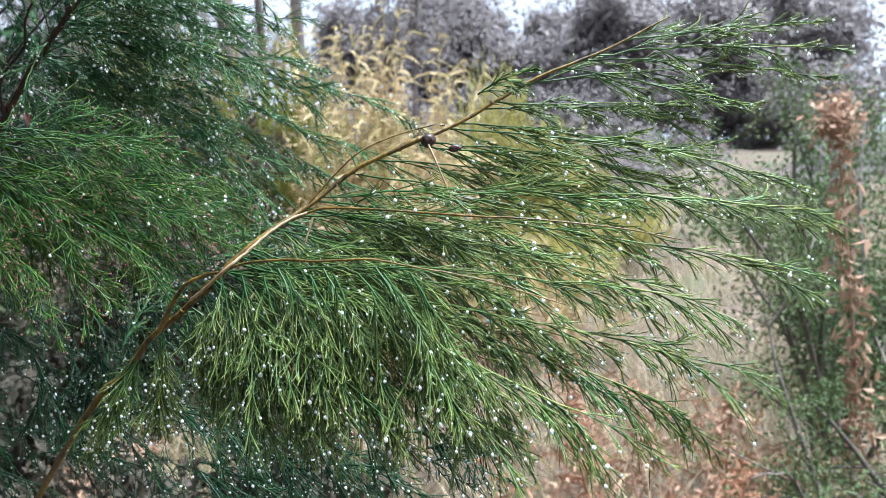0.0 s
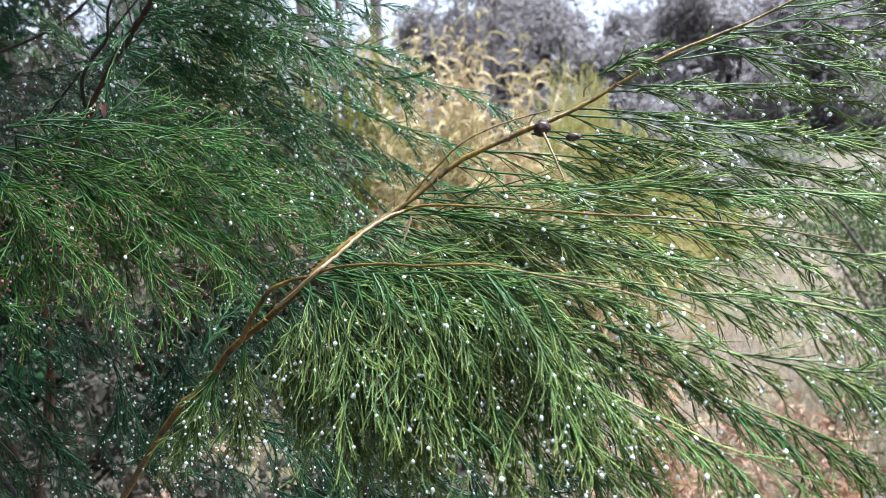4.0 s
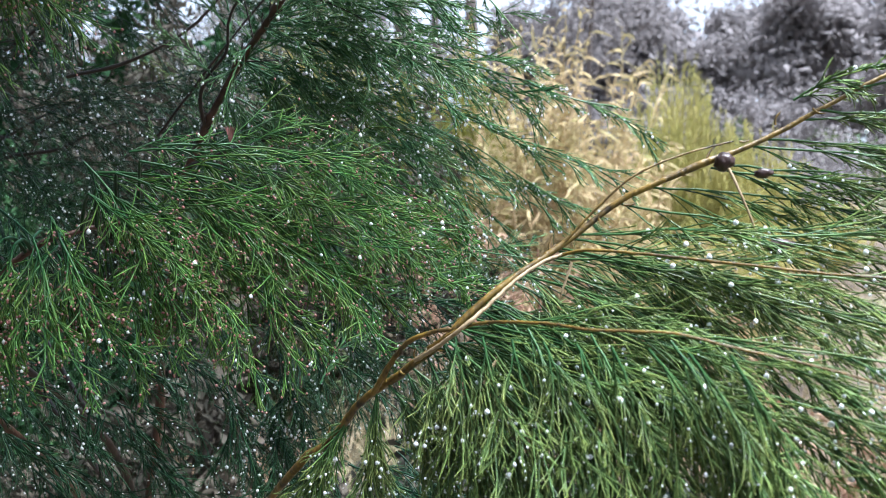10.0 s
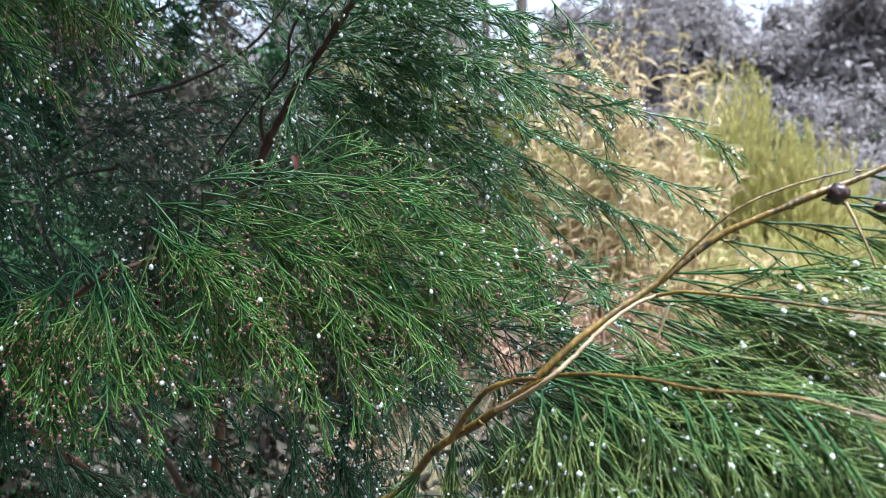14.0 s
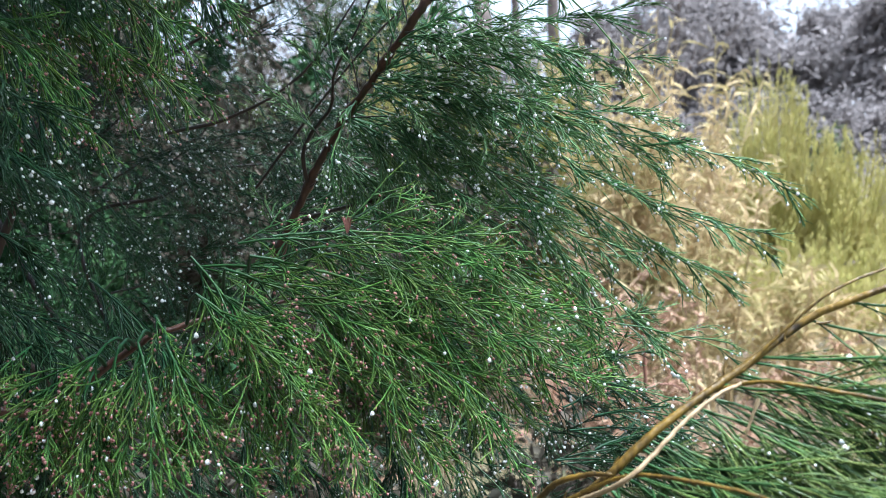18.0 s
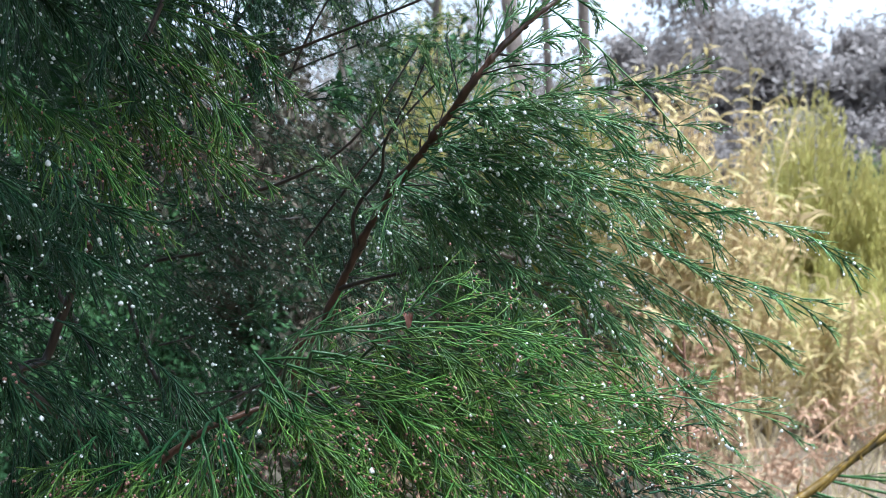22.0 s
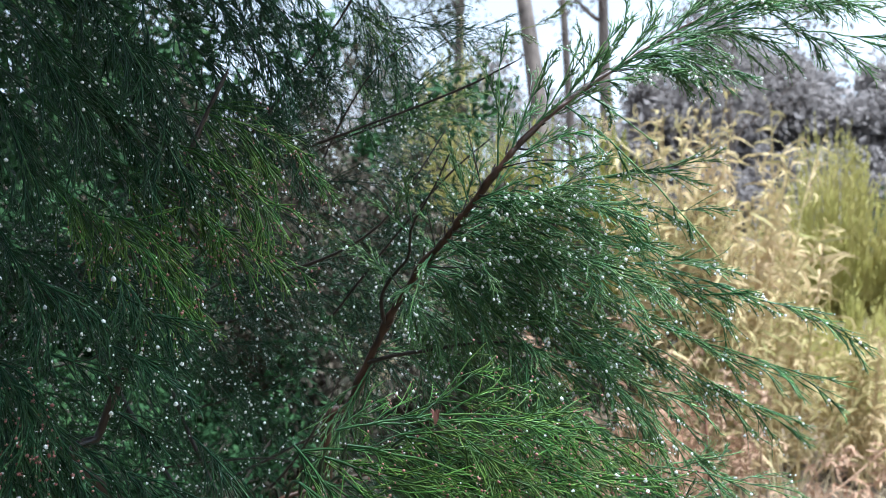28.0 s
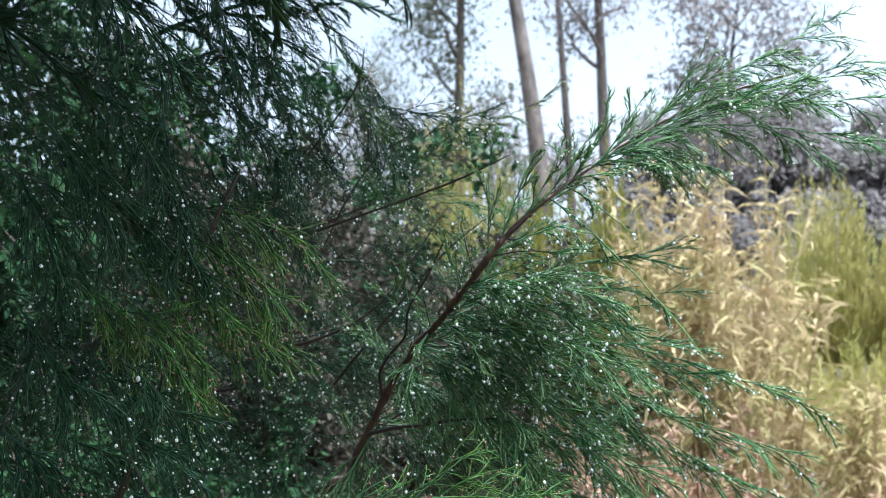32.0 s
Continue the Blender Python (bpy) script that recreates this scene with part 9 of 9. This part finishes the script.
# foliage behind the red-brown branch, and the dense dark mass beyond it
behind = np.random.default_rng(51)
for k in range(26):
    a = behind.uniform((-0.62, 0.56, 1.50), (-0.46, 0.72, 1.76))
    way = np.array([0.10, 0.02, -0.03]) + behind.normal(size=3) * [0.03, 0.02, 0.035]
    spray(fan_branch, a, a + way, shoots=13, reach=0.07, green=GREEN_SHADED if k % 3 else GREEN_MID, wet=0.2, bead=1.0, per=4, forks=1, droop=0.4)
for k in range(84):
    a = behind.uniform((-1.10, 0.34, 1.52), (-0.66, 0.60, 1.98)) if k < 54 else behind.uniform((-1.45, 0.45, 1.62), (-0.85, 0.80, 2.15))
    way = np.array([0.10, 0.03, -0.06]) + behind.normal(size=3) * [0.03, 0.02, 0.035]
    spray(level_inner, a, a + way, shoots=13, reach=0.09, green=GREEN_SHADED, wet=0.14, bead=1.0, per=4, forks=1, droop=0.5)
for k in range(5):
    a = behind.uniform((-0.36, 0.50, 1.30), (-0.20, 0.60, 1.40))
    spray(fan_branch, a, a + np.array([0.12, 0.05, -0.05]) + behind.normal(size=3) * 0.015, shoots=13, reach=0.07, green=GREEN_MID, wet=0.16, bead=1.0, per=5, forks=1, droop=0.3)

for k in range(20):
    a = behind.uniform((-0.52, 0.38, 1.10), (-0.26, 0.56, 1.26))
    spray(level_inner, a, a + np.array([0.08, 0.0, -0.05]) + behind.normal(size=3) * 0.025, shoots=13, reach=0.08, green=GREEN_SHADED, wet=0.16, per=4, forks=1, droop=0.5)
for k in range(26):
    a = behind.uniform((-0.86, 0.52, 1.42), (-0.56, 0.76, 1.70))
    spray(thin_inner, a, a + np.array([0.09, 0.02, -0.04]) + behind.normal(size=3) * 0.03, shoots=13, reach=0.08, green=GREEN_SHADED, wet=0.2, per=4, forks=1, droop=0.4)

for k in range(7):
    a = behind.uniform((-0.24, 0.47, 1.28), (-0.20, 0.50, 1.325))
    spray(fan_branch, a, a + np.array([0.055, 0.055, -0.012]) + behind.normal(size=3) * 0.008, shoots=10, reach=0.05, green=GREEN_SHADED, wet=0.12, per=4, droop=0.2)

# loose wisps low beside the fan
for a, b in (((-0.278, 0.482, 1.355), (-0.172, 0.583, 1.381)), ((-0.268, 0.486, 1.345), (-0.188, 0.560, 1.352)), ((-0.297, 0.430, 1.285), (-0.283, 0.456, 1.323))):
    spray(fan_branch, a, b, shoots=9, reach=0.055, green=GREEN_MID, wet=0.14, per=4, droop=0.15, angle=(10, 30))

# small twigs and stubs on both sides of the red-brown branch
climb = smooth_line([(-0.498, 0.490, 1.396), (-0.479, 0.498, 1.416), (-0.452, 0.496, 1.462), (-0.431, 0.493, 1.493), (-0.391, 0.476, 1.531), (-0.353, 0.460, 1.557), (-0.331, 0.453, 1.576), (-0.307, 0.452, 1.601), (-0.264, 0.476, 1.649), (-0.238, 0.510, 1.678), (-0.179, 0.573, 1.729)], 60)
for k in range(8, 58):
    d = unit(climb[k + 1] - climb[k])
    off = unit(np.array([-d[2], behind.normal() * 0.6, d[0]]) * (1 if k % 2 else -1) + d * 0.8 + behind.normal(size=3) * 0.3)
    if k % 3 == 0:
        spray(fan_branch, climb[k], climb[k] + off * behind.uniform(0.035, 0.07), shoots=5, reach=0.045, green=GREEN_MID, wet=0.12, per=3, droop=0.05, angle=(12, 34), twig=DARK_TWIG, thick=0.85)
    else:
        size = behind.uniform(0.004, 0.012)
        branch([climb[k], climb[k] + off * size * 0.6, climb[k] + off * size + d * size * 0.3], 0.0011, 0.0004, DARK_TWIG, "short woody stub", parent=fan_branch, name="stub", steps=5)

# bare dark twigs that cross inside the shrub
inside = np.random.default_rng(33)
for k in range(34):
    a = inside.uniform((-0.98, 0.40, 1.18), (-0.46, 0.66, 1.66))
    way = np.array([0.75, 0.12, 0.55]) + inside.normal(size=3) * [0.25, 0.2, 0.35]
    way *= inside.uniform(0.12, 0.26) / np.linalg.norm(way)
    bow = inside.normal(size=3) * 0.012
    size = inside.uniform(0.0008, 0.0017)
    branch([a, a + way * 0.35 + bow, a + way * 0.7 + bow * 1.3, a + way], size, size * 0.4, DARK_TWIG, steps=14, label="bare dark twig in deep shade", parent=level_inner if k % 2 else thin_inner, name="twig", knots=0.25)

# short stubs at the nodes of the arching branch
run = smooth_line([(-0.238, 0.286, 1.263), (-0.186, 0.270, 1.309), (-0.137, 0.252, 1.342), (-0.088, 0.283, 1.384), (-0.029, 0.299, 1.420), (0.048, 0.314, 1.455)], 26)
for k in range(2, 26):
    d = unit(run[k] - run[k - 1])
    off = unit(np.array([-d[2], 0.0, d[0]]) * (1 if k % 2 else -1) + d * 0.9 + inside.normal(size=3) * 0.25)
    size = inside.uniform(0.003, 0.007)
    branch([run[k], run[k] + off * size * 0.6, run[k] + off * size + d * size * 0.4], 0.0006, 0.0003, TWIG, "short woody stub", parent=arching, name="stub", steps=5)

# coarse, mostly unseen crown sprays, added to the side and overhead for shade
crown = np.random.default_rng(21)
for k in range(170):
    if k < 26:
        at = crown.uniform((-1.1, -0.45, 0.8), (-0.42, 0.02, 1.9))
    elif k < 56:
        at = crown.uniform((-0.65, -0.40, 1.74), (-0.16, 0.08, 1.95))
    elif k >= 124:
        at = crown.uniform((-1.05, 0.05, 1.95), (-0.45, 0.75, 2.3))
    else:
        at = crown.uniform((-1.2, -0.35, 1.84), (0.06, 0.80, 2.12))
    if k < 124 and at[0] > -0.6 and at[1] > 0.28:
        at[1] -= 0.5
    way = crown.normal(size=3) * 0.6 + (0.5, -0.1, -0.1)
    spray(inner if k % 2 else thin_inner, at, at + way / np.linalg.norm(way) * 0.2, shoots=12, reach=0.18, green=GREEN_SHADED, thick=4.4, wet=0, forks=1, per=3)


# dark gall, pod and dried bud on the branches
def lump(name, at, size, mat, label, parent, stretch=(1, 1, 1)):
    v, f = ball(3)
    n = np.array([noise.noise(Vector(p * 2.2)) + 0.5 * noise.noise(Vector(p * 6)) for p in v])
    v = v * (1 + 0.34 * n)[:, None] * size * np.array(stretch)
    return part(name, (v + np.array(at), [f], [mat]), parent, label, at=at)


lump("gall", KNOB, 0.0042, DARK_GALL, "round dark-brown gall under the branch", arching)
lump("seed_pod", POD, 0.0028, DARK_GALL, "dark shrivelled pod among the branchlets", arching, (2.1, 0.8, 0.9))
lump("seed_pod", SCALE, 0.0024, DARK_GALL, "dark shrivelled pod among the branchlets", arching, (1.6, 0.8, 0.9))


def dried_bud(at):
    at = np.array(at)
    k = 7
    d = rng.normal(size=(k, 3)) * 0.17 + [0.1, 0, 1.2]
    s = grow(np.tile(at - [0, 0, 0.005], (k, 1)), d, np.full(k, 0.0085), 4, np.full(k, 0.1), 0.4)
    v, q, _ = ribbons(s, np.full(k, 0.0022))
    return part("dried_bud", (v, [q], [BUD]), budded, "small pink-brown dried bud", at=at)


dried_bud(BUD_AT)

# ---- water drops ----
water = np.concatenate(DROPS)
water = water[(water[:, 1] < 0.6) | (rng.random(len(water)) < 0.6)]
near = np.argsort(np.linalg.norm(water[:, :3] - (0.0, 0.3, 1.42), axis=1))
shape_v, shape_f = drop_shape(2)
drop_mesh = build_mesh("water_drop", shape_v, [shape_f], [GLINT_WATER])
for i in near[:260]:
    ob = new("water_drop", drop_mesh)
    ob.location = water[i, :3]
    ob.scale = (water[i, 3] * 0.8,) * 3
    tagged(ob, "round water drop with a painted white glint hanging from a green branchlet", "water drop", "drops on the shrub")
low_v, low_f = drop_shape(1)
rest = water[near[260:]]
tilt = np.stack([rng.uniform(0.85, 1.2, len(rest)), rng.uniform(0.85, 1.2, len(rest)), rng.uniform(0.8, 1.1, len(rest))], -1)
dv = rest[:, None, :3] + low_v[None] * tilt[:, None] * (0.78 * rest[:, 3])[:, None, None]
df = (low_f[None] + (np.arange(len(rest)) * len(low_v))[:, None, None]).reshape(-1, 3)
whole("water_drops", (dv.reshape(-1, 3), [df], [GLINT_WATER]), (-0.2, 0.4, 1.4), "countless water drops with painted white glints clinging to green branchlets", "water drops", kind="stuff")
